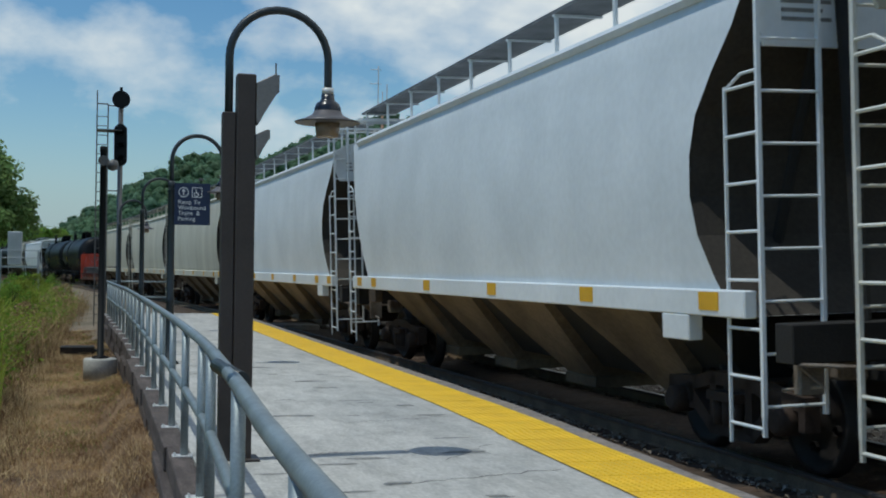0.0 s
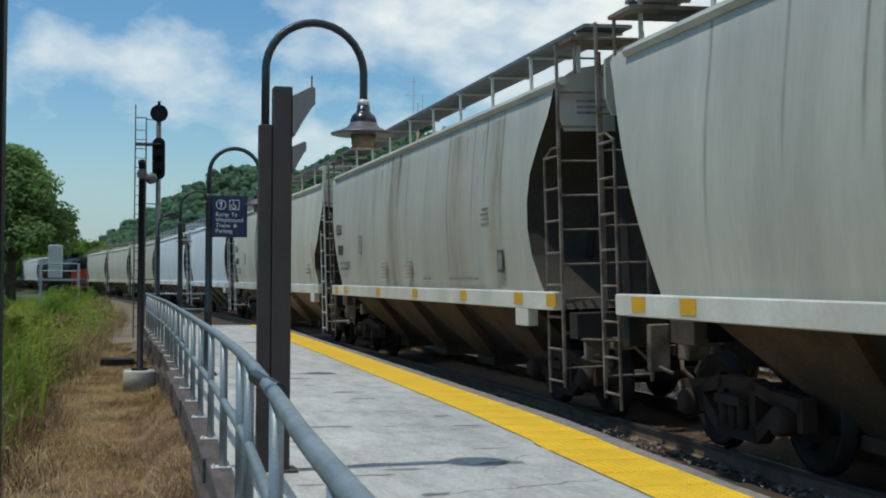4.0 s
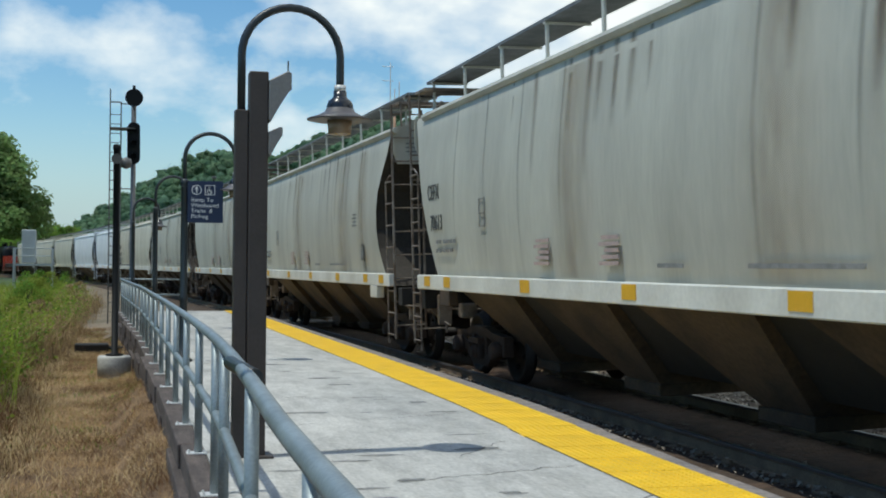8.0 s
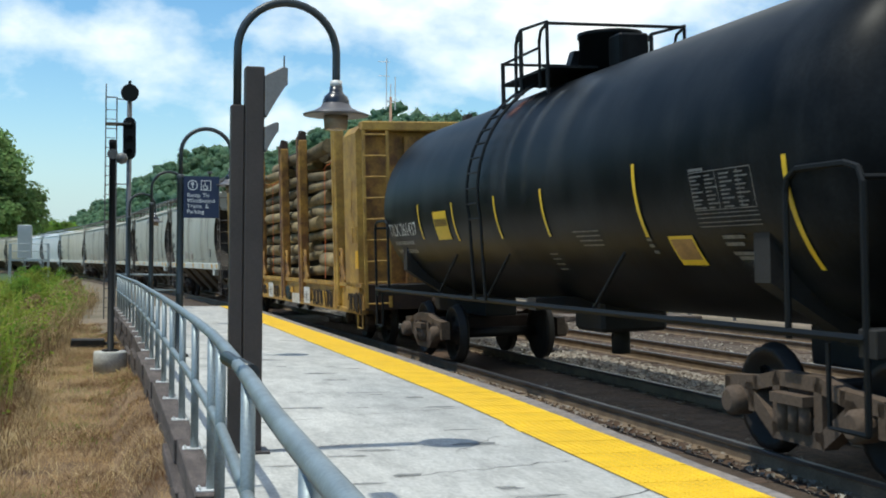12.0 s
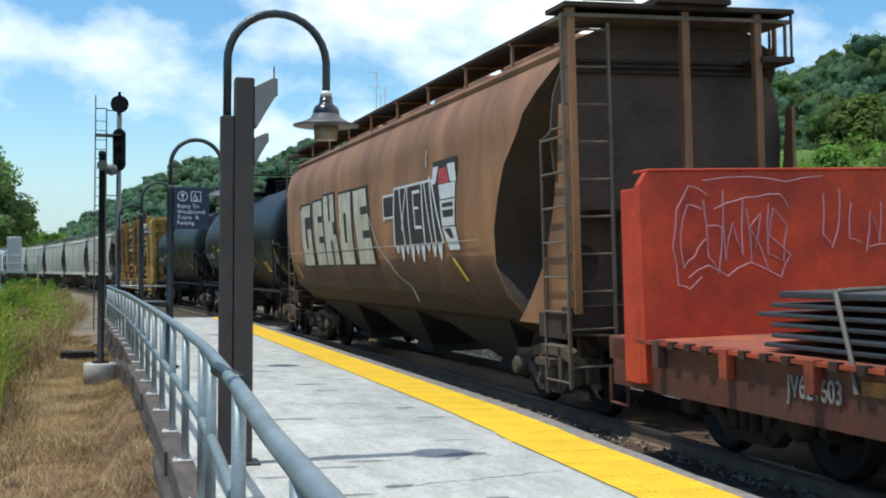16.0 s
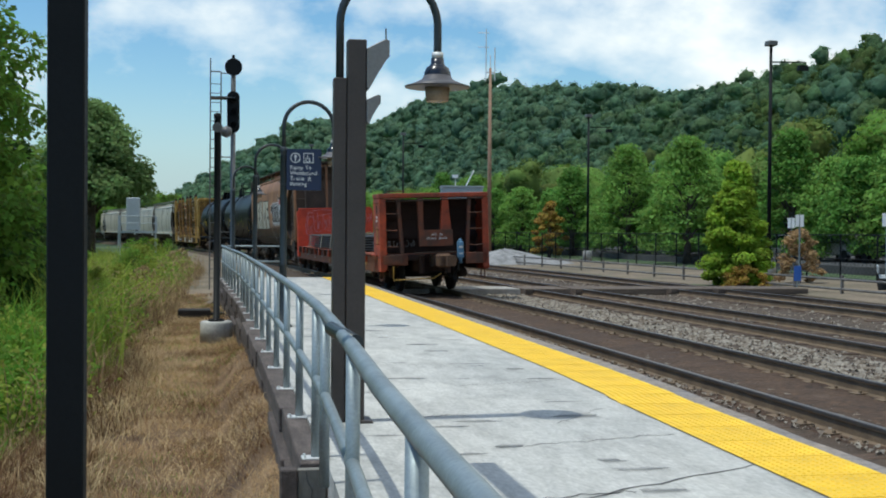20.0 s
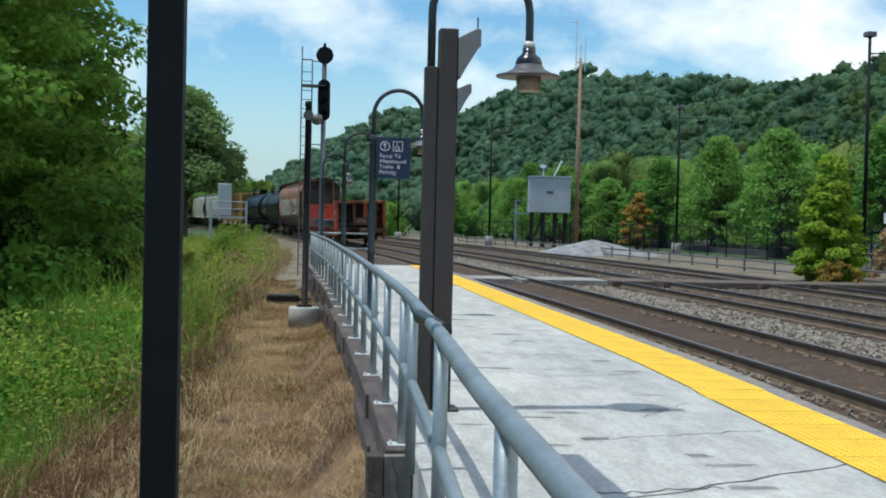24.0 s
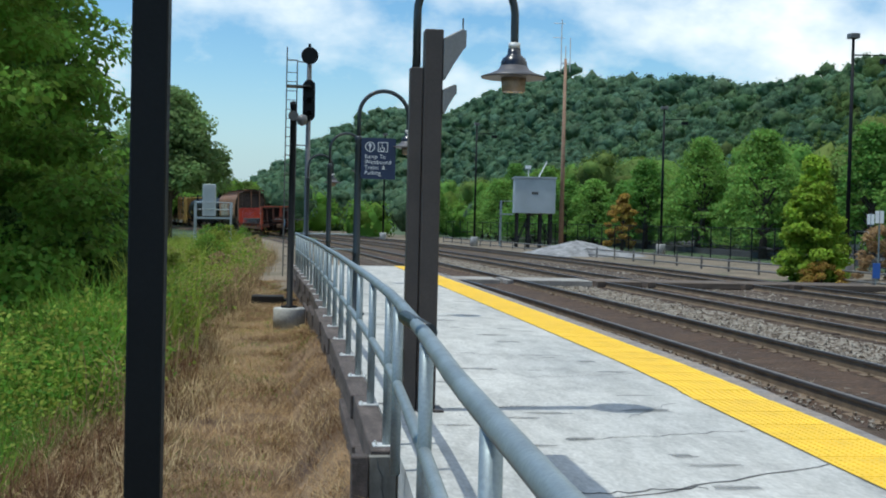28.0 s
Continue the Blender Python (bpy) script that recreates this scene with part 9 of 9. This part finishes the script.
    for p in b:
        k = 70
        q = p + rng.normal(size=(k, 3)) * np.array([0.22, 0.22, 0.0]) + np.stack([np.zeros(k), np.zeros(k), rng.uniform(0.1, 1.0, k) * rng.uniform(0.5, 1.35)], 1)
        pts.append(q)
    for q, m, lab in ((pts[::3], M_GRASS, "leafy bright green weeds"), (pts[1::3], M_WEED, "leafy yellow-green weeds"), ([q for q in pts[2::3] if q[0][1] > 21], M_STEM, "dry brown weeds gone to seed")):
        q = np.concatenate(q)
        ob = part("leafy_weeds", from_arrays("leafy_weeds", leaves(rng, q, 0.066, np.tile(np.array([[-0.1, -0.4, 0.9]]), (len(q), 1)), 1.0), 4, m))
        tagged(ob, lab, "plants", kind="stuff")
    # broad leaves lying over the grass
    n = 150000
    x, y = rng.uniform(-10, -0.4, n), 7 + 48 * rng.random(n) ** 1.4
    tall = np.array([0.5 + 0.5 * noise.noise((a * 0.55, b * 0.55, 9)) for a, b in zip(x, y)])
    keep = (x < verge_line(y) - 0.1) & (rng.random(n) < 0.35 + 0.8 * tall)
    x, y, tall = x[keep], y[keep], tall[keep]
    z = np.array([ground_z(a, b) for a, b in zip(x, y)]) + 0.08 + rng.random(len(x)) ** 0.6 * (0.14 + 0.75 * tall ** 1.6)
    pts = np.stack([x, y, z], 1)
    way = np.tile(np.array([[-0.15, -0.25, 1.0]]), (len(x), 1))
    pick = rng.random(len(x)) < np.where(x < verge_line(y) - 1.2, np.where(y < 16, 0.97, 0.62), 0.4)
    for q, m, lab in ((pick, M_LEAF_LOW, "low bright green leafy undergrowth"), (~pick, M_WEED, "yellow-green leafy undergrowth")):
        ob = part("undergrowth", from_arrays("undergrowth", leaves(rng, pts[q], 0.046, way[q], 0.8), 4, m))
        tagged(ob, lab, "plants", kind="stuff")
    r3 = random.Random(14)
    for i in range(24):
        y = 21 + 1.75 * i + r3.uniform(-0.8, 0.8)
        dead = i % 5 == 3
        x = float(verge_line(y)) + (0.05 if dead else -0.35 - 1.5 * r3.random() ** 1.5)
        h = (0.75 if dead else 1.0) * r3.uniform(0.9, 1.25) * (1.05 + 0.6 * min((y - 21) / 15, 1))
        tree("weed_bush", "withered brown weed bush beside the verge" if dead else "leafy yellow-green weed bush beside the verge", x, y, h, h * r3.uniform(0.38, 0.55), M_STEM if dead else (M_WEED, M_LEAF, M_WEED, M_GRASS)[i % 4], 300 + i, 10, 260, 0.055, 0.1, low=0.05, group="weed bushes", up=0.6, loose=1.0, flat=0.7)
    # trees on the near side
    tree("tree", "large dense dark green tree beyond the weeds", -8.4, 26.0, 13.5, 5.3, M_LEAF, 21, 40, 1500, 0.17, 0.2, low=0.03, flat=0.42, big=1.25)
    tree("tree", "large dense dark green tree beyond the weeds", -7.8, 36.0, 10.5, 3.2, M_LEAF_DARK, 22, 34, 1000, 0.18, 0.2, low=0.03)
    tree("tree", "dark green tree hanging over the weeds", -5.75, 19.5, 9.8, 3.0, M_LEAF, 25, 34, 1700, 0.13, 0.15, low=0.05, flat=0.38, big=1.25)
    # dark shrubs added low down to stand for deep shade beneath the crowns
    for x, y, h, w in ((-3.3, 20.6, 2.1, 1.1), (-4.5, 20.2, 2.5, 1.3), (-3.8, 24.5, 2.6, 1.3), (-5.3, 18.6, 2.2, 1.2)):
        tree("shrub", "dark green shrub added as shade under the trees", x, y, h, w, M_LEAF_DARK, int(y * 7), 16, 900, 0.1, 0.1, low=0.02)
    tree("shrub", "dense dark green shrub in the weeds", -5.2, 30.0, 3.0, 1.6, M_LEAF_DARK, 26, 16, 900, 0.14, 0.1, low=0.02)
    tree("shrub", "dense dark green shrub in the weeds", -5.6, 44.0, 3.2, 1.8, M_LEAF, 27, 16, 900, 0.16, 0.1, low=0.02)
    # two distant trees with the haze-lightened leaves
    tree("tree", "rounded mid-green tree above the line", -8.0, 86.0, 11.2, 4.8, M_LEAF_FARHAZE, 23, 40, 800, 0.30, 0.35, low=0.42, flat=0.7)
    tree("tree", "rounded mid-green tree above the line", -14.0, 66.0, 11.0, 5.0, M_LEAF_FARHAZE, 24, 34, 800, 0.30, 0.25, low=0.1, flat=0.7)
    # the bush by the barrier and the lot's trees
    tree("bush_tree", "small bright yellow-green tree by the barrier", 19.3, 42.5, 4.9, 1.5, M_LEAF_YELLOW, 31, 40, 520, 0.15, 0.12, low=0.02, cone=0.62, flat=0.5, up=0.9, big=1.15)
    tree("shrub", "low reddish-green shrub by the barrier", 19.1, 41.3, 0.9, 0.9, M_LEAF_RUST, 34, 8, 300, 0.09, 0.1, low=0.02)
    tree("bush_tree", "small tree with rust-coloured leaves", 25.0, 88.0, 4.4, 1.5, M_LEAF_RUST, 32, 16, 320, 0.2, 0.2, low=0.1)
    r2 = random.Random(6)
    for i in range(34):
        y = 42 + i * 3.4
        tree("lot_tree", "light green planted tree in the parking lot", 31 + r2.uniform(-1, 7) - max(y - 4, 0) ** 2 / 1710, y, r2.uniform(5.4, 8.8), r2.uniform(2.6, 3.8), (M_LEAF_LIGHT, M_LEAF_LOT, M_LEAF_LIGHT, M_LEAF_LOT)[i % 4], 40 + i, 40, 170, 0.23, 0.22, low=0.12, group="parking lot trees", up=0.9, loose=1.1, flat=0.42, cone=0.42, big=1.0)
    # wooded ridge
    near, mid, far, cells = [], [], [], {}

    def stand(x, y, r, gap=0.66):
        """Keep crowns apart."""
        k = (int(x // 6), int(y // 6))
        for i in (-1, 0, 1):
            for j in (-1, 0, 1):
                for a, c, d in cells.get((k[0] + i, k[1] + j), ()):
                    if (a - x) ** 2 + (c - y) ** 2 < (gap * (r + d)) ** 2:
                        return False
        cells.setdefault(k, []).append((x, y, r))
        return True
    for i in range(15000):
        x, y = r2.uniform(48, 118), 50 + 450 * r2.random() ** 1.1
        r = r2.uniform(1.2, 2.5) * (1.0 if y < 290 else 1.5)
        if stand(x, y, r, 0.62):
            (near if y < 190 else mid if y < 290 else far).append((x, y, r * r2.uniform(1.8, 3.0) + (r2.random() < 0.05) * 1.6, r))
    for i in range(4200):
        x, y = r2.uniform(-75, 125), r2.uniform(400, 730)
        r = r2.uniform(2.8, 5.4)
        if stand(x, y, r, 0.5):
            far.append((x, y, r * r2.uniform(1.8, 2.9) + (r2.random() < 0.06) * 2.5, r))
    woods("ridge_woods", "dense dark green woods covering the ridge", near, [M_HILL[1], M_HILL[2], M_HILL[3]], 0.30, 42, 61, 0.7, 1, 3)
    # mid and far crowns take the leaf tones paled for haze
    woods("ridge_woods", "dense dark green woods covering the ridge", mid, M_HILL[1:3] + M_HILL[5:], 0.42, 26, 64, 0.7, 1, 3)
    woods("ridge_woods", "dense woods on the far ridge in leaf tones paled for haze", far, M_HILL[4:], 0.75, 16, 65, 0.6, 1, 3)
    for x, y, h, w in ((43, 47, 13, 4.0), (49, 56, 15, 4.2), (40, 38, 13, 3.8), (52, 45, 16, 4.5), (46, 66, 13, 4.0), (58, 60, 17, 4.6), (38, 30, 12, 3.8)):
        tree("tall_tree", "tall olive-green tree behind the parking lot", x, y, h, w, M_LEAF_OLIVE, int(x * 3 + y), 34, 380, 0.36, 0.2, low=0.12, group="tall trees behind the lot", loose=0.5, flat=0.8, core=True)
    spots = [(46 - y * 0.03 + r2.uniform(-5, 8), y, r2.uniform(6.5, 11), r2.uniform(2.4, 3.6)) for y in np.linspace(52, 330, 120)]
    woods("edge_woods", "bright green trees along the foot of the ridge", spots, [M_LEAF_OLIVE, M_LEAF_LIGHT, M_LEAF], 0.30, 150, 62, 0.7, 2)
    spots = [(r2.uniform(-26, -9) - y * 0.03, y, r2.uniform(6, 10), r2.uniform(2.6, 4.2)) for y in np.linspace(100, 330, 60)]
    spots += [(r2.uniform(8, 40) - max(y - 4, 0) ** 2 / 1710, y, r2.uniform(4, 7), r2.uniform(2.2, 3.4)) for y in np.linspace(135, 330, 70)]
    spots += [(r2.uniform(-16, 8), r2.uniform(225, 330), r2.uniform(7, 10.5), r2.uniform(3.0, 4.2)) for _ in range(22)]
    woods("line_woods", "mid-green trees along the far railway line", spots, [M_LEAF, M_HILL[5]], 0.45, 80, 63, 0.4)


build_ground()
build_path()
build_platform()
build_railing()
build_tracks()
build_lamps()
build_sign()
build_signal()
build_far_side()
build_lot_entry()
build_plants()
build_train()
motions()
